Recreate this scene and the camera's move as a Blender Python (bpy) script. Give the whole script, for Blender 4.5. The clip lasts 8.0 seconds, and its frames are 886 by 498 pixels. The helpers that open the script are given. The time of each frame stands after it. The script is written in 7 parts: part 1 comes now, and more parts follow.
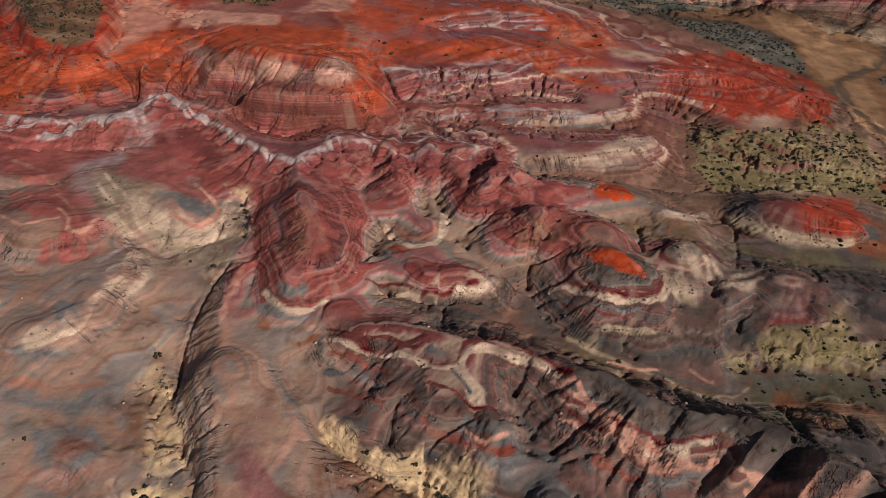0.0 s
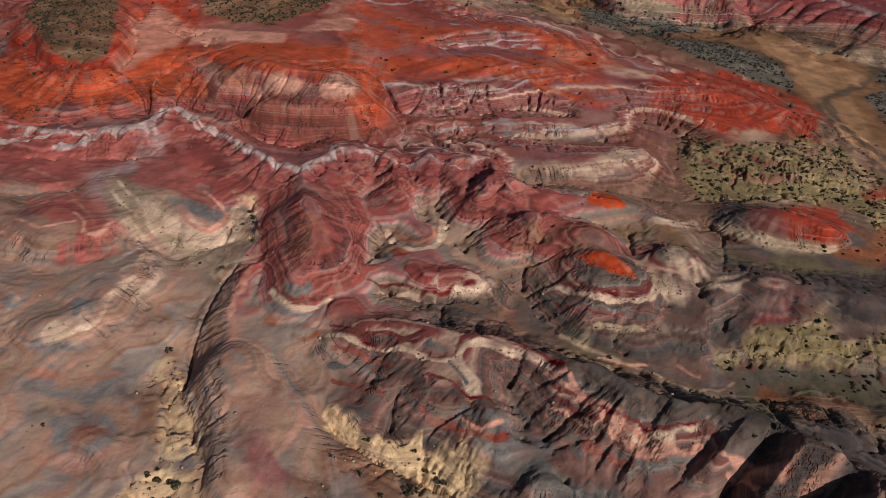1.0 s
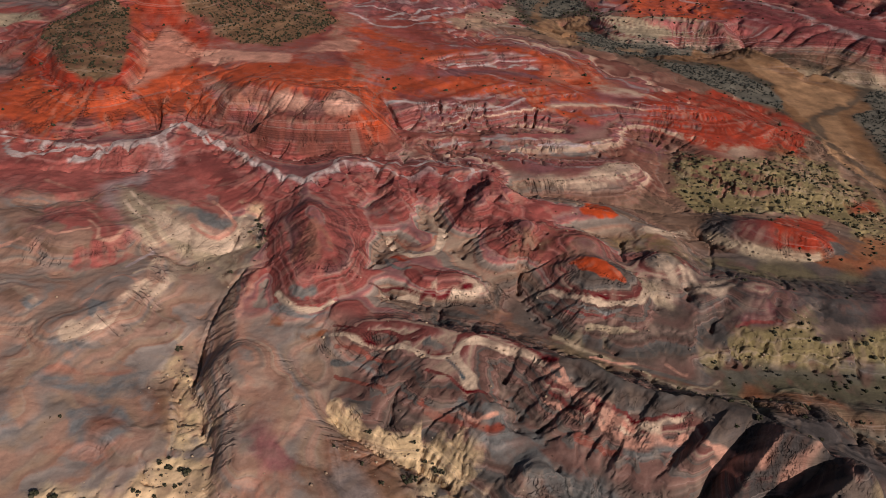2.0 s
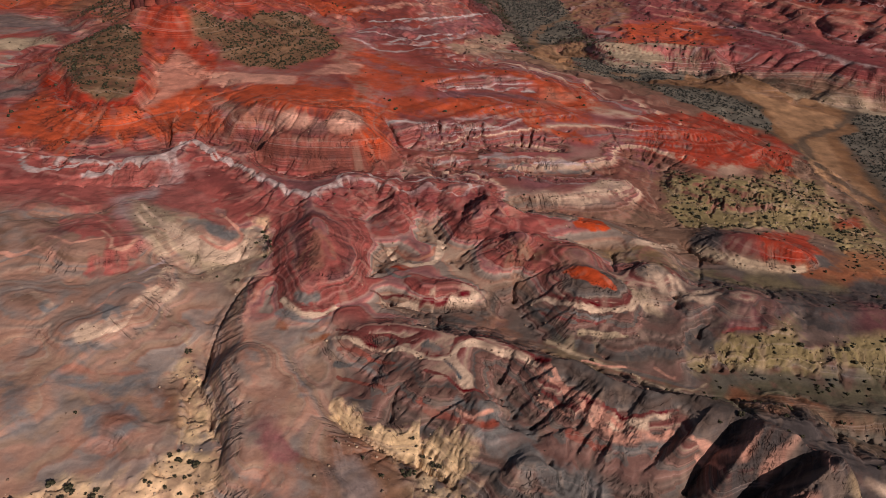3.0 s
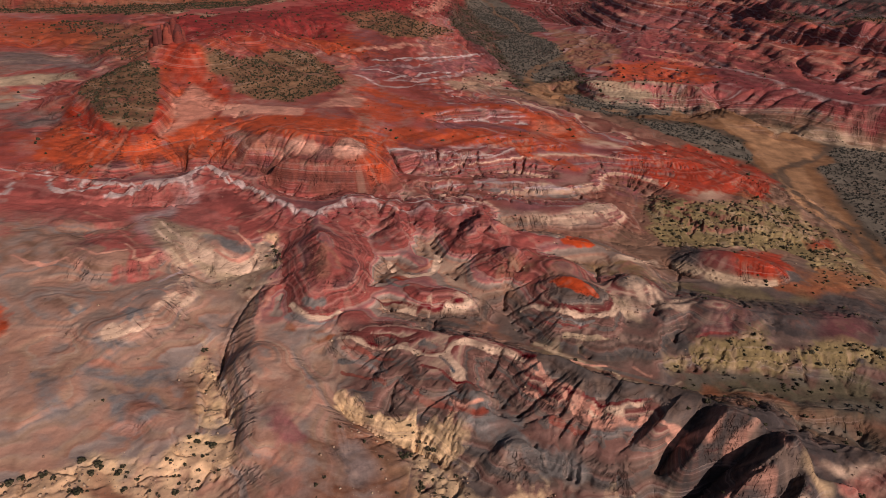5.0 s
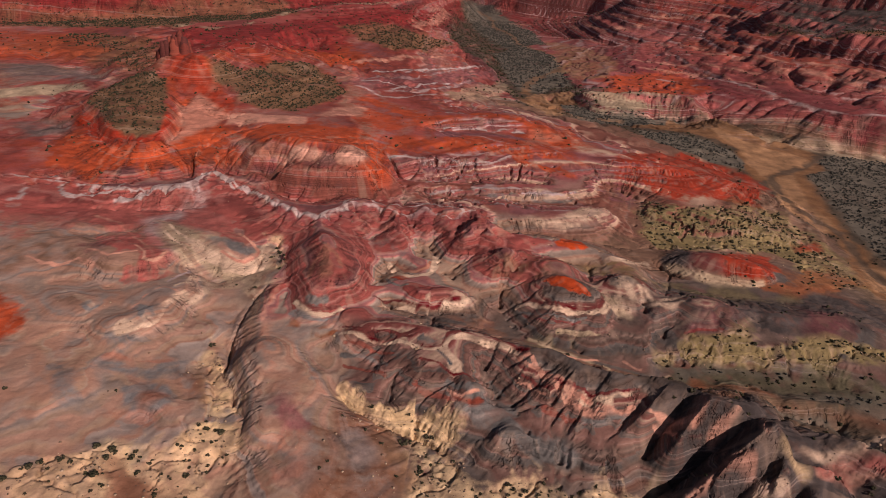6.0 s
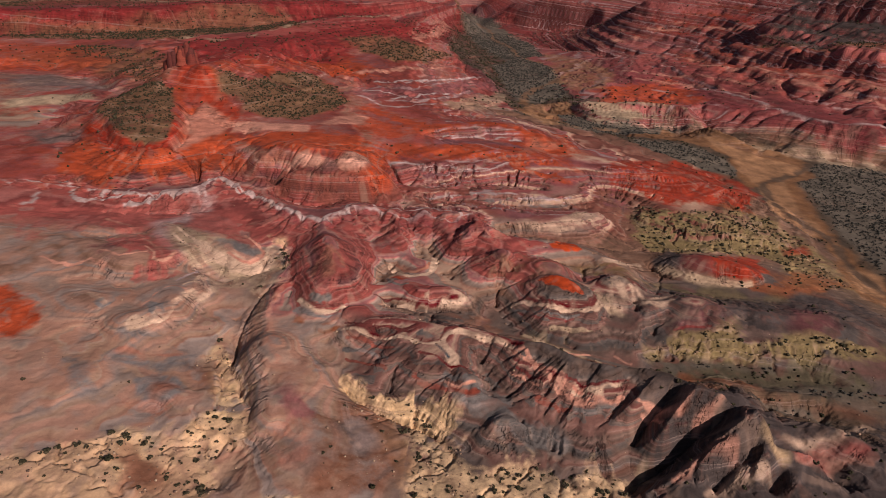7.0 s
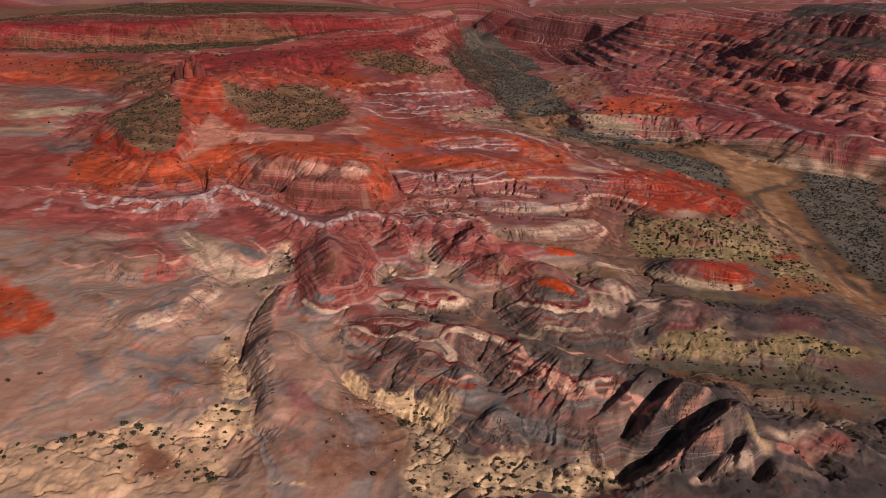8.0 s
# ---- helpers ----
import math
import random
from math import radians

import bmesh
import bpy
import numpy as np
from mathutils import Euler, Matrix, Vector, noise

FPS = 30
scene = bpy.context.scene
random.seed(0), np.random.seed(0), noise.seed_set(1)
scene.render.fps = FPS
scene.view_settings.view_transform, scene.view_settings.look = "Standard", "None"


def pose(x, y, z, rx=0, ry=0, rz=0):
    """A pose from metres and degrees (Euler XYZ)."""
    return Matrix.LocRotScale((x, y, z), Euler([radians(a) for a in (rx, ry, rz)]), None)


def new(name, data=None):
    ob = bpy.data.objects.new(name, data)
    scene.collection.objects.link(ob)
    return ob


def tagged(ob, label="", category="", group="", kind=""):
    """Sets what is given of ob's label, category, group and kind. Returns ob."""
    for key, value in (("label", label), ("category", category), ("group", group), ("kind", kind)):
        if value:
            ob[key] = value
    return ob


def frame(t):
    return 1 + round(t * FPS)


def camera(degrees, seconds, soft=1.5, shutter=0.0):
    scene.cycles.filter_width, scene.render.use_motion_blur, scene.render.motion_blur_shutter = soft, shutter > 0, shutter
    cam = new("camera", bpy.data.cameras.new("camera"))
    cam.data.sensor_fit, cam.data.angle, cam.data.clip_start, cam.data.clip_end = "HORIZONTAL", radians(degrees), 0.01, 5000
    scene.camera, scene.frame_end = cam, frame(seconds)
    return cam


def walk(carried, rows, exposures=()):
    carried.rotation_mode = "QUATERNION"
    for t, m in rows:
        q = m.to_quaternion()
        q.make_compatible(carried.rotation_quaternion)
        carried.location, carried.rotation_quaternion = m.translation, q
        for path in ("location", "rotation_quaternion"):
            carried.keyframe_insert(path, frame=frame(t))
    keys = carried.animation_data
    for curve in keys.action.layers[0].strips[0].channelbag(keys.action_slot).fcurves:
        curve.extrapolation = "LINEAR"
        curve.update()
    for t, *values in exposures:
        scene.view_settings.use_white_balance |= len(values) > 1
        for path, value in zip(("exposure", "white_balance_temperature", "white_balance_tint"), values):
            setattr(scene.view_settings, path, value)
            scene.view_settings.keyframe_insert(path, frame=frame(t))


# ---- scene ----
cam = camera(67.1, 8.0, 0.8)
METRES, EYE, TILT, LEAN, TURN = 80.0, 121.0, 0.0, 0.0, 0.0
ROWS = [
    (0.0, 0.0, 0.0, 0.0, 3.07, -38.59, -3.86),
    (0.5, 0.0059, -0.0617, 0.0054, 3.11, -37.64, -3.89),
    (1.0, 0.0118, -0.1234, 0.0103, 3.16, -36.69, -3.93),
    (1.5, 0.0178, -0.1851, 0.0155, 3.19, -35.73, -3.95),
    (3.0, 0.0379, -0.3713, 0.0311, 3.31, -32.45, -4.06),
    (3.5, 0.045, -0.4331, 0.0363, 3.34, -31.49, -4.1),
    (4.0, 0.0525, -0.4951, 0.0413, 3.36, -30.58, -4.11),
    (4.5, 0.0596, -0.5571, 0.0462, 3.38, -29.75, -4.16),
    (6.0, 0.0833, -0.7423, 0.0604, 3.4, -27.98, -4.17),
    (6.5, 0.0909, -0.8041, 0.0652, 3.42, -27.48, -4.16),
    (7.0, 0.0987, -0.8664, 0.0698, 3.43, -26.97, -4.15),
    (7.5, 0.1063, -0.9282, 0.0746, 3.47, -26.41, -4.16),
    (8.0, 0.1139, -0.9902, 0.0793, 3.5, -25.8, -4.15),
]
walk(cam, [(t, pose(0, 0, EYE, TILT, LEAN, TURN) @ pose(METRES * x, METRES * y, METRES * z, 90 + pitch, roll, yaw)) for t, x, y, z, yaw, pitch, roll in ROWS],
     [(0.0, -0.27, 6250, 9), (1.5, -0.27, 6250, 9), (3.0, -0.24, 6600, 18), (4.0, -0.22, 6800, 22), (6.0, -0.20, 7050, 27), (8.0, -0.21, 6950, 25)])

# ---- sky and sun ----
SUN_AZIMUTH, SUN_HEIGHT = 138.0, 34.0  # degrees clockwise from +y; degrees over the horizon


def daylight():
    world = bpy.data.worlds.new("sky")
    scene.world = world
    world.use_nodes = True
    nodes, links = world.node_tree.nodes, world.node_tree.links
    sky = nodes.new("ShaderNodeTexSky")
    sky.sky_type = "NISHITA"
    sky.sun_disc = False
    sky.sun_elevation, sky.sun_rotation = radians(SUN_HEIGHT), radians(SUN_AZIMUTH)
    nodes["Background"].inputs["Strength"].default_value = 0.037
    links.new(sky.outputs["Color"], nodes["Background"].inputs["Color"])
    lamp = bpy.data.lights.new("sun", "SUN")
    lamp.energy, lamp.angle, lamp.color = 4.4, radians(0.55), (1.0, 0.93, 0.84)
    ob = new("sun", lamp)
    ob.rotation_euler = (radians(90 - SUN_HEIGHT), 0, radians(180 - SUN_AZIMUTH))


daylight()


# ---- materials ----
MATERIALS = {}


class Nodes:
    """Short words for a node tree."""

    def __init__(self, name):
        self.mat = bpy.data.materials.new(name)
        self.mat.use_nodes = True
        self.tree = self.mat.node_tree
        self.out = self.tree.nodes["Principled BSDF"]
        MATERIALS[name] = self.mat

    def make(self, kind, **inputs):
        node = self.tree.nodes.new(kind)
        for key, value in inputs.items():
            self.put(node.inputs[key.replace("_", " ")], value)
        return node

    def put(self, socket, value):
        if isinstance(value, bpy.types.NodeSocket):
            self.tree.links.new(value, socket)
        else:
            socket.default_value = value

    def attribute(self, name):
        node = self.make("ShaderNodeAttribute")
        node.attribute_name = name
        return node

    def noise(self, size, detail=4.0, rough=0.6, at=None):
        node = self.make("ShaderNodeTexNoise", Scale=1.0 / size, Detail=detail, Roughness=rough)
        self.put(node.inputs["Vector"], at if at else self.place)
        return node.outputs["Fac"]

    def math(self, op, a, b=0.0, c=None):
        node = self.make("ShaderNodeMath")
        node.operation = op
        self.put(node.inputs[0], a)
        self.put(node.inputs[1], b)
        if c is not None:
            self.put(node.inputs[2], c)
        return node.outputs[0]

    def spread(self, value, low, high, to_low, to_high):
        node = self.make("ShaderNodeMapRange")
        for k, v in enumerate((value, low, high, to_low, to_high)):
            self.put(node.inputs[k], v)
        return node.outputs[0]

    def mix(self, fac, a, b, blend="MIX"):
        node = self.make("ShaderNodeMix")
        node.data_type, node.blend_type = "RGBA", blend
        self.put(node.inputs[0], fac)
        self.put(node.inputs[6], a)
        self.put(node.inputs[7], b)
        return node.outputs[2]

    def ramp(self, fac, stops):
        node = self.make("ShaderNodeValToRGB")
        ramp = node.color_ramp
        while len(ramp.elements) < len(stops):
            ramp.elements.new(0.5)
        for element, (at, colour) in zip(ramp.elements, stops):
            element.position = at
            element.color = (*colour, 1)
        self.put(node.inputs[0], fac)
        return node.outputs[0]

    def bump(self, height, strength, distance, normal=None):
        node = self.make("ShaderNodeBump", Strength=strength, Distance=distance)
        self.put(node.inputs["Height"], height)
        if normal:
            self.put(node.inputs["Normal"], normal)
        return node.outputs[0]


# beds from the lowest to the highest: metres and colour
GREY, CREAM, WHITE = (0.25, 0.18, 0.145), (0.44, 0.29, 0.205), (0.40, 0.29, 0.275)
RED, DARK_RED, MAUVE, BROWN, SALMON = (0.32, 0.074, 0.061), (0.185, 0.044, 0.039), (0.22, 0.085, 0.085), (0.17, 0.078, 0.054), (0.355, 0.184, 0.127)
LOAM = (0.185, 0.100, 0.066)
BEIGE, BLUE_GREY, PINK = (0.355, 0.220, 0.150), (0.275, 0.210, 0.180), (0.33, 0.165, 0.135)
ROSY = (0.35, 0.125, 0.105)
RED_BEDS = [(-6, LOAM), (0, LOAM), (1.5, BROWN), (2.6, GREY), (3.4, LOAM), (4.0, CREAM), (4.4, SALMON), (4.7, GREY), (5.3, GREY), (5.5, ROSY), (5.9, MAUVE), (6.2, PINK), (6.4, RED),
            (7.2, RED), (7.9, DARK_RED), (8.2, ROSY), (8.5, RED), (9.2, RED), (9.4, ROSY), (9.7, DARK_RED), (10.2, RED), (10.8, PINK), (11.1, MAUVE),
            (13, DARK_RED), (14.6, RED), (15.0, PINK), (15.5, MAUVE), (17.6, SALMON), (18.4, DARK_RED), (21.4, PINK), (22, DARK_RED), (27, RED)]
RUST, ASH, TAUPE = (0.142, 0.070, 0.056), (0.092, 0.076, 0.069), (0.122, 0.082, 0.066)
DUSK, KHAKI = (0.205, 0.125, 0.102), (0.165, 0.102, 0.062)
BANDED_BEDS = [(-6, KHAKI), (-1.5, TAUPE), (-0.4, BROWN), (0.4, ASH), (1.3, TAUPE), (1.5, RUST), (2.4, TAUPE), (2.6, ASH), (3.4, ASH), (3.6, RUST), (4.2, TAUPE), (4.4, DUSK),
               (4.6, TAUPE), (5.2, RUST), (5.9, RUST), (6.0, ASH), (6.5, TAUPE), (6.65, PINK), (6.8, RUST), (7.6, RUST), (7.7, ASH), (8.2, RUST), (8.35, PINK), (8.6, CREAM), (8.75, PINK), (8.9, DARK_RED),
               (9.5, RUST), (9.7, GREY), (10.0, ASH), (11.2, TAUPE), (12.5, ASH), (15, BROWN)]
ROSE, PALE = (0.35, 0.194, 0.141), (0.38, 0.25, 0.185)
PASTEL_BEDS = [(-6, BEIGE), (-1, BEIGE), (-0.2, SALMON), (0.6, BEIGE), (1.0, SALMON), (1.1, PALE), (1.25, BLUE_GREY), (1.9, BLUE_GREY), (2.1, SALMON), (2.8, BEIGE), (3.0, PALE), (3.15, ROSE), (3.7, ROSE),
               (3.9, PALE), (4.05, BEIGE), (4.6, GREY), (4.9, BLUE_GREY), (5.3, ROSE), (5.7, SALMON), (5.85, PALE), (6.0, BEIGE), (6.5, SALMON), (7.0, ROSE), (7.2, PALE), (7.4, GREY),
               (8.2, SALMON), (8.6, BLUE_GREY), (9.2, ROSE), (10.0, LOAM), (11.2, ROSE), (13, LOAM), (31, BROWN)]
PLUM, CLAY_RED = (0.25, 0.078, 0.076), (0.215, 0.072, 0.052)
STRIPED_BEDS = [(-6, LOAM), (0, CLAY_RED), (1.0, CREAM), (1.4, PLUM), (2.2, CLAY_RED), (2.7, PINK), (3.0, PLUM), (3.7, RED), (4.0, WHITE), (4.3, PLUM), (5.2, CLAY_RED), (5.5, CREAM), (5.9, PINK),
                (6.2, PLUM), (7.0, DARK_RED), (7.3, WHITE), (7.6, PLUM), (8.4, RED), (8.8, PINK), (9.1, PLUM), (9.9, DARK_RED), (10.2, WHITE), (10.6, PLUM), (11.4, RED), (12, PINK),
                (12.4, PLUM), (13.5, RED), (14, WHITE), (14.4, PLUM), (17, RED), (18, PINK), (20, RED)]


def badland():
    n = Nodes("badland")
    n.place = n.make("ShaderNodeTexCoord").outputs["Object"]

    def grey(value):
        return n.make("ShaderNodeCombineColor", Red=value, Green=value, Blue=value).outputs[0]

    layer, soil = n.attribute("layer").outputs["Fac"], n.attribute("soil")
    steep, streak = n.attribute("steep").outputs["Fac"], n.attribute("streak").outputs["Fac"]
    slope = n.spread(steep, 0.14, 0.42, 0, 1)
    wobble = n.spread(n.noise(14, 3), 0, 1, -0.30, 0.30)
    fine = n.spread(n.noise(1.6, 3), 0, 1, -0.09, 0.09)
    bed = n.math("ADD", n.math("ADD", layer, wobble), fine)
    at = n.spread(bed, -6, 31, 0, 1)
    ramps = [n.ramp(at, [((m + 6) / 37, c) for m, c in beds]) for beds in (RED_BEDS, BANDED_BEDS, PASTEL_BEDS, STRIPED_BEDS)]
    rock = n.mix(n.attribute("banded").outputs["Fac"], ramps[0], ramps[1])
    pastel = n.attribute("pastel").outputs["Fac"]
    clouded = n.mix(n.spread(n.noise(9, 3, 0.5), 0.50, 0.64, 0, 0.65), ramps[2], (*BLUE_GREY, 1))
    clouded = n.mix(n.spread(n.noise(13, 3, 0.5), 0.52, 0.66, 0, 0.60), clouded, (*SALMON, 1))
    rock = n.mix(pastel, rock, clouded)
    rock = n.mix(n.attribute("striped").outputs["Fac"], rock, ramps[3])
    # laminae: thin and thick ones, and a few hard pale bands
    def along(stretch):
        return n.make("ShaderNodeCombineXYZ", Z=bed, X=n.math("MULTIPLY", layer, 0.3), Y=n.math("MULTIPLY", n.noise(60, 2), stretch)).outputs[0]
    thin = n.noise(0.62, 2, 0.6, along(1.0))
    thick = n.noise(1.9, 2, 0.5, along(3.0))
    lamina = n.math("MULTIPLY", n.spread(thin, 0.34, 0.66, 0.70, 1.30), n.spread(thick, 0.36, 0.64, 0.74, 1.26))
    rock = n.mix(n.math("MULTIPLY", n.spread(steep, 0.08, 0.30, 0.12, 1.0), n.spread(pastel, 0, 1, 1, 0.5)), rock, n.mix(1.0, rock, grey(lamina), "MULTIPLY"))
    # washed-down silt in the rills
    silt = n.mix(n.spread(n.attribute("flow").outputs["Fac"], 0.4, 2.4, 0, 0.24), rock, (0.20, 0.118, 0.082, 1))
    edge = n.math("ADD", soil.outputs["Alpha"], n.spread(n.noise(3.5, 6, 0.65), 0.2, 0.8, -0.38, 0.30))
    edge = n.math("ADD", edge, n.spread(n.noise(17, 5, 0.6), 0.25, 0.75, -0.30, 0.18))
    edge = n.math("ADD", edge, n.spread(streak, -1.6, 1.6, -0.26, 0.26))
    edge = n.math("MULTIPLY", n.spread(edge, 0.2, 0.8, 0, 1), n.spread(soil.outputs["Alpha"], 0, 0.15, 0, 1))
    # loose soil is paler and darker in patches, and the beds show through it on the slopes
    patchy = n.spread(n.noise(8, 4, 0.6), 0.3, 0.7, 0.70, 1.34)
    through_it = n.mix(n.spread(steep, 0.06, 0.24, 0.08, 0.62), (1, 1, 1, 1), grey(lamina))
    loose = n.mix(1.0, n.mix(1.0, soil.outputs["Color"], grey(patchy), "MULTIPLY"), through_it, "MULTIPLY")
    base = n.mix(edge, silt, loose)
    pale_bed = n.math("MULTIPLY", n.spread(n.math("ABSOLUTE", n.math("SUBTRACT", thick, 0.60)), 0.0, 0.035, 1, 0), slope)
    base = n.mix(n.math("MULTIPLY", pale_bed, 0.24), base, (0.47, 0.34, 0.29, 1))
    stain = n.math("MULTIPLY", n.spread(n.noise(0.5, 4, 0.6), 0.25, 0.75, 0.92, 1.08), n.spread(n.noise(6.5, 4, 0.6), 0.25, 0.75, 0.82, 1.20))
    base = n.mix(1.0, base, grey(stain), "MULTIPLY")
    # wash in streaks down the slopes, pale and dark
    base = n.mix(n.math("MULTIPLY", n.spread(streak, 0.6, 2.0, 0, 0.28), n.spread(steep, 0.08, 0.3, 0.3, 1)), base, (0.43, 0.28, 0.205, 1))
    base = n.mix(n.spread(streak, -0.5, -2.2, 0, 0.32), base, (0.11, 0.052, 0.038, 1))
    n.put(n.out.inputs["Roughness"], 0.93)
    n.put(n.out.inputs["Specular IOR Level"], 0.2)
    # fine rills from the crests downwards: narrow cracks with paler ribs between them
    wander = n.make("ShaderNodeVectorMath")
    wander.operation = "ADD"
    n.put(wander.inputs[0], n.attribute("source").outputs["Color"])
    jitter = n.make("ShaderNodeTexNoise", Scale=0.5, Detail=2.0)
    n.put(jitter.inputs["Vector"], n.place)
    shift = n.make("ShaderNodeVectorMath")
    shift.operation = "SCALE"
    n.put(shift.inputs[0], jitter.outputs["Color"])
    n.put(shift.inputs["Scale"], 0.8)
    n.put(wander.inputs[1], shift.outputs[0])
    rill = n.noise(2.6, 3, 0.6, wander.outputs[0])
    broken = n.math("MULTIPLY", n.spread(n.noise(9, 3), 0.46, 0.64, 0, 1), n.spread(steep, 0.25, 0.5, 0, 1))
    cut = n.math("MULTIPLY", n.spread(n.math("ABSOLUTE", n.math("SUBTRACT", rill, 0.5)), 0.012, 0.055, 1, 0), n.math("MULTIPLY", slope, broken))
    # rill shade put into the colour too: cracks darkened, ribs paled
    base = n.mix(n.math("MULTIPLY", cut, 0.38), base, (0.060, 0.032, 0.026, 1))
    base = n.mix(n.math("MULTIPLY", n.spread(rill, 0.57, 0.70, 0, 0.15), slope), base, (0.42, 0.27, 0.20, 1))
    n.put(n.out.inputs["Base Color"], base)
    gullies = n.bump(n.math("SUBTRACT", 1.0, cut), 0.9, 0.7)
    ledges = n.bump(n.math("MULTIPLY", lamina, n.spread(steep, 0.1, 0.35, 0.0, 1)), 0.5, 0.35, gullies)
    relief = n.bump(n.noise(1.9, 4, 0.55), 0.5, 0.6, ledges)
    n.put(n.out.inputs["Normal"], relief)


badland()


def landform_lines(line):
    line([(-230, 206, 3), (-200, 204, 4), (-170, 205, 4), (-138, 198, 6), (-124, 201, 6), (-111, 203, 8), (-107, 223, 7), (-95, 213, 7), (-81, 204, 7), (-60, 185, 9), (-48, 178, 10.5), (-42, 186, 11), (-37, 194, 11), (-30, 195, 11), (-20, 191, 10.3), (-14, 188, 10), (-7, 192, 12.4), (0, 189, 11.5), (13, 195, 12), (14, 182, 12)])  # white rim
    line([(-194, 198, 2), (-177, 207, 1), (-154, 204, 1.5), (-131, 216, 2), (-114, 222, 2.5), (-103, 225, 3.5), (-83, 219, 3), (-62, 202, 4), (-45, 210, 5), (-22, 211, 5), (1, 222, 4), (16, 222, 4)])  # trench behind the rim
    line([(-39, 190, 11), (-34, 181, 9.5), (-29, 176, 6)])  # rib
    line([(-26, 192, 8), (-25, 182, 5), (-26, 173, 3.5), (-24, 161, 2.5), (-17, 154, 2)])  # gully
    line([(-21, 191, 10.4), (-16, 176, 8.5), (-10, 168, 6), (-8, 159, 5.5), (-5, 153, 5.5)])  # rib
    line([(-15, 192, 8), (-10, 182, 5.5), (-5, 172, 4), (-2, 164, 3)])  # gully
    line([(-8, 193, 12), (-6, 185, 8.5), (-4, 175, 6)])  # rib
    line([(-3, 192, 8.5), (-3, 179, 5), (-3, 169, 3.2), (1, 159, 2.6)])  # gully
    line([(1, 191, 11.5), (2, 181, 8.5), (2, 172, 5)])  # rib
    line([(9, 188, 9), (6, 176, 5.5), (1, 165, 3)])  # gully
    line([(14, 181, 12), (11, 169, 8.5), (9, 163, 5)])  # dome rib
    line([(17, 176, 8.8), (14, 165, 5.5), (12, 157, 3)])  # gully
    line([(14, 181, 12), (20, 170, 10.5), (25, 157, 9), (27, 148, 8), (28, 148, 5)])  # dome rib
    line([(20, 160, 7), (20, 150, 4), (23, 141, 1)])  # gully
    line([(14, 181, 12), (30, 177, 9.5), (45, 180, 7.5), (58, 179, 7), (66, 175, 5)])  # east shoulder of the dome
    line([(-48, 178, 10.5), (-45, 165, 11), (-39, 150, 13), (-36, 140, 12.3)])  # cone link
    line([(-37, 145, 13), (-38, 136, 10), (-39, 127, 7)])  # cone rib
    line([(-37, 145, 13), (-29, 130, 9.3), (-29, 127, 5)])  # cone rib
    line([(-37, 145, 13), (-24, 141, 9), (-20, 143, 6)])  # cone rib
    line([(-52, 168, 7), (-51, 156, 6.5), (-51, 143, 5), (-50, 132, 3.5), (-48, 119, 2)])  # cone west foot
    line([(-38, 125, 7.5), (-36, 120, 6), (-37, 118, 3)])  # ring hill
    line([(-46, 120, 1.5), (-41, 112, 0.8), (-35, 112, 0.5), (-29, 120, 1.5), (-23, 125, 1.8), (-23, 133, 3.5)])  # ring hill foot
    line([(-17, 153, 2.2), (-21, 141, 3), (-21, 133, 2), (-12, 129, 1), (-1, 127, 0.4), (11, 128, 0.2), (20, 123, 0.8), (27, 118, 1.5)])  # valley
    line([(-18, 137, 5), (-11, 143, 5.5), (-4, 129, 7.5), (5, 133, 7), (13, 131, 6.5)])  # knobs
    line([(3, 152, 2.8), (14, 151, 2.5), (20, 143, 1.5), (23, 135, 0.8)])  # knob foot
    line([(28, 141, 5), (34, 141, 9.5), (44, 142, 11.7), (51, 140, 10.8), (60, 139, 9.5), (76, 138, 8.5), (94, 140, 7), (124, 142, 6), (148, 146, 5)])  # orange hill
    line([(46, 166, 5.5), (34, 159, 4.5), (27, 149, 2), (24, 138, 0.8), (28, 125, 1.2), (33, 115, 2), (46, 109, 1.8), (56, 107, 1.5), (65, 104, 1.2)])  # orange hill west foot
    line([(34, 137, 8.4), (42, 135, 9), (51, 134, 9), (58, 133, 8.6)])  # orange hill shoulder
    line([(42, 135, 9), (40, 129, 6.2), (38, 120, 3.5)])  # orange hill rib
    line([(60, 138, 9.5), (54, 126, 6.5), (49, 114, 3)])  # orange hill rib
    line([(48, 129, 5.6), (45, 123, 4), (43, 114, 2.2)])  # orange hill gully
    line([(64, 136, 7), (62, 122, 4), (62, 111, 1.6)])  # orange hill gully
    line([(76, 137, 8.5), (73, 126, 5), (67, 112, 2.2)])  # orange hill rib
    line([(46, 166, 5.5), (60, 166, 4), (70, 164, 3), (84, 162, 2), (103, 160, 1.5), (133, 161, 1.2), (160, 166, 0)])  # valley behind the orange ridge
    line([(76, 117, 1.6), (83, 123, 3.5), (95, 124, 4), (113, 127, 4), (137, 128, 4)])  # tan cliff top
    line([(74, 113, 0), (83, 115, -0.5), (98, 116, -0.6), (114, 115, -0.5), (133, 113, -0.5)])  # tan cliff foot
    line([(93, 139, 7), (100, 131, 7), (107, 125, 5), (111, 121, 2.5)])  # spur over the tan cliff
    line([(-30, 105, 1.5), (-25, 107, 6.5), (-19, 110, 8), (-10, 112, 8.6), (0, 112, 8.6), (6, 109, 8.8), (11, 107, 10.6), (19, 105, 11.5), (31, 99, 12.5), (44, 93, 12.6), (53, 88, 14.5), (70, 86, 13.5), (76, 76, 16), (86, 71, 15.5), (94, 65, 14), (103, 63, 12)])  # banded hill crest
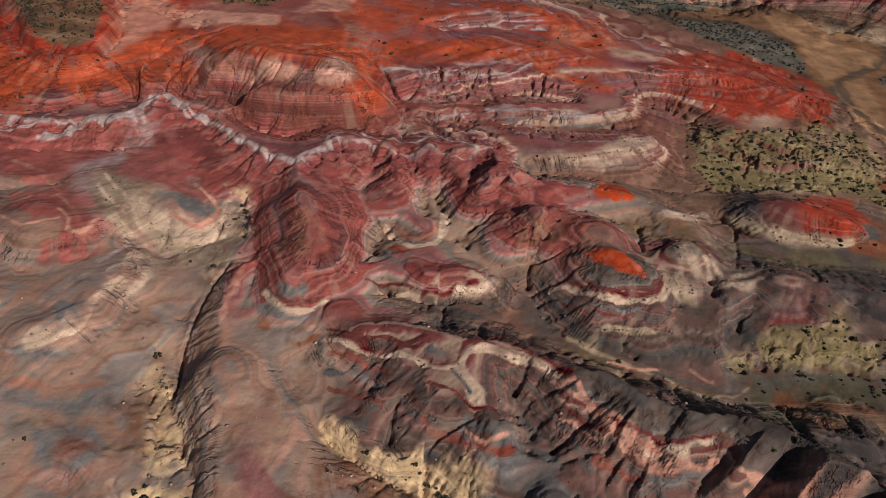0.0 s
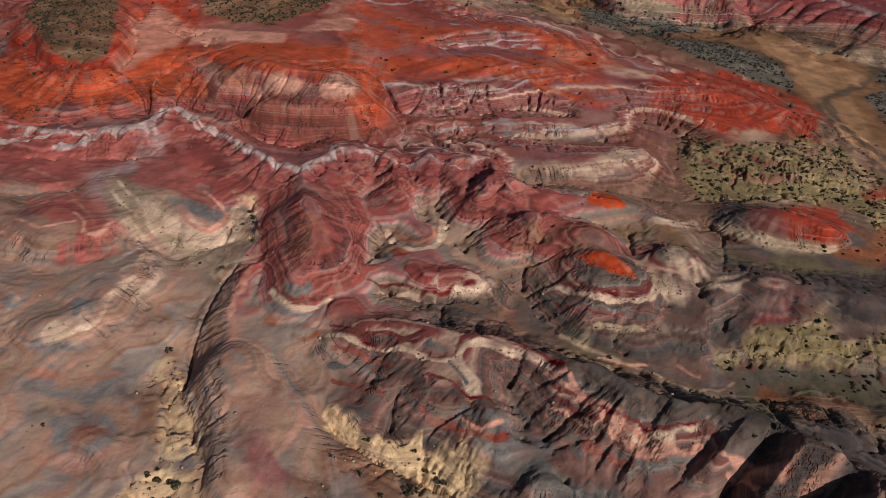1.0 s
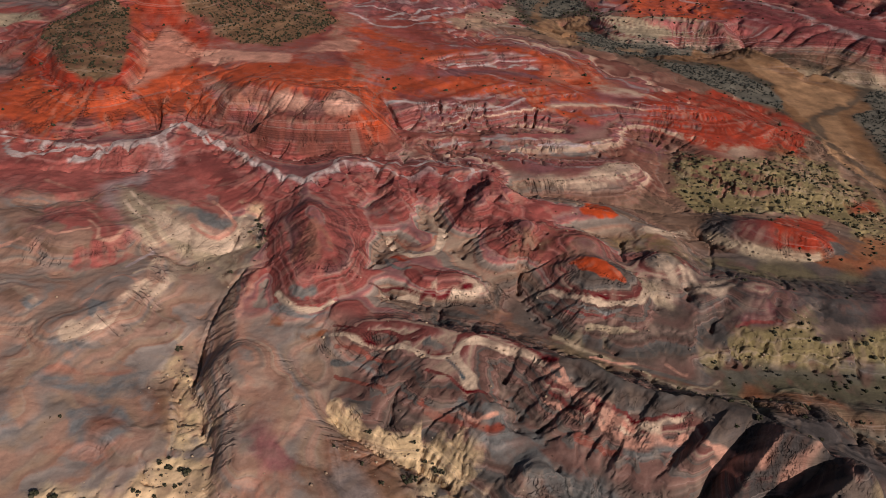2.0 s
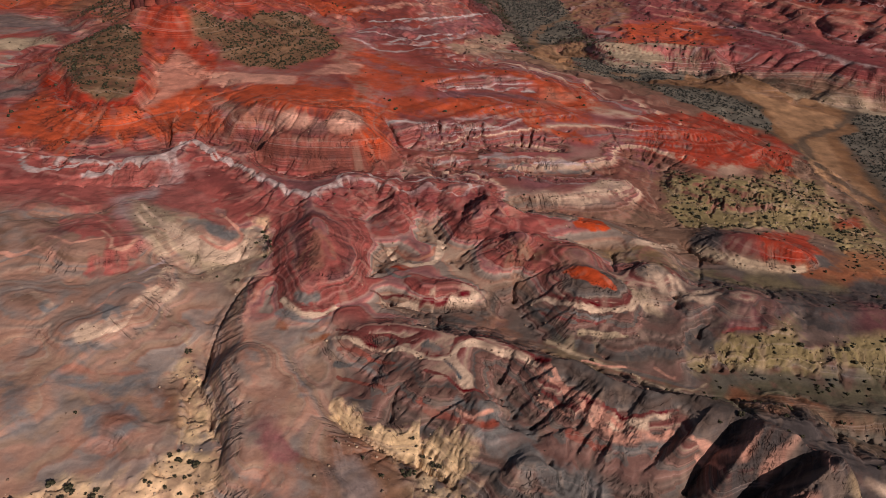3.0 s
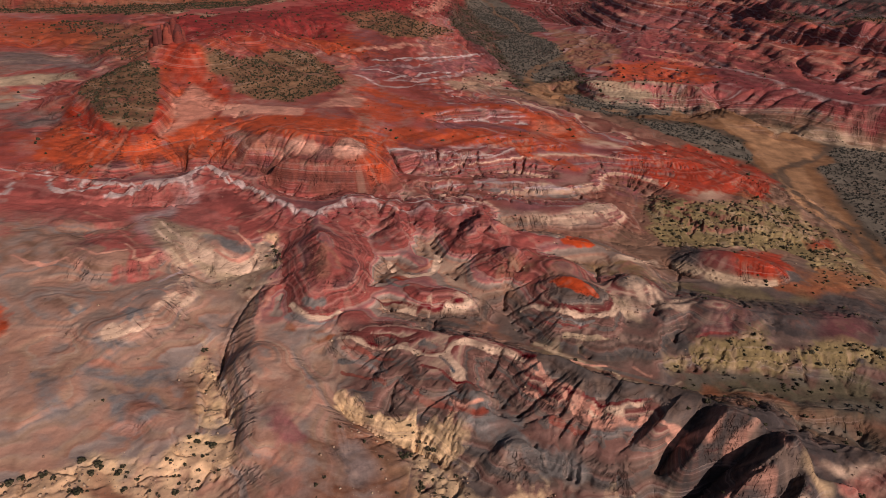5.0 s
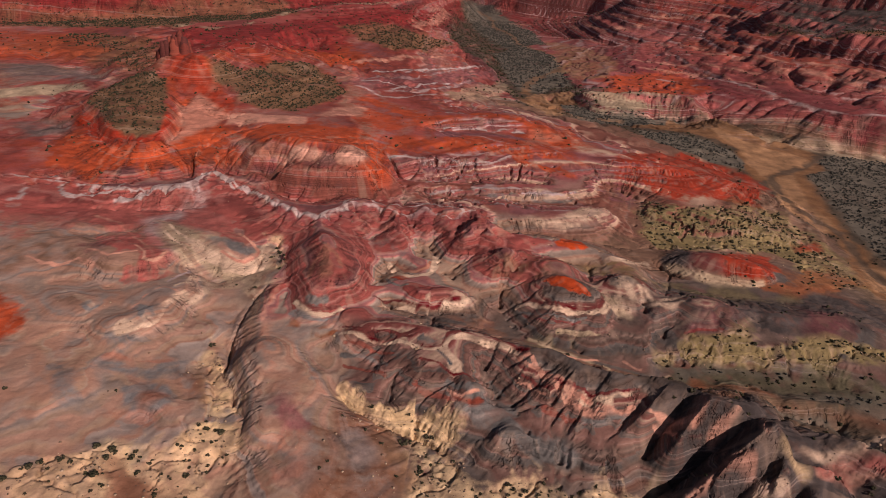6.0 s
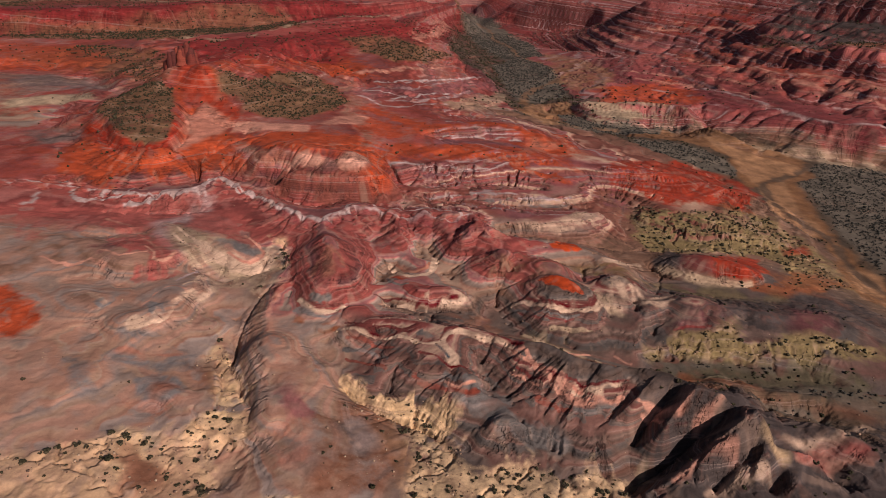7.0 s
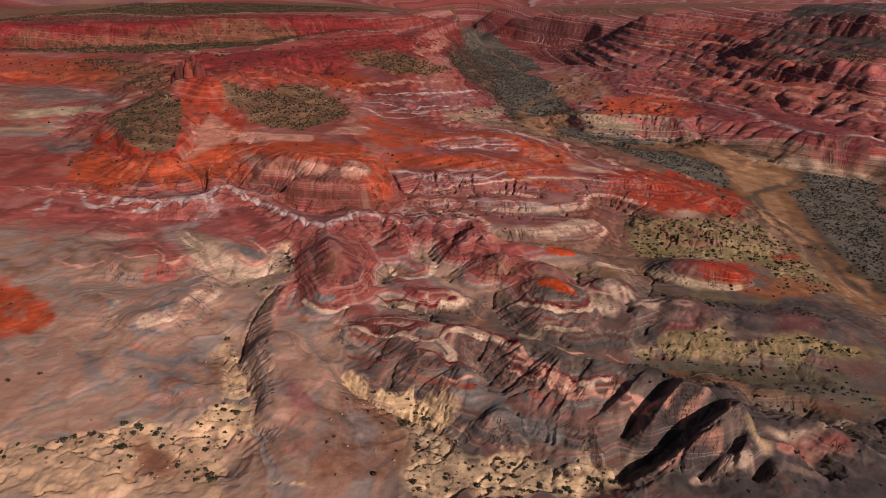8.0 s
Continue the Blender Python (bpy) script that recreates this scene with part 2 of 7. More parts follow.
    line([(-28, 115, 3), (-25, 122, 2), (-12, 128, 1), (3, 126, 0.5), (17, 121, 1.5), (23, 118, 2), (35, 112, 3), (48, 108, 2.8), (65, 103, 2), (78, 104, -0.5), (91, 103, -1), (103, 98, -1), (112, 91, -1), (120, 84, -1)])  # banded hill back foot
    line([(6, 109, 8.8), (7, 102, 8.8), (9, 97, 8.3), (11, 93, 7.6), (13, 85, 7), (18, 84, 4.5), (22, 82, 1)])  # elbow rib
    line([(9, 97, 8.3), (3, 95, 7.2), (-2, 87, 5), (-4, 81, 2.6)])  # front dome
    line([(-1, 104, 6.2), (-4, 96, 4), (-7, 90, 2), (-8, 83, 1)])  # front gully
    line([(-10, 112, 8.6), (-10, 100, 5.6), (-14, 89, 2.6)])  # front rib
    line([(-11, 108, 7), (-13, 98, 4), (-16, 91, 1.8)])  # front gully
    line([(14, 102, 8.6), (18, 95, 5.2), (22, 90, 3.6), (26, 81, 1.5)])  # elbow gully
    line([(-24, 91, 2), (-20, 87, 3), (-12, 83, 3), (0, 81, 3.2), (8, 81, 3.4), (12, 80, 3.2)])  # tan top edge
    line([(-26, 90, 0.6), (-21, 85, -1.4), (-15, 82, -2), (-3, 76, -2), (8, 70, -2.2), (16, 66, -2.2)])  # tan foot
    line([(13, 79, 3.4), (18, 81, 4.2), (24, 80, 3.6), (27, 79, 1)])  # grey knob
    line([(21, 70, 2.6), (26, 72, 3.6), (34, 70, 3.4), (41, 66, 2)])  # grey knob
    line([(23, 78, 0.2), (18, 72, -0.6), (16, 66, -1.4)])  # knob gully
    line([(31, 98, 12.4), (29, 94, 11), (27, 90, 7), (24, 84, 2.4)])  # right rib
    line([(36, 96, 11.2), (31, 91, 8), (28, 83, 3.6), (28, 79, 1.4)])  # right gully
    line([(44, 93, 12.5), (42, 87, 11.4), (38, 83, 8), (34, 76, 2.5)])  # right rib
    line([(48, 91, 12.2), (43, 85, 9), (37, 75, 3.6), (35, 69, 1.4)])  # right gully
    line([(53, 88, 14.3), (51, 83, 12.2), (48, 78, 8), (43, 70, 2)])  # right rib
    line([(61, 89, 12.4), (55, 80, 8.8), (48, 70, 3)])  # right gully
    line([(70, 85, 13.3), (65, 79, 12), (57, 72, 7), (52, 65, 1.5)])  # right rib
    line([(76.1, 78.1, 17.3), (69.7, 69.9, 12.5), (63.9, 64.3, 7.0), (62.0, 64.1, 4.0)])  # right rib
    line([(72.9, 81.8, 12.5), (67.4, 77.4, 6.5), (62.1, 72.9, 2.0), (59.7, 69.0, -0.5)])  # shadow gully
    line([(88.4, 67.0, 17.3), (80.8, 61.1, 14.0), (72.0, 58.6, 9.0), (64.2, 55.3, 5.0), (58.6, 52.6, 2.0)])  # right rib
    line([(88.0, 74.8, 12.0), (79.7, 70.5, 6.0), (70.5, 66.3, 1.5), (61.9, 61.9, -1.5), (57.6, 57.3, -3.0)])  # shadow gully
    line([(89.0, 59.3, 13.0), (84.0, 55.9, 9.0), (78.2, 51.2, 5.0)])  # right rib
    line([(87.4, 63.3, 9.0), (80.4, 59.0, 3.5), (76.4, 55.3, 0.5)])  # shadow gully
    line([(95.2, 56.2, 12.0), (90.7, 50.0, 8.0)])  # right rib
    line([(92.9, 59.0, 7.5), (89.5, 54.1, 3.5)])  # shadow gully
    line([(28, 74, 0.5), (37, 67, 0.3), (46, 63, 0.2), (52, 59, -0.3), (47, 48, -1)])  # front foot
    line([(106, 83, 7), (114, 75, 11.7), (123, 67, 10), (130, 59, 8)])  # east hill
    line([(93, 65, 6), (105, 69, 5.5), (110, 60, 3)])  # east hill foot
    line([(101, 105, 0), (113, 103, 0), (129, 102, 0), (144, 92, 0)])  # east valley
    line([(-56, 162, 3.6), (-55, 152, 4.0), (-54, 143, 4.2), (-56, 136, 3.2), (-59, 129, 1), (-63, 118, -2.2), (-60, 104, -1.6), (-53, 88, -1.2), (-48, 77, -1.6), (-43, 66, -2.2), (-43, 58, -2.8), (-46, 47, -4)])  # head gully
    line([(-45, 141, 6.8), (-52, 131, 6), (-53, 121, 4.4), (-52, 113, 3.4), (-49, 102, 3.0), (-43, 86, 3.6), (-37, 77, 4.0), (-32, 68, 4.2), (-27, 59, 4.0), (-22, 50, 3.5)])  # gully bank
    line([(-45, 108, 2.9), (-39, 96, 3.1), (-33, 81, 3.6), (-26, 69, 3.8), (-21, 60, 3.4)])  # gully bank top
    line([(-55, 113, 1.8), (-53, 99, 1.4), (-48, 85, 1.8), (-43, 74, 1.9), (-37, 63, 1.8)])  # bank foot
    line([(-37, 113, 0.9), (-34, 101, 1.9), (-28, 89, 2.6), (-22, 77, 1.4), (-17, 68, 1.2), (-11, 60, 0.6)])  # hollow
    line([(-22, 71, 2), (-16, 65, 2.5), (-11, 61, 2)])  # low mound
    line([(-69, 114, 0.5), (-65, 98, 0.4), (-59, 86, 0.2), (-55, 78, 0), (-53, 69, -1.4), (-53, 59, -2)])  # west bank
    line([(-60, 91, -1.2), (-57, 84, -1.8), (-53, 72, -2.6), (-48, 62, -3)])  # west side gully
    line([(-73, 75, 2.2), (-70, 75, 2.6), (-67, 75, 2.2)])  # ringed knoll
    line([(-79, 70, -0.6), (-69, 69, -0.8), (-62, 74, -0.8), (-65, 85, -0.4), (-72, 86, 0.2), (-85, 82, 0)])  # knoll foot
    line([(-95, 72, 1.8), (-94, 79, 2), (-95, 87, 2)])  # west knoll
    line([(-110, 112, 3.5), (-99, 104, 3.5), (-92, 103, 4.2), (-89, 108, 5.4), (-86, 111, 6), (-83, 115, 5), (-83, 131, 5), (-81, 139, 4)])  # west spur
    line([(-109, 101, 0.5), (-95, 93, 0.8), (-86, 99, 1.4), (-76, 106, 0.6), (-76, 118, 0)])  # west hollow
    line([(-136, 148, 4), (-123, 141, 5), (-106, 135, 6), (-96, 141, 7.3), (-92, 148, 6.5), (-90, 169, 5), (-82, 164, 4.4), (-70, 154, 3.2), (-65, 151, 1)])  # west spur
    line([(-129, 125, 1.5), (-119, 129, 2), (-103, 124, 2.6), (-94, 132, 3)])  # west hollow
    line([(-86, 142, 2), (-78, 139, 0), (-69, 146, -0.6), (-61, 148, 1)])  # spur foot
    line([(-64, 156, 2.4), (-77, 170, 2.6), (-87, 183, 2.8), (-96, 197, 4)])  # spur back hollow
    line([(-152, 167, 1), (-133, 161, 1.5), (-119, 167, 2), (-112, 182, 2), (-101, 178, 3)])  # north west hollow
    line([(-178, 180, 0), (-158, 182, -0.5), (-139, 185, 0.5), (-117, 189, 0.4), (-106, 191, 2), (-101, 199, 3.5)])  # rim foot
    line([(-145, 166, 3.5), (-131, 163, 4), (-120, 170, 4), (-112, 168, 3.5)])  # red knolls
    line([(-125, 145, 4.5), (-118, 147, 5), (-111, 153, 5)])  # red knolls
    line([(93, 139, 7), (88, 131, 5), (83, 124, 3.4)])  # ridge rib
    line([(85, 140, 5.5), (80, 129, 3), (74, 117, 1)])  # ridge gully
    line([(100, 139, 5), (95, 130, 4), (92, 125, 3.2)])  # ridge gully
    line([(124, 142, 6), (119, 133, 4.6), (116, 127, 3.8)])  # ridge rib
    line([(114, 142, 4.4), (112, 133, 3.8)])  # ridge gully
    line([(70, 152, 5.5), (73, 147, 5), (73, 136, 3.5)])  # dark hollow
    line([(-200.0, 203.4, 4.1), (-199.9, 200.3, 2.8), (-199.8, 196.6, 1.3)])  # tooth
    line([(-196.3, 202.7, 2.7), (-196.2, 199.7, 1.2)])  # notch
    line([(-192.5, 203.7, 4.1), (-192.4, 200.9, 2.9), (-192.3, 197.5, 1.5)])  # tooth
    line([(-188.8, 203.0, 2.8), (-188.7, 200.3, 1.4)])  # notch
    line([(-185.0, 203.9, 4.1), (-184.9, 200.5, 2.7), (-184.7, 196.4, 1.0)])  # tooth
    line([(-181.3, 203.2, 2.6), (-181.1, 199.8, 0.9)])  # notch
    line([(-177.5, 204.2, 4.1), (-177.4, 201.3, 2.8), (-177.3, 197.8, 1.4)])  # tooth
    line([(-173.8, 203.5, 2.8), (-173.7, 200.7, 1.4)])  # notch
    line([(-170.1, 204.4, 4.1), (-170.7, 201.8, 2.9), (-171.4, 198.6, 1.6)])  # tooth
    line([(-166.7, 202.8, 2.8), (-167.2, 200.3, 1.5)])  # notch
    line([(-162.1, 202.7, 4.6), (-162.9, 199.3, 3.1), (-163.7, 195.3, 1.5)])  # tooth
    line([(-158.7, 201.1, 3.1), (-159.4, 197.7, 1.4)])  # notch
    line([(-154.1, 200.9, 5.1), (-155.1, 196.4, 3.3), (-156.2, 191.3, 1.2)])  # tooth
    line([(-150.7, 199.3, 3.1), (-151.7, 194.6, 1.1)])  # notch
    line([(-146.1, 199.2, 5.6), (-147.1, 194.9, 3.8), (-148.1, 190.1, 1.9)])  # tooth
    line([(-142.7, 197.6, 3.7), (-143.7, 193.2, 1.8)])  # notch
    line([(-137.9, 197.4, 6.1), (-137.0, 193.2, 4.4), (-136.0, 188.5, 2.4)])  # tooth
    line([(-134.1, 197.4, 4.3), (-133.2, 193.1, 2.3)])  # notch
    line([(-130.9, 198.9, 6.1), (-130.2, 195.9, 4.8), (-129.5, 192.4, 3.3)])  # tooth
    line([(-127.1, 198.9, 4.7), (-126.5, 196.0, 3.2)])  # notch
    line([(-123.9, 200.4, 6.1), (-123.3, 196.7, 4.5), (-122.7, 192.4, 2.8)])  # tooth
    line([(-120.1, 200.2, 4.5), (-119.5, 196.4, 2.7)])  # notch
    line([(-117.4, 201.4, 7.1), (-116.9, 198.3, 5.7), (-116.4, 194.5, 4.2)])  # tooth
    line([(-113.6, 201.2, 5.7), (-113.2, 198.1, 4.1)])  # notch
    line([(-107.4, 222.5, 7.1), (-109.3, 220.3, 5.8), (-111.5, 217.6, 4.4)])  # tooth
    line([(-105.1, 219.6, 5.7), (-106.9, 217.4, 4.3)])  # notch
    line([(-101.4, 217.5, 7.1), (-103.2, 215.4, 5.9), (-105.3, 212.8, 4.5)])  # tooth
    line([(-99.1, 214.6, 5.8), (-100.8, 212.5, 4.4)])  # notch
    line([(-95.3, 212.5, 7.1), (-97.0, 209.9, 5.8), (-98.9, 206.9, 4.3)])  # tooth
    line([(-92.6, 209.8, 5.7), (-94.2, 207.3, 4.3)])  # notch
    line([(-88.3, 208.0, 7.1), (-90.8, 204.1, 5.3), (-93.7, 199.7, 3.2)])  # tooth
    line([(-85.6, 205.3, 5.1), (-88.3, 201.2, 3.0)])  # notch
    line([(-81.4, 203.6, 7.1), (-84.4, 200.3, 5.3), (-87.7, 196.6, 3.3)])  # tooth
    line([(-79.2, 200.5, 5.2), (-82.3, 197.1, 3.2)])  # notch
    line([(-76.2, 198.8, 7.6), (-79.1, 195.6, 5.8), (-82.4, 191.9, 3.9)])  # tooth
    line([(-73.9, 195.7, 5.7), (-77.0, 192.3, 3.7)])  # notch
    line([(-70.9, 194.1, 8.1), (-73.8, 190.8, 6.3), (-77.1, 187.2, 4.4)])  # tooth
    line([(-68.7, 191.0, 6.2), (-71.7, 187.6, 4.3)])  # notch
    line([(-65.7, 189.3, 8.6), (-67.7, 187.1, 7.3), (-70.1, 184.4, 5.9)])  # tooth
    line([(-63.4, 186.2, 7.2), (-65.4, 184.1, 5.8)])  # notch
    line([(-60.3, 184.5, 9.1), (-61.9, 181.7, 7.7), (-63.9, 178.4, 6.2)])  # tooth
    line([(-57.5, 181.9, 7.6), (-59.1, 179.1, 6.1)])  # notch
    line([(-54.3, 181.0, 9.8), (-56.3, 177.6, 8.2), (-58.6, 173.6, 6.4)])  # tooth
    line([(-51.5, 178.4, 8.1), (-53.6, 174.9, 6.3)])  # notch
    line([(-47.5, 177.6, 10.6), (-45.9, 176.4, 8.9), (-43.7, 174.8, 7.0)])  # tooth
    line([(-44.7, 180.1, 8.8), (-43.2, 179.0, 6.9)])  # notch
    line([(-41.5, 185.7, 11.1), (-39.6, 184.5, 9.3), (-37.2, 183.0, 7.3)])  # tooth
    line([(-38.9, 188.4, 9.2), (-37.2, 187.3, 7.2)])  # notch
    line([(-36.9, 193.4, 11.1), (-36.6, 191.2, 9.3), (-36.2, 188.4, 7.2)])  # tooth
    line([(-33.1, 193.1, 9.2), (-32.9, 191.1, 7.1)])  # notch
    line([(-30.2, 194.4, 11.1), (-30.7, 193.3, 9.9), (-31.4, 191.5, 8.5)])  # tooth
    line([(-27.1, 192.3, 9.8), (-27.4, 191.6, 8.5)])  # notch
    line([(-20.3, 190.5, 10.4), (-21.1, 188.8, 8.8), (-22.2, 186.5, 7.0)])  # tooth
    line([(-17.3, 188.1, 8.7), (-18.0, 186.7, 6.9)])  # notch
    line([(-13.7, 187.5, 10.1), (-12.7, 185.8, 8.4), (-11.4, 183.5, 6.6)])  # tooth
    line([(-10.1, 188.6, 8.3), (-9.2, 187.1, 6.5)])  # notch
    line([(-7.2, 191.4, 12.5), (-7.9, 189.8, 11.0), (-8.9, 187.6, 9.3)])  # tooth
    line([(-4.2, 189.3, 10.9), (-4.7, 187.9, 9.2)])  # notch
    line([(0.3, 188.5, 11.6), (0.8, 187.2, 10.3), (1.7, 185.4, 8.9)])  # tooth
    line([(3.9, 189.3, 10.2), (4.4, 188.4, 8.8)])  # notch
    line([(6.8, 191.5, 11.8), (7.5, 189.9, 10.3), (8.5, 187.7, 8.7)])  # tooth
    line([(10.4, 192.3, 10.3), (11.0, 191.0, 8.6)])  # notch
    line([(109, 100, 1.8), (117, 102, 2.4), (130, 102, 1.5)])  # olive bank
    line([(110, 107, -1), (123, 112, -1.6), (133, 110, -1)])  # olive hollow
    line([(103, 98, -2), (111, 96, -2.4), (122, 93, -2.4)])  # back foot trench
    line([(-93, 225, 11), (-88, 231, 17), (-83, 240, 20), (-63, 230, 22.5), (-42, 228, 22), (-31, 218, 18), (-23, 221, 13)])  # dome crest
    line([(-89, 219, 12), (-81, 215, 14.5), (-69, 213, 15.6), (-48, 212, 16.3), (-34, 216, 15.8)])  # dome bench
    line([(-97, 225, 7), (-76, 213, 8.5), (-54, 210, 9.5), (-36, 212, 9), (-18, 224, 7)])  # dome foot
    line([(-112, 270, 12), (-105, 276, 15), (-81, 286, 15.5), (-52, 274, 15), (-29, 268, 12)])  # bench behind domes
    line([(-207, 306, 12), (-189, 278, 13.5), (-169, 246, 15), (-152, 233, 15.6), (-141, 232, 16), (-140, 252, 17.5), (-158, 300, 21), (-172, 326, 25)])  # mesa rim
    line([(-193, 275, 8), (-171, 245, 9), (-153, 235, 9.5), (-141, 234, 9.8), (-138, 256, 11), (-150, 294, 15)])  # mesa foot
    line([(-159, 260, 17), (-169, 292, 20.5), (-175, 318, 24)])  # mesa crown
    line([(-182, 231, 4), (-159, 219, 4.5), (-134, 212, 5), (-121, 236, 8), (-116, 256, 11)])  # apron
    line([(-203, 256, 3), (-216, 304, 3), (-232, 344, 2), (-225, 375, 9)])  # mesa west flank
    line([(-178, 330, 27), (-175, 331, 34), (-170, 334, 35), (-165, 330, 31)])  # butte
    line([(-156, 304, 17), (-137, 289, 12.5), (-123, 281, 11)])  # pale gully
    line([(-165, 330, 31), (-151, 329, 34), (-159, 431, 24), (-155, 495, 18), (-144, 573, 8)])  # ridge east of the butte
    line([(-142, 325, 27), (-131, 380, 20), (-108, 418, 14), (-75, 380, 9)])  # brush slope
    line([(-129, 284, 14), (-105, 291, 14), (-84, 314, 13), (-55, 349, 9)])  # brush slope foot
    line([(-29, 249, 11), (-11, 253, 10), (13, 260, 9), (35, 264, 6), (57, 265, 4)])  # scarp
    line([(-25, 235, 5.5), (1, 239, 3.5), (27, 257, 1.5), (48, 254, 0.5)])  # scarp foot
    line([(-24, 277, 12), (18, 285, 10.8), (41, 289, 9), (68, 289, 6)])  # orange sheet
    line([(-15, 307, 12), (12, 323, 11.5), (37, 331, 10), (59, 322, 6)])  # north scarp
    line([(-9, 305, 8), (38, 321, 5.5), (59, 312, 3)])  # north scarp foot
    line([(-24, 226, 6), (-9, 228, 6), (13, 234, 5), (34, 238, 4.2), (52, 241, 3.5), (71, 250, 3)])  # white ledge
    line([(-8, 222, 3.5), (26, 229, 1.8), (51, 231, 1), (73, 241, 0)])  # white ledge foot
    line([(20, 209, 6), (32, 199, 6), (48, 206, 5.8), (63, 213, 5.5), (77, 219, 5)])  # pale ledge
    line([(25, 193, 4.5), (39, 195, 2.4), (59, 194, 1.6), (82, 195, -1)])  # pale ledge foot
    line([(23, 215, 5.8), (49, 214, 5.6), (74, 225, 4.9)])  # bench top
    line([(-19, 233, 5.9), (13, 240, 4.9), (39, 246, 4.1), (67, 256, 3)])  # bench top
    line([(-27, 257, 10.9), (13, 268, 9.1), (55, 273, 4.3)])  # bench top
    line([(-13, 317, 11.9), (12, 332, 11.4), (38, 340, 10)])  # bench top
    line([(83, 265, -1), (94, 252, -3), (88, 222, -3), (93, 203, -3), (121, 212, -3), (146, 216, -2.6), (173, 221, -5)])  # valley
    line([(79, 288, 6), (89, 282, 7.5), (113, 287, 6.5), (139, 284, 3.4), (166, 284, -1)])  # red ridge
    line([(93, 362, -3), (119, 367, -6), (157, 361, -10), (171, 322, -10.5)])  # red ridge north foot
    line([(98, 237, 0), (128, 237, 2), (151, 221, 2)])  # pale slope
    line([(91, 185, 0), (97, 183, 3.5), (111, 187, 5), (124, 178, 7), (131, 175, 5)])  # red knoll
    line([(90, 184, -2), (97, 172, 0.4), (120, 168, 1), (136, 176, 1), (158, 191, -2)])  # red knoll foot
    line([(165, 269, -4), (169, 233, -6), (178, 207, -7)])  # bank
    line([(201, 161, -8.5), (192, 208, -9), (197, 254, -9.5), (193, 298, -10), (199, 334, -10.5), (241, 383, -11.5), (213, 427, -13), (166, 446, -14.5), (120, 439, -15), (69, 471, -17)])  # river
    line([(70, 480, -19.4), (70, 630, -26.7), (59, 850, -46.2), (35, 1120, -70.6), (3, 1500, -89.0), (-16, 1800, -106.6)])  # river upstream
    line([(210, 221, -8), (232, 319, -9.5), (253, 382, -11), (284, 362, -11)])  # river flat
    line([(33, 560, -22.3), (40, 720, -36.1), (16, 900, -51.3), (-26, 1150, -61.0)])  # river flat
    line([(116, 720, -29.6), (109, 950, -52.6), (69, 1130, -64.6)])  # river flat
    line([(102, 486, -6), (142, 475, -2), (175, 462, 1), (186, 434, -1), (216, 405, -5), (261, 404, -7), (303, 391, -6)])  # cliff top
    line([(94, 483, -16.5), (114, 454, -15.5), (176, 453, -14), (218, 405, -12.5), (260, 398, -11.6), (297, 376, -11)])  # cliff foot
    line([(141, 600, -13.8), (176, 560, -8.7), (215, 520, 3.5), (239, 480, 6.2), (266, 425, 7.5), (301, 400, 12.8)])  # mauve crest
    line([(189, 610, -16.5), (227, 560, -1.6), (264, 520, 4.8), (290, 470, 7.7), (319, 435, 13.0)])  # mauve hollow
    line([(171, 760, -26.3), (207, 700, -12.5), (249, 640, 4.3), (282, 590, 12.7), (312, 530, 21.7), (333, 470, 25.3)])  # red crest
    line([(243, 720, -7.0), (296, 630, 11.4), (330, 570, 20.9), (354, 510, 25.8)])  # red hollow
    line([(249, 800, -7.8), (278, 760, 4.3), (304, 660, 23.8), (333, 590, 38.4), (361, 540, 50.8)])  # third crest
    line([(297, 800, 1.7), (319, 700, 21.8), (347, 620, 37.6), (377, 570, 50.5)])  # third hollow
    line([(326, 745, 31.5), (354, 748, 51.0), (372, 750, 69.6), (397, 720, 75.9), (426, 675, 82.8)])  # east mesa rim
    line([(314, 725, 24.8), (343, 728, 41.6), (362, 728, 49.3), (394, 698, 53.5), (422, 652, 60.9)])  # east mesa base
    line([(439, 900, 66.5), (487, 880, 73.6), (540, 850, 83.3)])  # east mesa top
    line([(229, 1080, -7.0), (248, 1000, 25.5), (294, 960, 38.4), (363, 930, 48.6), (404, 880, 55.7)])  # far red rim
    line([(247, 930, -2.3), (313, 890, 10.6), (347, 800, 26.4)])  # far red ledge
    line([(177, 900, -44.2), (228, 850, -28.1), (299, 830, -0.3), (323, 745, 19.1)])  # far red base
    line([(74, 1400, -33.0), (102, 1340, -27.3), (130, 1310, -12.2), (170, 1270, -8.8), (213, 1240, -5.1), (235, 1200, -13.5)])  # far cliff rim
    line([(71, 1340, -70.5), (93, 1310, -71.0), (131, 1285, -70.7), (175, 1250, -59.6), (213, 1222, -48.2), (227, 1180, -34.9)])  # far cliff base
    line([(48, 1330, -75.4), (88, 1180, -76.2), (137, 1060, -63.0), (176, 950, -45.4)])  # far talus
    line([(36, 1700, -48.0), (206, 1600, -24.6), (355, 1400, 7.1), (504, 1200, 40.6)])  # far plateau
    line([(-625, 715, -18.4), (-486, 715, -8.6), (-355, 725, 3.3), (-281, 748, 13.0), (-179, 850, 10.6), (-86, 1000, 0.6), (-26, 1220, -28.9)])  # west far rim
    line([(-620, 700, -45.1), (-482, 700, -35.6), (-349, 708, -18.2), (-290, 728, -16.3), (-236, 733, -10.7), (-198, 800, -8.2), (-160, 835, -1.3), (-83, 975, -17.6), (-34, 1180, -44.3)])  # west far base
    line([(-847, 1000, -48.6), (-499, 1050, -25.3), (-249, 1200, -20.6), (-55, 1500, -40.0)])  # west plateau
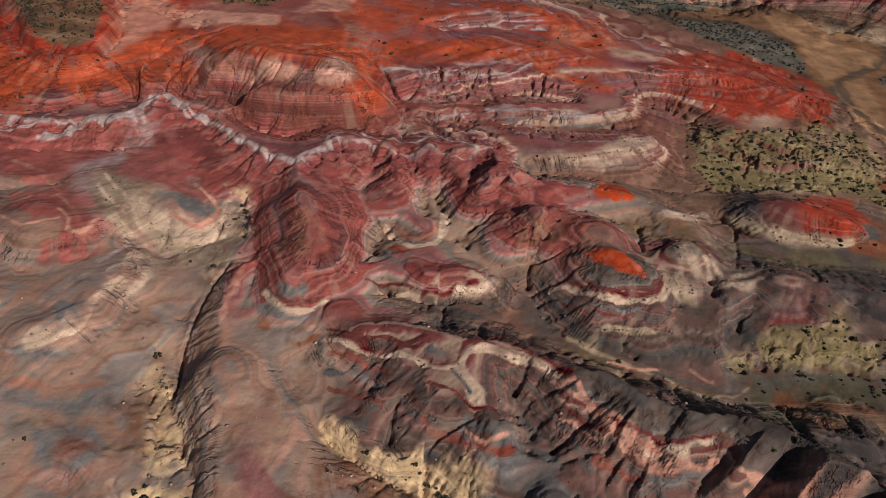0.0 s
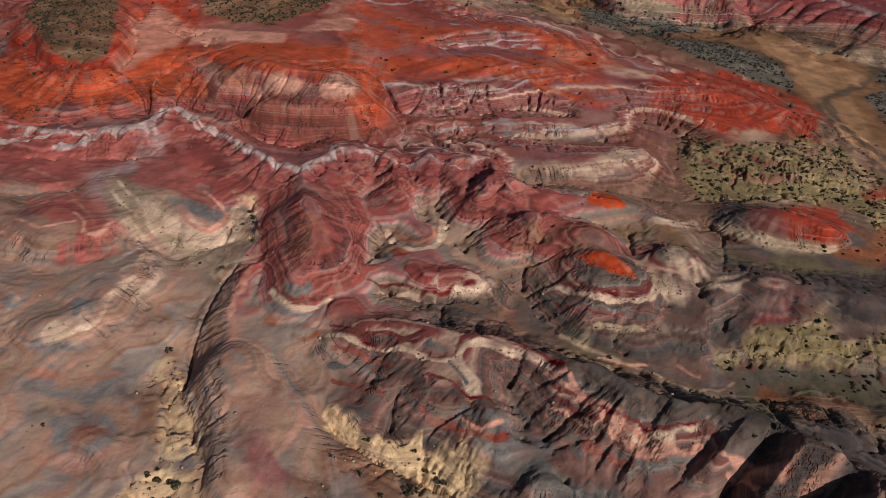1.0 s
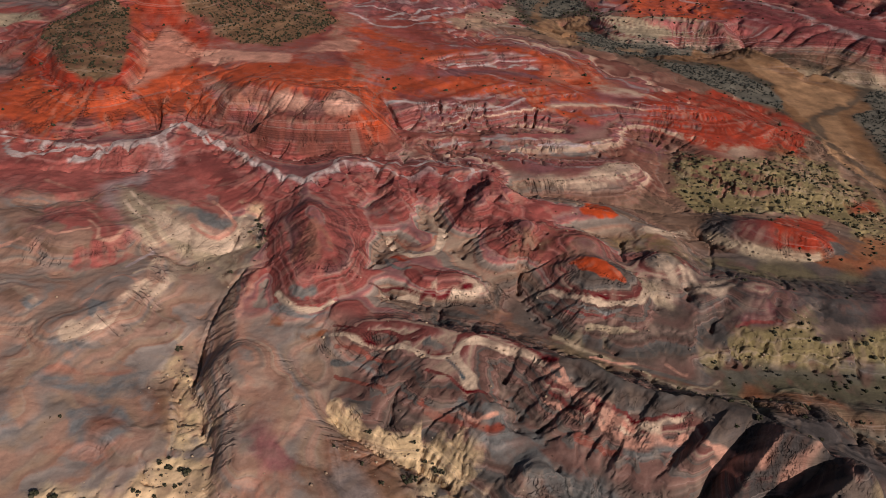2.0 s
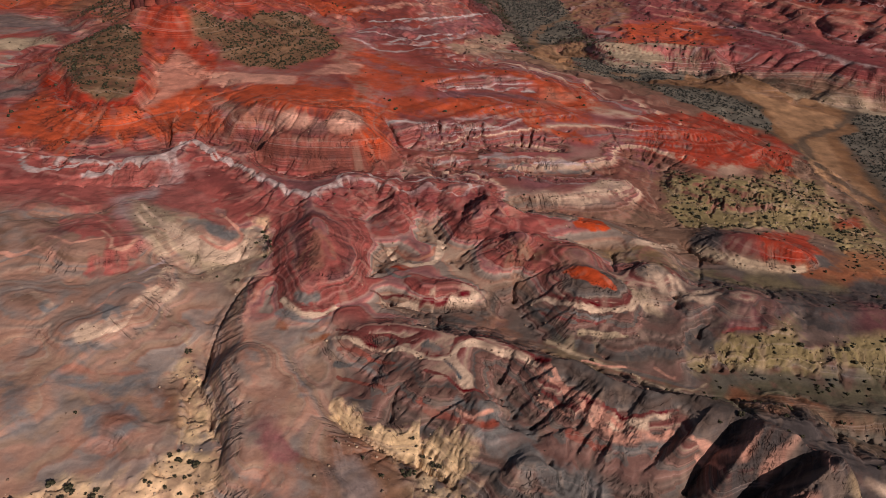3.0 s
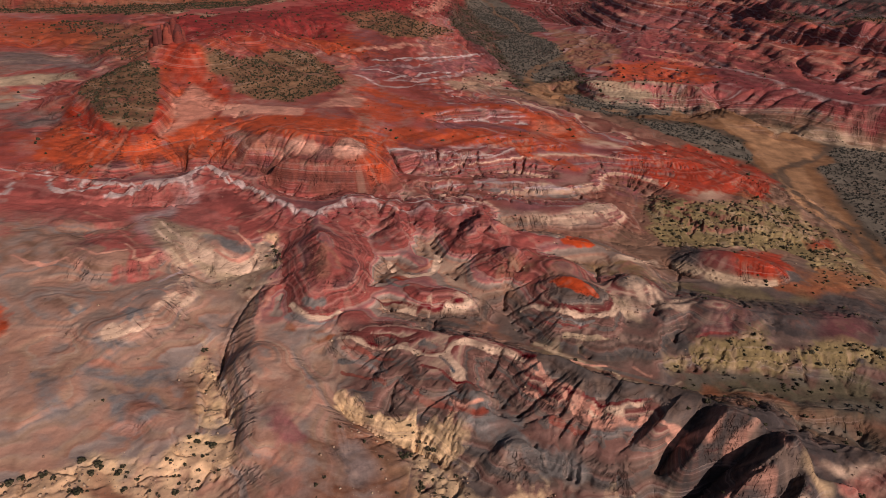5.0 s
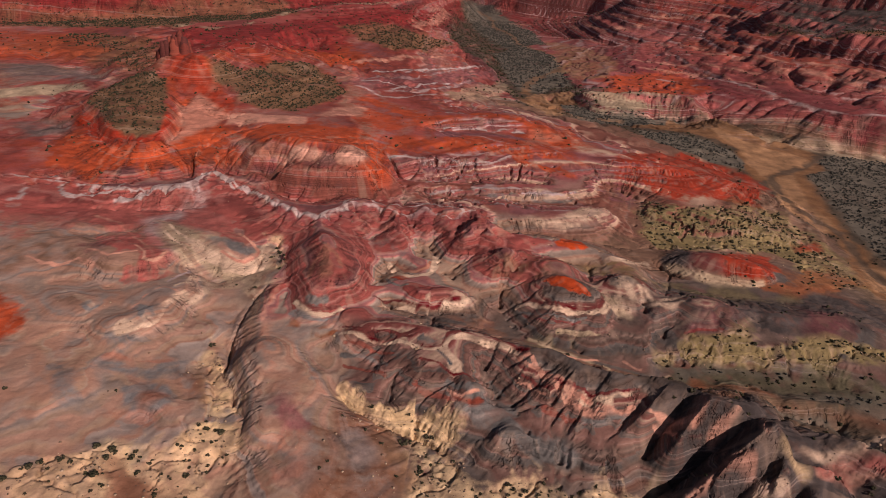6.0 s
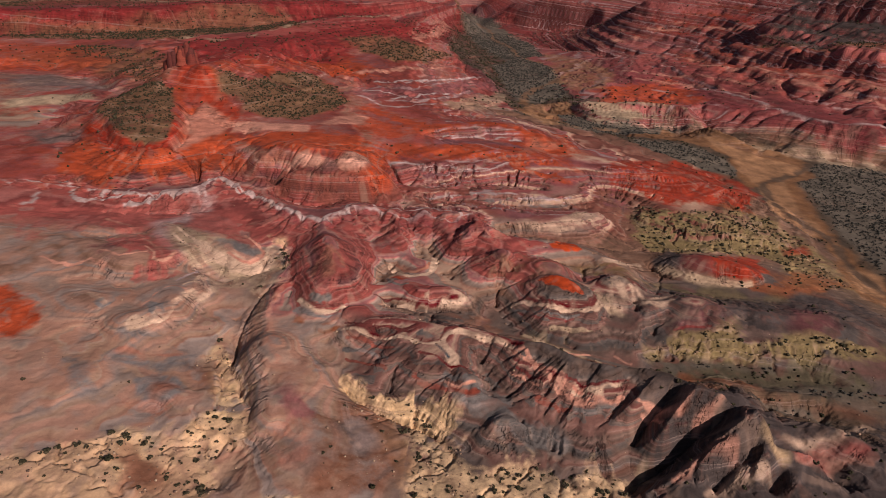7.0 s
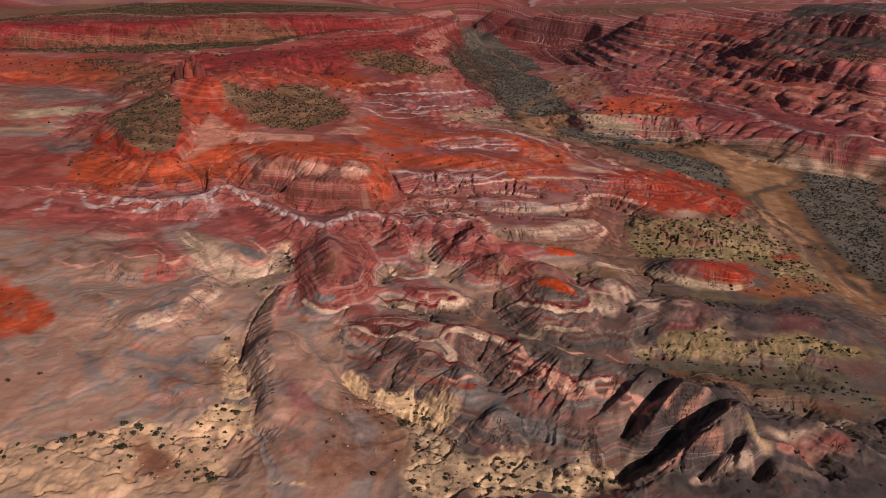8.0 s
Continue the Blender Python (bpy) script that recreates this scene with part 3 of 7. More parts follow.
    line([(-221, 470, 18.9), (-213, 520, 11.4), (-214, 600, 2.2), (-189, 660, 5.5), (-152, 720, 7.5), (-98, 760, 7.9), (-74, 760, -0.7)])  # bench rim
    line([(-250, 540, 8.7), (-240, 680, -7.6), (-208, 730, -2.2), (-154, 800, 0.9)])  # bench back
    line([(-163, 470, 7.8), (-137, 540, -4.4), (-86, 520, -0.3), (-59, 720, -9.7)])  # bench base
    line([(-146, 590, 6.1), (-140, 572, -0.1), (-133, 545, -6.6)])  # spur
    line([(-85, 485, 2), (-49, 424, 5), (-23, 419, 2), (12, 455, -6)])  # striped slope
    line([(-39, 639, -14), (16, 583, -18), (37, 493, -16)])  # striped slope foot
    line([(-378, 465, -14), (-331, 452, -12), (-258, 402, -6), (-251, 417, 2)])  # west plain
    line([(-311, 320, -8), (-267, 320, -6), (-218, 276, -1)])  # west plain
    line([(-900, 1500, -45), (-300, 1900, -60), (-100, 2000, -70), (250, 2000, -50), (700, 1700, 10), (1500, 1500, 60)])  # far plain
    line([(-1500, 2500, -60), (0, 2600, -75), (1500, 2500, 0)])  # horizon
    line([(-500, -100, 0), (-200, -120, 2), (0, -130, 0), (250, -100, 4), (600, -60, 4)])  # behind
    line([(-1300, -480, 20), (0, -480, 10), (1500, -480, 20)])  # behind
    line([(-420, 60, 2), (-450, 200, 0), (-500, 400, -5)])  # west
    line([(-130, 20, 0), (-60, 0, -3), (0, -10, 2), (90, 10, 8), (160, 40, 6)])  # near west
    line([(260, 60, 2), (300, 150, 0), (330, 260, -6)])  # east


def full_flanks(swell):
    """Where the flanks swell out or sag between the crests and the gullies: plan and metres."""
    swell([(-47, 94, 3.0), (-44, 68, 3.5), (-32, 84, 1.5), (-24, 109, 0.5), (-23, 102, -2.5), (-22, 108, -1.5), (-14, 99, -2.0), (-12, 106, -0.5), (-10, 89, -0.5)])  # banded hill
    swell([(-6, 96, 3.5), (-3, 101, 3.0), (-1, 83, -2.5), (6, 99, 0.5), (6, 100, 2.0), (7, 86, 0.0), (10, 91, 2.0), (14, 81, 4.5), (17, 104, 0.0)])  # banded hill
    swell([(22, 73, 4.5), (25, 100, 0.0), (33, 75, 4.5), (35, 91, 1.5), (36, 91, 3.5), (39, 73, 1.0), (42, 84, 3.0), (43, 78, 2.0), (46, 70, 4.0)])  # banded hill
    swell([(50, 76, 0.5), (50, 82, 1.5), (56, 78, 0.0), (57, 83, 2.5), (60, 80, 1.0), (63, 78, 3.5), (64, 79, 4.5), (67, 75, 4.0), (67, 75, 4.5)])  # banded hill
    swell([(73, 80, 3.0), (81, 69, 6.5), (83, 64, 4.5), (95, 97, 4.5)])  # banded hill
    swell([(-14, 144, 0.0), (-7, 128, 1.5), (9, 130, 3.0), (23, 147, 5.5), (33, 126, -1.0), (33, 132, 0.0), (33, 137, 0.0), (40, 129, 6.5), (40, 141, 2.0)])  # capped hill and knobs
    swell([(44, 128, 3.5), (48, 125, -0.5), (49, 133, 3.5), (55, 121, 2.0), (56, 129, 1.5), (61, 114, 0.0), (66, 133, -2.5), (70, 122, 1.0), (70, 149, 5.5)])  # capped hill and knobs
    swell([(77, 137, 1.0), (84, 135, 1.0), (91, 132, 1.5), (94, 143, 3.0)])  # capped hill and knobs
    swell([(-116, 140, 2.0), (-92, 101, 2.0), (-89, 112, 0.0), (-84, 137, -1.0)])  # western clay
    swell([(-74, 118, -1.0), (-69, 149, 0.0), (-66, 153, 0.0), (-65, 100, -2.5), (-57, 70, 2.5), (-54, 121, 0.0)])  # western clay
    swell([(-40, 122, 2.5), (-39, 147, 1.5), (-38, 126, 3.0), (-36, 132, 3.5), (-35, 116, 4.0), (-33, 125, 0.5), (-32, 143, 1.0), (-29, 119, 5.0)])  # red cone
    swell([(-29, 130, 3.0), (-22, 131, 4.0)])  # red cone
    swell([(-45, 151, 2.5), (-24, 161, 3.0), (-17, 167, 3.0), (-11, 150, -0.5), (-8, 165, -0.5), (-2, 155, 1.0), (-1, 152, 1.0), (7, 169, 5.0), (16, 174, 4.5)])  # below the rim
    swell([(19, 153, 5.5), (23, 170, -0.5), (31, 156, 6.5), (41, 155, 6.5), (72, 166, 4.5), (107, 180, 1.5), (129, 183, 0.0)])  # below the rim


def channels():
    return [
        [(-57.0, 133.8), (-60.1, 124.2), (-60.7, 110.1), (-56.7, 93.1), (-50.5, 81.0), (-44.9, 71.6), (-43.6, 62.6), (-45.8, 54.9), (-48.0, 45.2)],
        [(-62.6, 94.2), (-55.8, 80.0), (-54.6, 71.1), (-49.2, 61.6), (-44.9, 57.7)],
        [(-60.4, 69.6), (-56.0, 64.2), (-52.0, 64.1)],
        [(-24.4, 154.5), (-25.3, 140.6), (-27.7, 126.6), (-29.5, 111.9)],
    ]


def soil_patches(patch):
    patch("red_earth", [(-322, 293), (-243, 305), (-226, 359), (-230, 474), (-194, 590), (-91, 757), (-38, 1158), (-28, 770), (11, 561), (27, 336), (74, 357), (81, 301), (20, 258), (-25, 237), (-60, 212), (-105, 234), (-112, 229), (-161, 207), (-235, 185)], 8, 0.55)
    patch("red_earth", [(-575, 571), (-454, 654), (-295, 628), (-214, 434), (-231, 352), (-324, 275)], 10, 0.55)
    patch("red_earth", [(184, 853), (240, 932), (332, 760), (406, 603), (309, 390), (262, 405), (177, 465), (111, 510)], 8, 0.35)
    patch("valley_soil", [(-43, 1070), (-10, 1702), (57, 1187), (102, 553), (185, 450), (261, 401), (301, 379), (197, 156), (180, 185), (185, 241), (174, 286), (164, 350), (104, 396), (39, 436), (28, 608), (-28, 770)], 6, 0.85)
    # dark clay on the hill's east end, its shade deepened in the colour
    patch("dark_clay", [(60, 90), (82, 111), (102, 102), (108, 79), (150, 92), (135, 44), (66, 46), (62, 70)], 8, 0.85)
    patch("dark_clay", [(71, 162), (96, 169), (131, 168), (173, 172), (189, 173), (171, 144), (117, 131), (85, 123), (61, 129)], 6, 0.6)
    patch("red_soil", [(-188, 188), (-159, 185), (-140, 187), (-123, 199), (-105, 207), (-93, 198), (-84, 185), (-86, 169), (-97, 169), (-115, 191), (-117, 175), (-120, 160), (-136, 160), (-162, 151)], 3, 0.5)
    patch("red_soil", [(-137, 160), (-116, 165), (-95, 143), (-95, 136), (-109, 141), (-124, 140)], 3, 0.6)
    patch("mauve_clay", [(-123, 188), (-110, 190), (-92, 167), (-92, 152), (-106, 161), (-117, 171)], 3, 0.4)
    patch("red_brown", [(13, 233), (52, 238), (88, 263), (96, 238), (88, 201), (45, 181), (24, 177), (13, 201)], 5, 0.35)
    patch("brown_soil", [(18, 163), (46, 166), (89, 189), (81, 158), (54, 152), (34, 144), (24, 132), (18, 148)], 5, 0.5)
    patch("brown_soil", [(20, 131), (33, 115), (65, 104), (47, 100), (30, 98), (6, 125)], 3, 0.5)
    patch("red_soil", [(-96, 209), (-78, 201), (-59, 184), (-47, 179), (-50, 161), (-56, 155), (-68, 169), (-85, 189)], 3, 0.45)
    patch("red_soil", [(-46, 183), (-33, 195), (-19, 191), (-7, 195), (13, 191), (28, 177), (45, 178), (57, 176), (36, 166), (24, 161), (12, 169), (3, 176), (-9, 178), (-19, 171), (-30, 176), (-35, 157)], 4, 0.36)
    patch("grey_clay", [(-27, 168), (-17, 169), (-8, 166), (4, 170), (14, 162), (11, 154), (-2, 167), (-15, 159)], 3, 0.28)
    patch("red_brown", [(-107, 240), (-61, 214), (-28, 230), (20, 258), (18, 219), (-40, 207), (-58, 203), (-81, 211), (-109, 235)], 5, 0.8)
    patch("orange_sand", [(-204, 255), (-191, 277), (-164, 242), (-144, 245), (-146, 267), (-171, 321), (-170, 333), (-146, 334), (-121, 286), (-112, 237), (-134, 220), (-143, 211), (-166, 216), (-184, 223)], 6, 1.1)
    patch("orange_sand", [(-214, 434), (-150, 443), (-125, 585), (-80, 514), (-76, 432), (-115, 448), (-147, 339)], 8, 0.8)
    patch("orange_sand", [(-107, 257), (-99, 271), (-74, 273), (-49, 270), (-27, 249), (-28, 232), (-39, 214), (-52, 226), (-82, 234)], 4, 0.9)
    patch("brush_soil", [(-206, 300), (-203, 330), (-178, 322), (-165, 310), (-146, 266), (-140, 245), (-147, 240), (-162, 242), (-183, 266)], 1.4, 1.1)
    patch("brush_soil", [(-150, 336), (-140, 316), (-132, 314), (-122, 304), (-107, 298), (-88, 301), (-77, 329), (-70, 354), (-86, 394), (-103, 415), (-114, 409), (-125, 386), (-131, 343), (-142, 345)], 2.5, 1.1)
    patch("brush_soil", [(-114, 617), (-68, 681), (-18, 713), (-37, 612), (-73, 576)], 6, 0.9)
    patch("brush_soil", [(-384, 499), (-352, 562), (-250, 484), (-173, 325), (-252, 410), (-314, 465), (-368, 481)], 8, 0.7)
    patch("brush_soil", [(-436, 704), (-333, 717), (-265, 563), (-354, 589)], 8, 0.8)
    patch("pale_tan", [(-301, 353), (-288, 333), (-258, 344), (-232, 347), (-262, 372)], 2, 1.0)
    patch("grey_clay", [(-356, 447), (-322, 452), (-234, 382), (-223, 353), (-286, 392), (-318, 382)], 8, 0.7)
    patch("grey_clay", [(-240, 285), (-201, 283), (-191, 257), (-212, 255)], 5, 0.7)
    patch("brush_soil", [(-877, 929), (-468, 1224), (-72, 1909), (-42, 1790), (-118, 1360), (-231, 1108), (-358, 967), (-391, 806), (-518, 767), (-713, 736)], 10, 0.9)
    patch("brush_soil", [(-9, 1935), (373, 1793), (872, 2033), (651, 1485), (381, 1278), (296, 1270), (234, 1272), (152, 1565), (23, 1853)], 12, 0.8)
    patch("far_red", [(-590, 724), (-376, 773), (-167, 871), (-117, 904), (-213, 657), (-351, 712), (-491, 582)], 12, 0.9)
    patch("far_red", [(-250, 521), (-197, 602), (-97, 753), (-25, 1199), (-36, 791), (-80, 671), (-107, 609), (-115, 536), (-133, 417), (-168, 327)], 10, 0.85)
    patch("orange_sand", [(-473, 573), (-357, 542), (-297, 479), (-293, 452), (-350, 452), (-389, 454)], 10, 0.6)
    patch("far_red", [(10, 1785), (77, 1609), (170, 1274), (236, 1206), (230, 966), (222, 909), (173, 934), (105, 1010), (59, 1293)], 14, 0.6)
    patch("far_red", [(228, 1052), (294, 957), (385, 926), (414, 866), (345, 794), (240, 932)], 14, 0.65)
    patch("far_red", [(-640, 880), (-370, 950), (-180, 856), (-112, 955), (-74, 1420), (-40, 900), (-80, 700), (-140, 660), (-230, 640), (-290, 700), (-470, 640)], 14, 0.55)
    patch("far_red", [(-40, 1420), (-28, 1190), (-16, 1150), (-40, 890), (-70, 950), (-80, 1400)], 10, 0.5)
    patch("mauve_red", [(170, 816), (235, 739), (277, 587), (339, 477), (305, 397), (263, 409), (219, 453), (184, 492), (185, 532), (141, 637)], 8, 0.7)
    patch("orange_sand", [(244, 775), (323, 711), (341, 573), (375, 552), (344, 479), (285, 514), (242, 631)], 12, 0.4)
    patch("brush_soil", [(332, 725), (359, 725), (392, 704), (428, 652), (392, 577), (333, 596), (311, 693)], 8, 0.85)
    # east mesa: dark rock and scrub, the rim's shade put into the colour
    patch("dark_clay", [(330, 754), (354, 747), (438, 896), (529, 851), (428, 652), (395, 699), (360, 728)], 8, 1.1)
    patch("orange_sand", [(131, 575), (209, 630), (199, 497), (173, 470), (116, 482)], 6, 0.8)
    patch("orange_sand", [(-39, 270), (20, 303), (43, 301), (67, 297), (73, 278), (42, 278), (1, 268), (-28, 258)], 3, 0.62)
    patch("orange_sand", [(23, 337), (74, 357), (79, 311), (53, 297), (27, 311)], 5, 0.6)
    patch("orange_sand", [(-58, 326), (-35, 313), (16, 330), (20, 325), (-33, 290), (-52, 289)], 5, 0.6)
    patch("red_sand", [(80, 285), (142, 352), (175, 337), (181, 300), (160, 264), (115, 247), (89, 269)], 4, 0.95)
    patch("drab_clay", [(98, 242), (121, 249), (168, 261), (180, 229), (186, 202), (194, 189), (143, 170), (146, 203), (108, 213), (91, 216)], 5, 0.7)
    patch("red_sand", [(115, 195), (145, 206), (140, 187), (125, 173), (110, 173)], 3, 1.2)
    # shadow on the knoll's left side, painted as dark soil
    patch("dark_clay", [(93, 187), (105, 196), (121, 202), (114, 175), (100, 177)], 3, 0.8)
    patch("pale_tan", [(92, 182), (111, 173), (125, 173), (124, 170), (107, 167), (91, 176)], 2, 0.7)
    patch("orange_soil", [(140, 187), (167, 201), (180, 190), (143, 170)], 4, 0.7)
    patch("bright_orange", [(-38, 218), (-30, 249), (-26, 239), (-31, 217)], 4, 0.7)
    patch("red_soil", [(-50, 158), (-42, 153), (-33, 161), (-25, 161), (-26, 140), (-32, 128), (-45, 135)], 7, 0.7)
    patch("drab_clay", [(83, 120), (99, 124), (114, 128), (138, 127), (165, 132), (160, 123), (113, 118), (84, 116)], 3, 0.5)
    patch("green_soil", [(84, 113), (107, 115), (116, 107), (102, 101), (83, 105)], 4, 0.8)
    patch("green_soil", [(113, 116), (130, 116), (149, 107), (145, 101), (121, 104)], 4, 0.6)
    patch("orange_soil", [(85, 105), (102, 107), (102, 102), (87, 95)], 3, 0.6)
    patch("yellow_clay", [(-23, 87), (-12, 84), (0, 81), (10, 80), (14, 72), (9, 66), (-5, 75), (-15, 82), (-21, 85)], 2, 0.95)
    patch("tan_clay", [(-16, 84), (-6, 80), (9, 71), (20, 61), (43, 63), (59, 61), (55, 48), (-2, 39), (-1, 61), (-15, 79)], 4, 0.75)
    patch("yellow_clay", [(-68, 98), (-67, 108), (-61, 102), (-54, 86), (-47, 73), (-44, 65), (-49, 56), (-56, 61), (-57, 76), (-62, 90)], 3, 0.8)
    patch("tan_clay", [(-108, 45), (-81, 55), (-77, 64), (-58, 60), (-49, 68), (-43, 61), (-45, 36), (-97, 29)], 4, 0.72)
    patch("orange_sand", [(-163, 123), (-138, 117), (-120, 104), (-120, 90), (-133, 81)], 3, 0.9)
    patch("brown_soil", [(-69, 89), (-62, 94), (-57, 78), (-61, 74)], 2, 0.7)
    patch("brown_soil", [(-72, 51), (-64, 53), (-58, 46), (-66, 42)], 3, 0.7)
    patch("brown_soil", [(-26, 82), (-18, 84), (-2, 74), (-7, 70), (-21, 74)], 3, 0.7)
    patch("grey_clay", [(13, 79), (18, 83), (25, 83), (27, 78), (21, 78)], 1.5, 0.9)
    patch("grey_clay", [(23, 73), (28, 75), (36, 72), (42, 67), (30, 67)], 2, 0.9)
    patch("pale_tan", [(-86, 153), (-75, 154), (-65, 153), (-65, 146), (-71, 146), (-81, 147)], 2, 0.6)
    patch("river_sand", [(189, 387), (240, 422), (245, 385), (212, 347), (182, 321), (177, 337)], 2, 1)
    patch("river_sand", [(195, 327), (218, 335), (199, 247), (201, 200), (205, 185), (199, 173), (177, 179), (192, 245), (179, 270)], 2, 1)
    patch("river_sand", [(118, 441), (176, 453), (228, 421), (215, 399), (156, 408)], 2, 1)
    patch("river_sand", [(48, 462), (88, 521), (95, 490), (73, 440), (56, 422)], 3, 1)
    patch("scrub_soil", [(124, 396), (153, 398), (176, 381), (185, 358), (180, 336), (166, 343), (147, 356), (126, 374)], 1, 1.1)
    patch("scrub_soil", [(220, 344), (260, 398), (300, 383), (207, 207), (207, 252), (212, 304)], 2, 1)
    patch("scrub_soil", [(81, 475), (102, 476), (132, 460), (168, 457), (184, 449), (149, 429), (103, 416), (82, 426)], 1.2, 1.1)
    patch("scrub_soil", [(30, 762), (73, 901), (103, 760), (101, 647), (97, 554), (69, 526), (48, 522), (40, 620)], 2.5, 1)
    patch("scrub_soil", [(-18, 1184), (-1, 1568), (48, 1342), (98, 1173), (105, 898), (47, 846), (16, 970), (-6, 1140)], 5, 1)
    patch("sand_bar", [(108, 942), (144, 896), (162, 723), (155, 633), (131, 573), (104, 572), (101, 674)], 3, 0.6)
    patch("pale_tan", [(100, 496), (177, 465), (187, 453), (132, 455), (101, 460)], 3, 0.8)
    patch("pale_tan", [(184, 455), (224, 422), (262, 405), (302, 389), (297, 377), (215, 399), (178, 414)], 3, 0.7)
    patch("pale_tan", [(-13, 413), (33, 544), (42, 498), (8, 377)], 4, 0.6)
    patch("cream", [(31, 200), (48, 207), (79, 232), (80, 217), (60, 203), (34, 197)], 2, 0.7)
    patch("cream", [(16, 237), (52, 243), (69, 251), (68, 245), (49, 234), (21, 234)], 2, 0.6)
    patch("cream", [(61, 149), (68, 152), (73, 142), (67, 132), (62, 136)], 2, 0.6)
    patch("cream", [(-16, 133), (-3, 130), (11, 131), (18, 138), (15, 130), (-1, 127), (-12, 130)], 2, 0.6)
    patch("grey_clay", [(-113, 99), (-99, 103), (-71, 98), (-67, 88), (-87, 86), (-105, 87)], 6, 0.3)
    patch("brush_soil", [(-539, 707), (-417, 709), (-334, 720), (-221, 777), (-175, 665), (-269, 565), (-354, 589), (-471, 604)], 6, 0.75)
    patch("brush_soil", [(-129, 633), (-84, 704), (-36, 685), (-48, 603), (-102, 585)], 6, 0.8)
    patch("brush_soil", [(325, 737), (358, 722), (420, 659), (370, 554), (332, 583)], 6, 0.7)
    patch("brush_soil", [(279, 954), (358, 909), (367, 864), (306, 924)], 8, 0.5)
    # mesa top and flank darkened again, dark scrub and painted shade together
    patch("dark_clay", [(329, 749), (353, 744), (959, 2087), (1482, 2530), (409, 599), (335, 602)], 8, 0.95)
    patch("red_sand", [(230, 966), (293, 947), (377, 896), (332, 735), (282, 875), (220, 894)], 10, 0.45)
    patch("red_soil", [(181, 799), (250, 748), (285, 597), (321, 494), (303, 450), (260, 534), (193, 637)], 10, 0.4)
    patch("salmon_clay", [(-107, 44), (-81, 53), (-57, 58), (-46, 63), (-45, 36), (-97, 29)], 9, 0.22)
    patch("brown_soil", [(-71, 52), (-64, 54), (-59, 49), (-61, 44), (-67, 44)], 3, 0.8)
    patch("brown_soil", [(-19, 63), (-14, 67), (-6, 59), (-12, 55)], 3, 0.6)
    patch("blue_clay", [(-27, 55), (-21, 57), (-17, 54), (-22, 49)], 3, 0.7)
    patch("red_brown", [(-97, 229), (-76, 223), (-54, 213), (-36, 216), (-23, 221), (-22, 213), (-44, 208), (-68, 208), (-85, 212)], 3, 0.9)
    patch("salmon_clay", [(-97, 234), (-93, 242), (-82, 237), (-75, 231), (-75, 226), (-86, 227)], 3, 0.75)
    patch("orange_sand", [(-96, 248), (-98, 264), (-84, 272), (-67, 270), (-52, 280), (-45, 270), (-52, 248), (-58, 229), (-67, 229), (-82, 237)], 2.5, 1.1)
    patch("pink_cream", [(-74, 225), (-72, 228), (-64, 228), (-58, 225), (-54, 219), (-60, 217)], 1.6, 1.2)
    patch("pink_cream", [(-53, 219), (-50, 225), (-46, 240), (-40, 240), (-35, 228), (-37, 219), (-46, 217)], 1.6, 1.2)
    patch("bright_orange", [(-37, 218), (-35, 223), (-28, 246), (-24, 240), (-27, 218), (-33, 215)], 2.5, 0.85)
    # a second dark coat: more of the east end's shade put into colour
    patch("dark_clay", [(63, 88), (80, 92), (105, 95), (150, 92), (135, 44), (72, 44), (62, 62), (64, 74)], 3, 0.62)
    patch("red_sand", [(-210, 286), (-182, 251), (-158, 230), (-142, 226), (-136, 244), (-142, 265), (-155, 297), (-144, 259), (-141, 244), (-147, 240), (-164, 243), (-190, 274), (-212, 295)], 1.2, 1.2)
    patch("red_sand", [(-168, 326), (-156, 300), (-141, 301), (-120, 287), (-122, 302), (-138, 312), (-149, 328), (-160, 336)], 1.6, 0.95)
    patch("pink_cream", [(-150, 280), (-140, 265), (-136, 242), (-130, 253), (-121, 272), (-120, 283), (-133, 296), (-145, 303)], 2, 0.72)
    patch("pink_cream", [(-123, 285), (-117, 288), (-80, 285), (-77, 272), (-112, 272), (-118, 270)], 1.2, 0.85)
    patch("pink_cream", [(-77, 291), (-71, 317), (-55, 329), (-52, 307), (-66, 294)], 1.6, 0.7)
    patch("orange_sand", [(-179, 224), (-184, 237), (-157, 228), (-137, 227), (-132, 240), (-116, 254), (-102, 244), (-98, 232), (-114, 228), (-135, 220), (-159, 215)], 3, 0.75)
    patch("river_sand", [(160, 452), (190, 440), (205, 420), (240, 400), (236, 350), (205, 330), (180, 320), (186, 345), (190, 372), (176, 390), (150, 405), (110, 412), (112, 420), (150, 426)], 1.2, 0.9)
    patch("sand_bar", [(171, 445), (188, 404), (204, 390), (218, 384), (233, 376), (232, 359), (209, 341), (187, 330), (185, 344), (188, 372)], 1.2, 0.9)
    patch("sand_bar", [(189, 326), (207, 335), (204, 314), (199, 290), (198, 258), (188, 248), (182, 263), (175, 274), (184, 302)], 1.2, 0.9)
    patch("sand_bar", [(192, 219), (204, 209), (194, 189), (182, 188)], 1.2, 0.9)
    patch("sand_bar", [(52, 494), (68, 522), (93, 519), (95, 500), (79, 493), (76, 424), (64, 419), (54, 426)], 2, 0.9)
    patch("pale_tan", [(-101, 159), (-93, 157), (-77, 148), (-71, 147), (-65, 158), (-62, 151), (-67, 144), (-80, 143), (-92, 145)], 2, 0.8)
    patch("grey_clay", [(-110, 177), (-105, 182), (-100, 187), (-91, 182), (-83, 170), (-88, 167), (-96, 169), (-103, 167)], 3, 0.55)
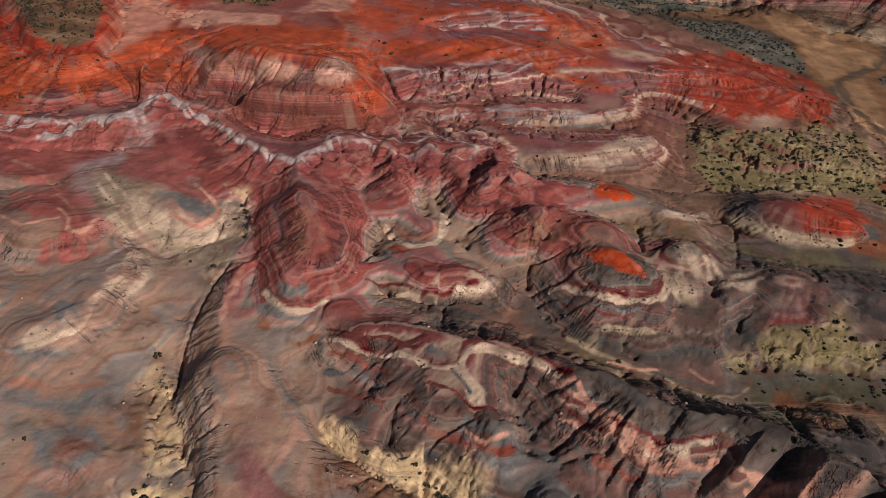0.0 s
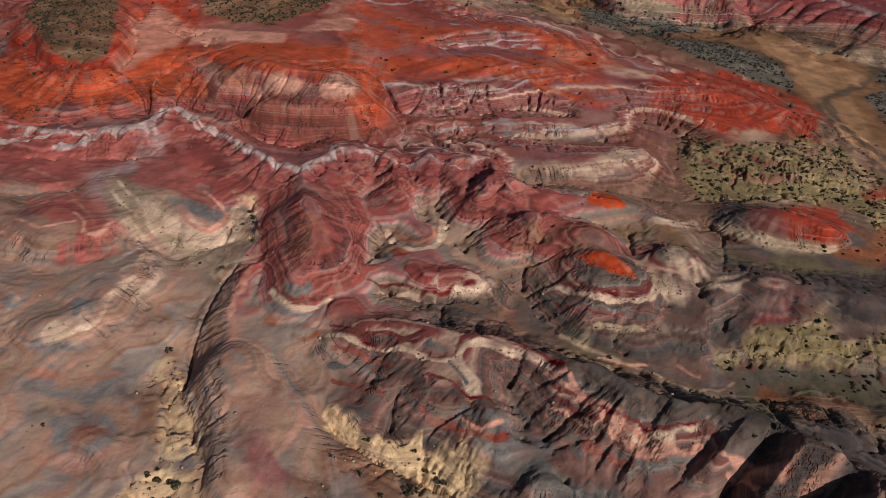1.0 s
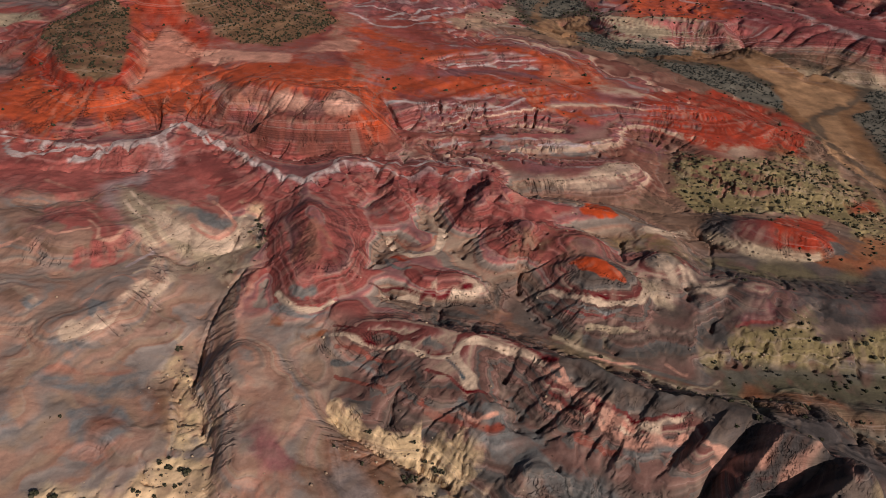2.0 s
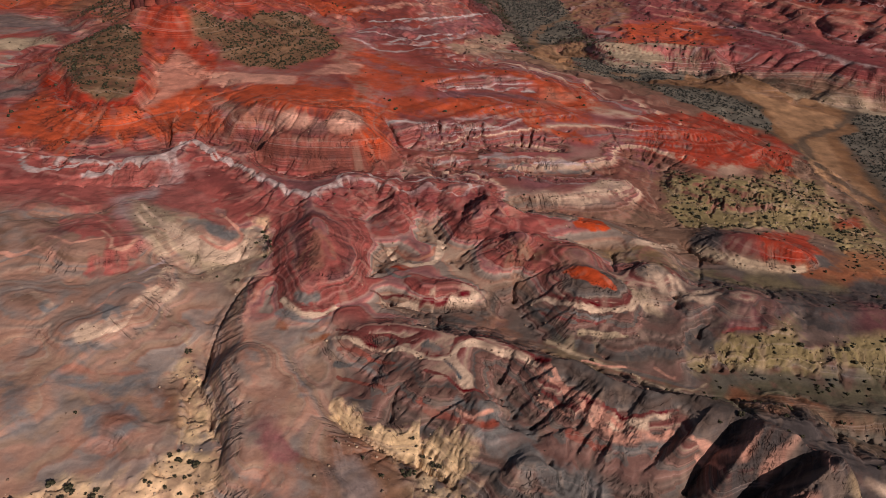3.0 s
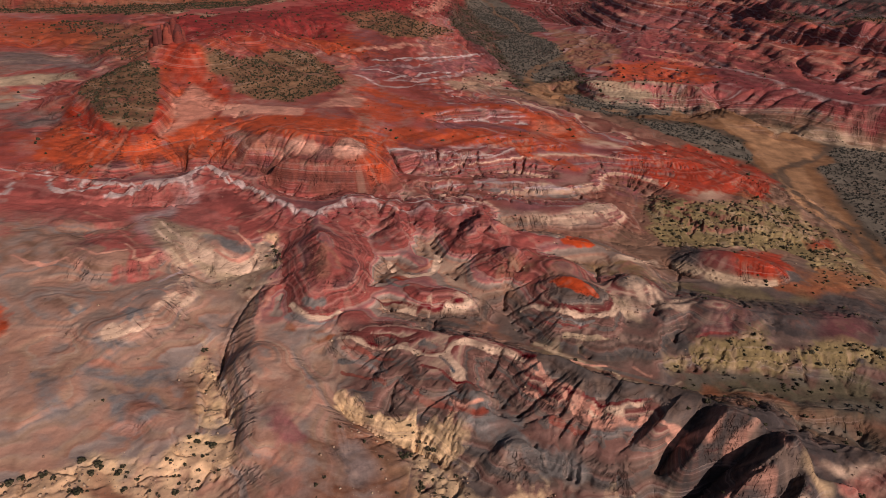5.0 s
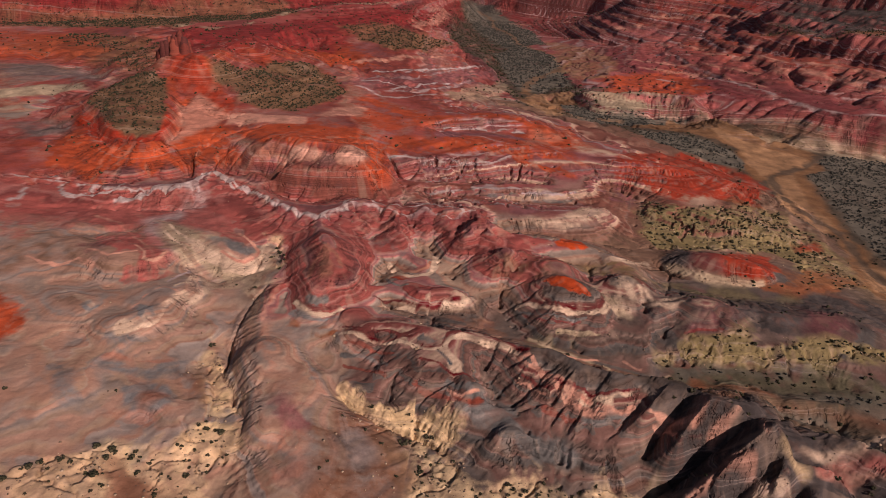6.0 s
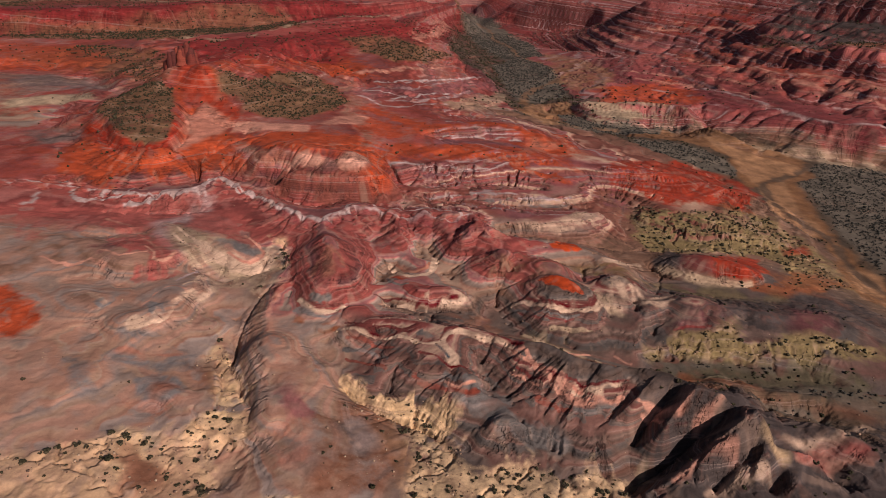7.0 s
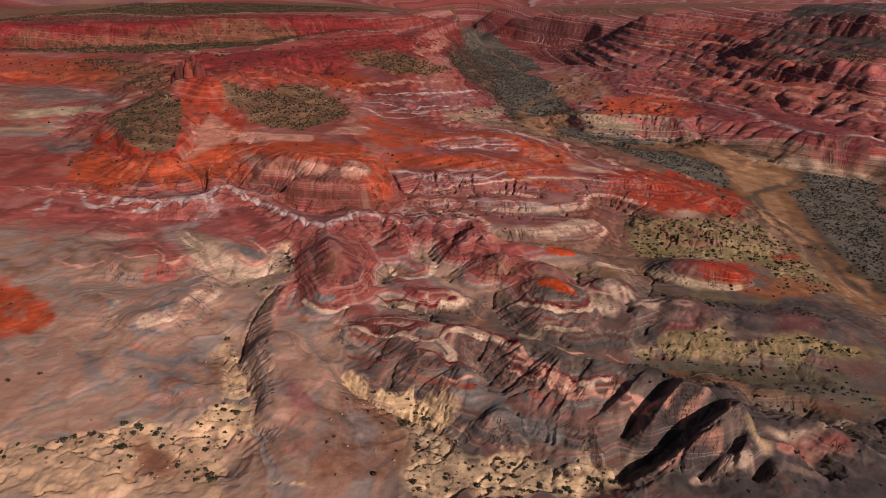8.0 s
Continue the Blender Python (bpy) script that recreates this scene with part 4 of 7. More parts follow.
    patch("pale_tan", [(-101, 163), (-95, 167), (-87, 164), (-79, 156), (-70, 148), (-60, 152), (-56, 142), (-60, 133), (-72, 135), (-86, 144)], 4, 0.6)
    patch("red_soil", [(-149, 190), (-137, 194), (-121, 195), (-110, 199), (-106, 194), (-108, 184), (-112, 180), (-118, 177), (-112, 161), (-100, 146), (-94, 142), (-96, 139), (-105, 144), (-119, 163), (-135, 173)], 2, 0.8)
    patch("grey_clay", [(-134, 158), (-117, 154), (-106, 142), (-110, 137), (-123, 139)], 4, 0.3)
    patch("white_clay", [(-109, 201), (-104, 201), (-101, 191), (-103, 180), (-108, 173), (-110, 166), (-105, 157), (-95, 145), (-96, 142), (-110, 159), (-118, 175), (-109, 183), (-107, 192)], 3, 0.6)
    patch("drab_clay", [(98, 249), (116, 245), (140, 234), (161, 221), (154, 206), (129, 202), (104, 202), (90, 203), (91, 224)], 3, 1.15)
    patch("dark_clay", [(114, 164), (139, 167), (178, 172), (159, 139), (128, 134), (106, 130), (104, 137)], 4, 0.62)
    patch("mauve_red", [(87, 138), (108, 147), (103, 128), (84, 126)], 4, 0.35)
    patch("mauve_red", [(133, 153), (148, 151), (146, 137), (128, 134)], 4, 0.45)
    patch("valley_soil", [(74, 114), (97, 117), (119, 119), (149, 119), (125, 75), (122, 90), (103, 97), (92, 104), (69, 86), (57, 90)], 4, 0.75)
    patch("drab_clay", [(77, 118), (86, 125), (103, 126), (123, 129), (148, 133), (155, 131), (151, 124), (119, 119), (101, 117), (82, 116), (74, 114)], 2.5, 0.95)
    patch("drab_clay", [(102, 133), (108, 137), (111, 126), (102, 124)], 2, 0.6)
    patch("green_soil", [(79, 111), (101, 117), (107, 110), (101, 102), (86, 99), (74, 99)], 4, 0.9)
    patch("green_soil", [(111, 115), (134, 118), (144, 110), (133, 107), (112, 107)], 4, 0.8)
    patch("scrub_soil", [(78, 113), (94, 117), (95, 113), (79, 108)], 2, 0.85)
    patch("scrub_soil", [(110, 116), (123, 118), (118, 114), (110, 113)], 2, 0.85)
    patch("brown_soil", [(93, 104), (112, 99), (139, 100), (134, 91), (119, 95), (103, 97)], 3, 0.7)
    patch("red_sand", [(110, 185), (129, 201), (135, 192), (135, 180), (125, 172), (116, 172), (112, 176)], 2, 1.25)
    patch("dark_red", [(104, 198), (114, 193), (113, 175), (106, 174), (99, 178)], 2, 0.8)
    # knoll's left shadow painted again, narrower and darker
    patch("dark_clay", [(91, 186), (103, 205), (106, 195), (98, 176), (93, 180)], 2, 1.0)
    patch("orange_soil", [(125, 172), (143, 176), (165, 178), (138, 165), (125, 165)], 2, 0.8)
    patch("red_sand", [(160, 220), (175, 230), (173, 222), (160, 213)], 2, 0.8)
    patch("green_soil", [(34, 121), (49, 112), (65, 108), (70, 105), (57, 95), (42, 96), (31, 102)], 3, 0.5)
    patch("drab_clay", [(52, 167), (71, 167), (85, 165), (105, 163), (134, 163), (132, 158), (99, 154), (74, 153), (53, 158)], 4, 0.45)
    patch("scrub_soil", [(75, 112), (88, 117), (95, 115), (82, 109)], 3, 0.7)
    patch("scrub_soil", [(108, 103), (123, 109), (147, 104), (145, 98), (123, 99)], 3, 0.7)
    patch("scrub_soil", [(96, 117), (111, 116), (112, 114), (94, 113)], 2, 0.6)
    patch("pale_tan", [(-112.6, 175.3), (-100.2, 171.2), (-86.8, 160.3), (-80.0, 150.4), (-88.0, 146.2), (-95.3, 147.8)], 2, 0.7)
    patch("tan_clay", [(-72.2, 173.9), (-60.2, 166.5), (-51.8, 151.8), (-55.1, 142.7), (-62.2, 153.8), (-66.4, 163.6)], 1.5, 0.55)
    patch("grey_clay", [(-80.4, 164.1), (-74.9, 163.7), (-68.5, 158.8), (-69.3, 152.2), (-74.9, 153.8)], 1, 0.8)
    patch("red_soil", [(-122.5, 148.5), (-118.7, 155.4), (-110.4, 154.6), (-96.8, 143.0), (-97.1, 136.8), (-101.4, 137.2), (-105.8, 143.8), (-111.8, 139.6)], 1.2, 0.95)
    patch("red_soil", [(-106.6, 131.1), (-100.6, 134.1), (-98.0, 130.2), (-102.8, 127.3)], 1.5, 0.7)
    patch("red_soil", [(-103.5, 169.4), (-89.8, 165.5), (-76.7, 167.5), (-82.4, 175.3), (-95.7, 185.8), (-105.3, 187.9)], 1.5, 0.8)
    patch("red_sand", [(-15.3, 146.6), (-12.9, 147.7), (-8.9, 144.8), (-9.2, 140.1), (-12.8, 140.6)], 0.7, 0.9)
    patch("bright_orange", [(38.2, 140.5), (41.1, 142.5), (47.5, 141.3), (50.2, 137.2), (52.5, 135.3), (46.1, 134.8), (41.3, 137.0)], 0.8, 1.3)
    patch("bright_orange", [(43.9, 178.5), (51.5, 191.7), (57.7, 187.1), (58.9, 178.5), (51.8, 174.7), (46.2, 176.0)], 1.0, 1.1)
    patch("yellow_clay", [(-22.1, 83.9), (-18.9, 86.7), (-14.3, 83.3), (-7.5, 82.4), (-0.3, 80.9), (6.7, 77.4), (10.5, 74.0), (8.5, 71.9), (3.2, 74.2), (-5.5, 78.2), (-12.9, 81.3), (-19.6, 81.2)], 0.8, 1.15)
    patch("grey_clay", [(13.9, 78.2), (16.7, 80.3), (22.7, 82.9), (26.6, 75.9), (23.8, 73.2), (16.2, 73.9)], 0.7, 1.1)
    patch("grey_clay", [(25.7, 70.5), (30.0, 74.2), (38.0, 69.0), (40.4, 66.4), (31.5, 65.4), (27.4, 67.3)], 0.7, 1.0)
    patch("brown_soil", [(-24.2, 79.9), (-19.8, 80.9), (-14.0, 79.8), (-15.2, 74.7), (-20.7, 75.4)], 1.0, 0.9)
    patch("blue_clay", [(-32.8, 92.0), (-30.1, 94.5), (-27.3, 89.9), (-27.9, 85.2), (-30.8, 85.8)], 1.2, 0.7)
    patch("brown_soil", [(-26.0, 65.9), (-16.3, 83.3), (-5.0, 76.4), (3.2, 58.9), (-1.2, 44.7), (-23.0, 41.0), (-23.5, 55.2)], 2, 0.7)
    patch("blue_clay", [(-20.0, 67.5), (-14.7, 74.1), (-9.5, 66.7), (-10.4, 57.8), (-16.5, 57.9)], 2, 0.6)
    patch("mauve_clay", [(-36.6, 72.7), (-32.5, 72.7), (-29.5, 67.3), (-32.6, 63.9), (-35.8, 66.9)], 1.5, 0.6)
    patch("salmon_clay", [(-37.4, 61.2), (-31.8, 63.9), (-25.9, 59.0), (-25.2, 53.0), (-31.8, 52.2)], 2, 0.6)
    patch("tan_clay", [(-35.7, 41.1), (-32.3, 43.9), (-23.5, 43.1), (-20.1, 40.6)], 1.2, 0.9)
    patch("brown_soil", [(-70.5, 51.4), (-68.1, 54.2), (-61.9, 52.2), (-61.5, 46.1), (-66.1, 45.2)], 1.2, 0.8)



def outcrops(strip):
    strip("white_clay", [(-200, 203.6), (-170, 204.6), (-138, 197.6), (-124, 200.6), (-111, 202.6), (-107, 222.6), (-95, 212.6), (-81, 203.6), (-60, 184.6), (-48, 177.6), (-42, 185.6), (-37, 193.6), (-30, 194.6), (-20, 190.6), (-14, 187.6), (-7, 191.6), (0, 188.6), (13, 194.6)], 0.6, 1.0)
    strip("mauve_red", [(-81, 200.4), (-60, 181.4), (-48, 174.4), (-42, 182.4), (-37, 190.4), (-30, 191.4), (-20, 187.4), (-14, 184.4), (-7, 188.4), (0, 185.4), (13, 191.4)], 2.0, 0.6)
    strip("white_clay", [(-181.3, 185.0), (-177.4, 189.4), (-181.3, 198.2), (-174.5, 210.7), (-160.6, 192.1), (-152.2, 197.8), (-144.6, 208.6)], 0.6, 1.0)
    strip("white_clay", [(-139.4, 191.1), (-129.2, 194.6), (-122.7, 203.3), (-109.2, 204.0), (-111.0, 226.6)], 0.6, 1.0)
    strip("pink_cream", [(-139.1, 177.3), (-128.2, 172.1), (-116.9, 160.9), (-103.5, 146.8), (-95.2, 137.2), (-96.0, 144.2)], 0.7, 0.8)
    strip("pink_cream", [(-143.5, 138.7), (-130.6, 134.3), (-124.2, 137.7), (-117.1, 133.5)], 0.7, 0.8)
    strip("pink_cream", [(-92.3, 111.3), (-92.1, 120.0), (-88.5, 125.9), (-81.0, 121.8)], 0.7, 0.8)
    strip("pink_cream", [(-93.5, 153.1), (-85.8, 152.1), (-79.8, 149.9), (-72.7, 147.4), (-67.9, 152.3), (-65.6, 159.4)], 0.7, 0.8)
    strip("red_soil", [(-135.6, 170.8), (-121.8, 166.1), (-106.0, 152.1), (-96.5, 140.5)], 3.0, 0.7)
    strip("red_soil", [(-104.4, 130.4), (-100.0, 134.0), (-93.4, 132.5)], 3.0, 0.7)
    strip("pink_cream", [(68.6, 1231.8), (163.3, 1145.1), (221.5, 956.9), (290.3, 918.0)], 2.4, 0.6)
    strip("pink_cream", [(118.3, 1056.9), (190.5, 947.2), (250.0, 894.3)], 2.4, 0.6)
    strip("pink_cream", [(168.5, 690.9), (218.4, 624.4), (264.9, 564.6), (302.5, 508.5), (329.9, 463.8)], 2.4, 0.6)
    strip("pink_cream", [(175.1, 630.9), (220.5, 588.3), (251.0, 511.2)], 2.4, 0.6)
    strip("pink_cream", [(223.5, 772.9), (267.7, 699.2), (313.0, 615.9), (346.6, 550.0)], 2.4, 0.6)
    strip("dark_red", [(380.9, 722.8), (403.2, 695.8), (422.4, 665.4)], 6, 0.6)
    strip("dark_red", [(47.8, 1364.3), (103.3, 1310.6), (174.3, 1257.2)], 6, 0.6)
    strip("cream", [(-91.3, 155.6), (-83.7, 152.1), (-77.5, 149.4), (-70.8, 148.0), (-66.4, 153.2), (-66.4, 159.1)], 2.2, 0.95)
    strip("grey_clay", [(-84.7, 160.8), (-77.1, 157.9), (-70.8, 155.0), (-70.7, 160.2)], 2.0, 0.8)
    strip("cream", [(-81.5, 123.1), (-78.2, 121.4), (-75.9, 125.6), (-77.1, 132.2)], 1.8, 0.7)
    strip("cream", [(-79.1, 154.5), (-73.7, 150.8), (-69.1, 149.3), (-65.1, 152.9), (-63.6, 157.1), (-66.3, 161.6)], 1.8, 0.95)
    strip("blue_clay", [(-77.6, 160.2), (-72.9, 156.8), (-70.6, 159.9)], 2.2, 0.8)
    strip("red_soil", [(-82.3, 165.9), (-78.4, 164.8), (-75.1, 163.0)], 1.6, 0.8)
    strip("cream", [(-26, 108.6), (-22.5, 107.6), (-17, 106.3), (-12.2, 105.2), (-8, 103.6), (-3.4, 101.2), (1, 100), (5.5, 98.5)], 0.8, 1.25)
    strip("cream", [(5.5, 99.2), (7.6, 95.6), (10.2, 91.2)], 1.7, 1.25)
    strip("cream", [(6.0, 98.8), (7.4, 102.8), (11, 104.6), (16.6, 103.6), (21, 102.2), (25.3, 100.1), (29, 97.4)], 1.0, 1.3)
    strip("pink_cream", [(29, 97.4), (32, 93.8), (34.9, 90.5), (38.5, 86.3), (42.3, 83.2), (46, 81.9)], 0.8, 1.1)
    strip("cream", [(45, 82.1), (50, 81.3), (57, 83.2)], 1.1, 1.1)
    strip("pink_cream", [(43, 80.3), (50, 78.6), (56.4, 80.6)], 0.6, 0.8)
    strip("pink_cream", [(62.5, 77), (67.5, 74.6), (70, 72)], 0.7, 0.8)
    strip("dark_red", [(-24.9, 110.4), (-17.2, 107.2), (-10.6, 105.2), (-3.0, 107.9)], 0.7, 1.15)
    strip("dark_red", [(0.0, 101.0), (5.3, 100.5), (6.8, 105.9), (10.4, 106.9), (15.9, 110.3), (20.4, 106.2), (26.2, 101.2), (29.8, 97.9)], 0.9, 1.2)
    strip("grey_clay", [(-1.1, 104.6), (2.9, 102.6), (5.8, 103.7)], 1.0, 0.8)
    strip("orange_soil", [(-42.2, 113.4), (-35.1, 111.8), (-29.2, 115.0)], 1.6, 0.5)
    strip("dark_red", [(-12.0, 155.8), (-5.8, 150.1), (-2.3, 155.1)], 0.8, 0.6)
    strip("bright_orange", [(-12.7, 145.8), (-10.7, 145.0)], 1.0, 0.35)
    strip("grey_clay", [(-13.7, 144.5), (-11.1, 141.2), (-8.9, 142.6)], 0.8, 0.8)
    strip("cream", [(-82.2, 151.7), (-74.8, 149.6), (-69.3, 148.2), (-65.4, 150.7), (-64.5, 155.5)], 2.4, 0.85)
    strip("pink_cream", [(-81.6, 158.2), (-74.4, 154.3), (-69.9, 152.5), (-67.9, 155.2)], 0.8, 0.7)
    strip("cream", [(-86.1, 146.9), (-86.3, 155.0), (-82.2, 151.7)], 2.0, 0.5)
    strip("cream", [(-93.3, 101.6), (-89.3, 103.4), (-87.2, 107.5), (-84.4, 110.2), (-82.5, 117.3), (-80.7, 129.2), (-83.2, 143.6)], 1.2, 0.45)
    strip("cream", [(-92.9, 102.4), (-89.7, 104.1)], 1.2, 0.8)
    strip("cream", [(-122.0, 120.3), (-111.3, 115.6), (-104.5, 110.8), (-105.2, 107.2), (-106.8, 101.0)], 1.2, 0.4)
    strip("grey_clay", [(-91.7, 113.6), (-87.8, 111.5), (-85.3, 112.6)], 1.2, 0.8)
    strip("grey_clay", [(-109.2, 110.6), (-107.2, 112.9)], 1.4, 0.7)
    strip("blue_clay", [(-77.3, 78.1), (-72.8, 80.5), (-66.9, 78.5), (-66.4, 74.2), (-71.9, 72.7), (-76.6, 75.1), (-76.8, 77.6)], 2.0, 0.85)
    strip("salmon_clay", [(-72.6, 75.9), (-68.8, 76.7)], 2.0, 0.7)
    strip("blue_clay", [(-89.3, 87.5), (-79.6, 85.5), (-72.2, 88.7), (-70.4, 95.3)], 2.6, 0.7)
    strip("salmon_clay", [(-90.1, 91.7), (-81.3, 92.0), (-73.4, 95.0)], 1.0, 0.7)
    strip("blue_clay", [(-93.4, 98.5), (-84.8, 99.7), (-79.4, 105.3)], 1.4, 0.5)
    strip("blue_clay", [(-97.1, 78.6), (-92.2, 72.4), (-88.0, 70.9)], 3, 0.6)
    strip("salmon_clay", [(-78.9, 69.8), (-69.3, 69.5), (-62.7, 73.5)], 1.6, 0.6)
    strip("salmon_clay", [(-51.8, 110.0), (-46.2, 97.2), (-40.1, 86.9), (-31.3, 70.3), (-26.7, 62.5)], 2.5, 0.4)
    strip("pink_cream", [(-53.1, 131.9), (-53.6, 122.6), (-52.8, 113.3)], 1.6, 0.5)
    strip("mauve_clay", [(-35.9, 77.1), (-31.7, 71.9), (-28.9, 68.9)], 2.6, 0.6)
    strip("cream", [(72.6, 146.6), (75.3, 137.0), (80.4, 141.7), (89.6, 148.7)], 1.2, 0.8)
    strip("dark_red", [(73.9, 151.4), (78.8, 147.0), (88.5, 152.5)], 0.9, 0.7)
    strip("pale_tan", [(92.0, 180.6), (103.1, 172.4), (115.9, 170.6), (125.9, 170.5)], 1.4, 0.85)
    # brush line behind the banded hill; its back-foot shadow is painted in with it
    strip("scrub_soil", [(101.8, 96.3), (111.0, 95.2), (122.4, 93.8), (116.6, 71.5)], 2.2, 0.85)
    strip("cream", [(68.4, 170.1), (76.7, 176.8), (84.5, 181.5)], 1.2, 0.8)
    strip("cream", [(75.5, 144.6), (79.7, 137.8), (86.9, 140.9)], 1.4, 0.6)
    strip("pale_tan", [(57.7, 142.6), (62.2, 136.4), (67.1, 132.2)], 1.4, 0.6)
    strip("pink_cream", [(62.1, 111.3), (66.4, 108.8), (69.6, 112.3)], 0.7, 0.6)
    strip("cream", [(65.2, 170.4), (73.7, 170.5), (84.4, 178.5)], 1.6, 0.7)
    strip("pink_cream", [(63.5, 76.5), (68.2, 71.7), (73.7, 78.6)], 1.0, 0.4)
    strip("pink_cream", [(75.0, 70.3), (80.0, 73.1), (87.0, 78.5), (84.5, 66.5)], 1.0, 0.75)
    strip("pink_cream", [(67.0, 55.9), (75.3, 61.0), (81.9, 61.5)], 1.0, 0.6)
    strip("cream", [(74.2, 52.1), (82.3, 56.1), (88.4, 56.5)], 1.0, 0.7)
    strip("cream", [(101.3, 73.4), (106.4, 72.1), (112.0, 71.5), (126.4, 84.6), (131.8, 89.0)], 1.4, 0.75)
    strip("pink_cream", [(97.7, 60.4), (108.5, 65.1), (118.2, 65.7)], 1.0, 0.6)
    strip("red_soil", [(99.0, 62.6), (111.0, 68.3), (117.9, 68.5)], 2.0, 0.7)
    strip("white_clay", [(-29.6, 248.6), (-21.6, 252.0), (-11.1, 253.4), (-0.6, 256.0), (12.8, 261.5)], 1.5, 0.9)
    strip("white_clay", [(-0.9, 262.3), (12.5, 268.0), (26.6, 273.7)], 1.2, 0.7)
    strip("mauve_clay", [(-25.6, 242.7), (-5.3, 250.7), (13.1, 256.7), (35.1, 262.9)], 5, 0.7)
    strip("dark_red", [(-12.8, 257.8), (-0.7, 258.0), (12.6, 263.6)], 2.0, 0.7)
    strip("white_clay", [(-10.9, 309.1), (11.8, 323.5), (35.8, 330.3)], 1.8, 0.8)
    strip("mauve_clay", [(-9.0, 306.4), (15.2, 318.4), (40.6, 324.3)], 5, 0.7)
    strip("white_clay", [(-9.5, 236.3), (0.4, 244.4), (5.5, 246.2)], 0.9, 0.8)
    strip("white_clay", [(-3.9, 227.7), (7.1, 231.6)], 0.9, 0.8)
    strip("white_clay", [(14.9, 230.8), (26.1, 232.6), (33.2, 223.3)], 1.0, 0.7)
    strip("mauve_clay", [(77.6, 271.6), (85.6, 266.2), (89.3, 255.9)], 5, 0.6)
    strip("mauve_clay", [(25.1, 207.7), (39.5, 214.2), (63.8, 231.2)], 3, 0.6)
    strip("white_clay", [(-68.7, 412.1), (-35.6, 469.6), (16.2, 611.9)], 1.6, 0.8)
    strip("white_clay", [(-47.7, 381.0), (-22.3, 416.2), (6.4, 506.5)], 1.6, 0.8)
    strip("white_clay", [(-68.4, 385.5), (-41.6, 363.7), (-9.3, 416.2)], 1.6, 0.8)
    strip("white_clay", [(-46.0, 478.2), (-10.6, 549.0)], 1.6, 0.8)
    strip("mauve_clay", [(-63.1, 403.7), (-25.5, 461.0), (16.2, 566.8)], 14, 0.65)
    strip("white_clay", [(177.4, 565.2), (224.5, 549.3), (241.6, 485.7), (268.3, 429.9), (314.4, 422.0)], 1.8, 0.75)
    strip("white_clay", [(209.9, 710.4), (228.6, 666.1)], 2.0, 0.7)
    strip("pink_cream", [(253.9, 671.4), (284.8, 597.6), (316.1, 538.4), (339.8, 481.2)], 4.0, 0.75)
    strip("pink_cream", [(276.3, 570.8), (297.5, 526.3), (321.1, 494.0)], 4.0, 0.6)
    strip("pink_cream", [(158.1, 1090.3), (193.2, 968.8), (229.6, 908.1)], 5, 0.7)
    strip("pink_cream", [(246.9, 927.9), (311.7, 883.5), (347.8, 802.5)], 4, 0.8)
    strip("white_clay", [(152.6, 963.2), (218.7, 880.8)], 2.5, 0.7)
    strip("mauve_clay", [(144.4, 897.7), (214.0, 900.8), (291.5, 853.0)], 10, 0.7)
    strip("pale_tan", [(-214.5, 602.1), (-189.7, 660.9), (-161.1, 763.5), (-115.5, 895.1)], 3, 0.7)
    strip("pale_tan", [(-261.6, 561.8), (-215.5, 525.9)], 5, 0.6)
    strip("pink_cream", [(-86.5, 491.9), (-61.8, 528.7), (-24.6, 603.4)], 4, 0.7)
    strip("pink_cream", [(-65.0, 974.2), (-42.1, 1051.9), (-59.7, 727.3)], 6, 0.6)
    strip("pale_tan", [(-603.5, 818.4), (-528.3, 923.9), (-402.9, 868.8), (-346.3, 1012.4)], 8, 0.6)
    strip("river_sand", [(118.5, 441.2), (83.4, 433.0), (65.6, 483.3), (55.1, 515.1), (66.5, 587.0), (98.2, 645.7), (116.9, 728.3), (96.4, 799.9), (68.9, 900.7), (65.2, 1009.3), (40.5, 1139.3), (34.5, 1263.0), (7.8, 1398.7)], 3.5, 0.65)
    strip("stream_mud", [(197.1, 187.4), (192.3, 213.7), (195.7, 252.0), (185.5, 276.6), (188.6, 309.2), (194.4, 330.1), (220.5, 350.6), (255.2, 400.4), (240.3, 412.4), (215.3, 436.1), (176.2, 452.8)], 2.4, 0.9)
    strip("pale_tan", [(32.7, 118.9), (41.2, 113.5), (48.9, 110.1), (56.5, 107.3), (62.4, 104.7), (70.3, 104.7), (76.4, 108.6)], 0.45, 0.8)
    strip("grey_clay", [(13.8, 79.4), (17.9, 81.7), (24.0, 81.4), (25.8, 79.1)], 3.0, 0.85)
    strip("grey_clay", [(22.8, 71.9), (27.7, 74.4), (34.1, 71.4), (40.3, 67.1)], 3.0, 0.85)
    strip("orange_soil", [(86.0, 106.0), (95.7, 104.2), (102.4, 102.4)], 3, 0.6)
    strip("orange_soil", [(85.7, 104.8), (87.0, 95.5)], 2, 0.5)
    strip("yellow_clay", [(89.8, 65.5), (91.6, 62.3), (93.8, 61.5)], 2, 0.5)
    strip("cream", [(-82.0, 149.8), (-76.0, 148.3), (-70.4, 146.7), (-65.7, 148.2), (-63.7, 152.4), (-64.1, 157.8)], 1.3, 1.22)
    strip("pink_cream", [(-79.7, 154.8), (-72.6, 150.6), (-67.9, 152.7), (-67.0, 157.7), (-71.1, 164.0), (-78.7, 170.5)], 0.7, 1.22)
    strip("pink_cream", [(-107.8, 147.8), (-102.4, 142.5), (-101.4, 138.4), (-97.8, 138.1), (-96.0, 140.3), (-95.3, 143.7)], 0.5, 1.22)
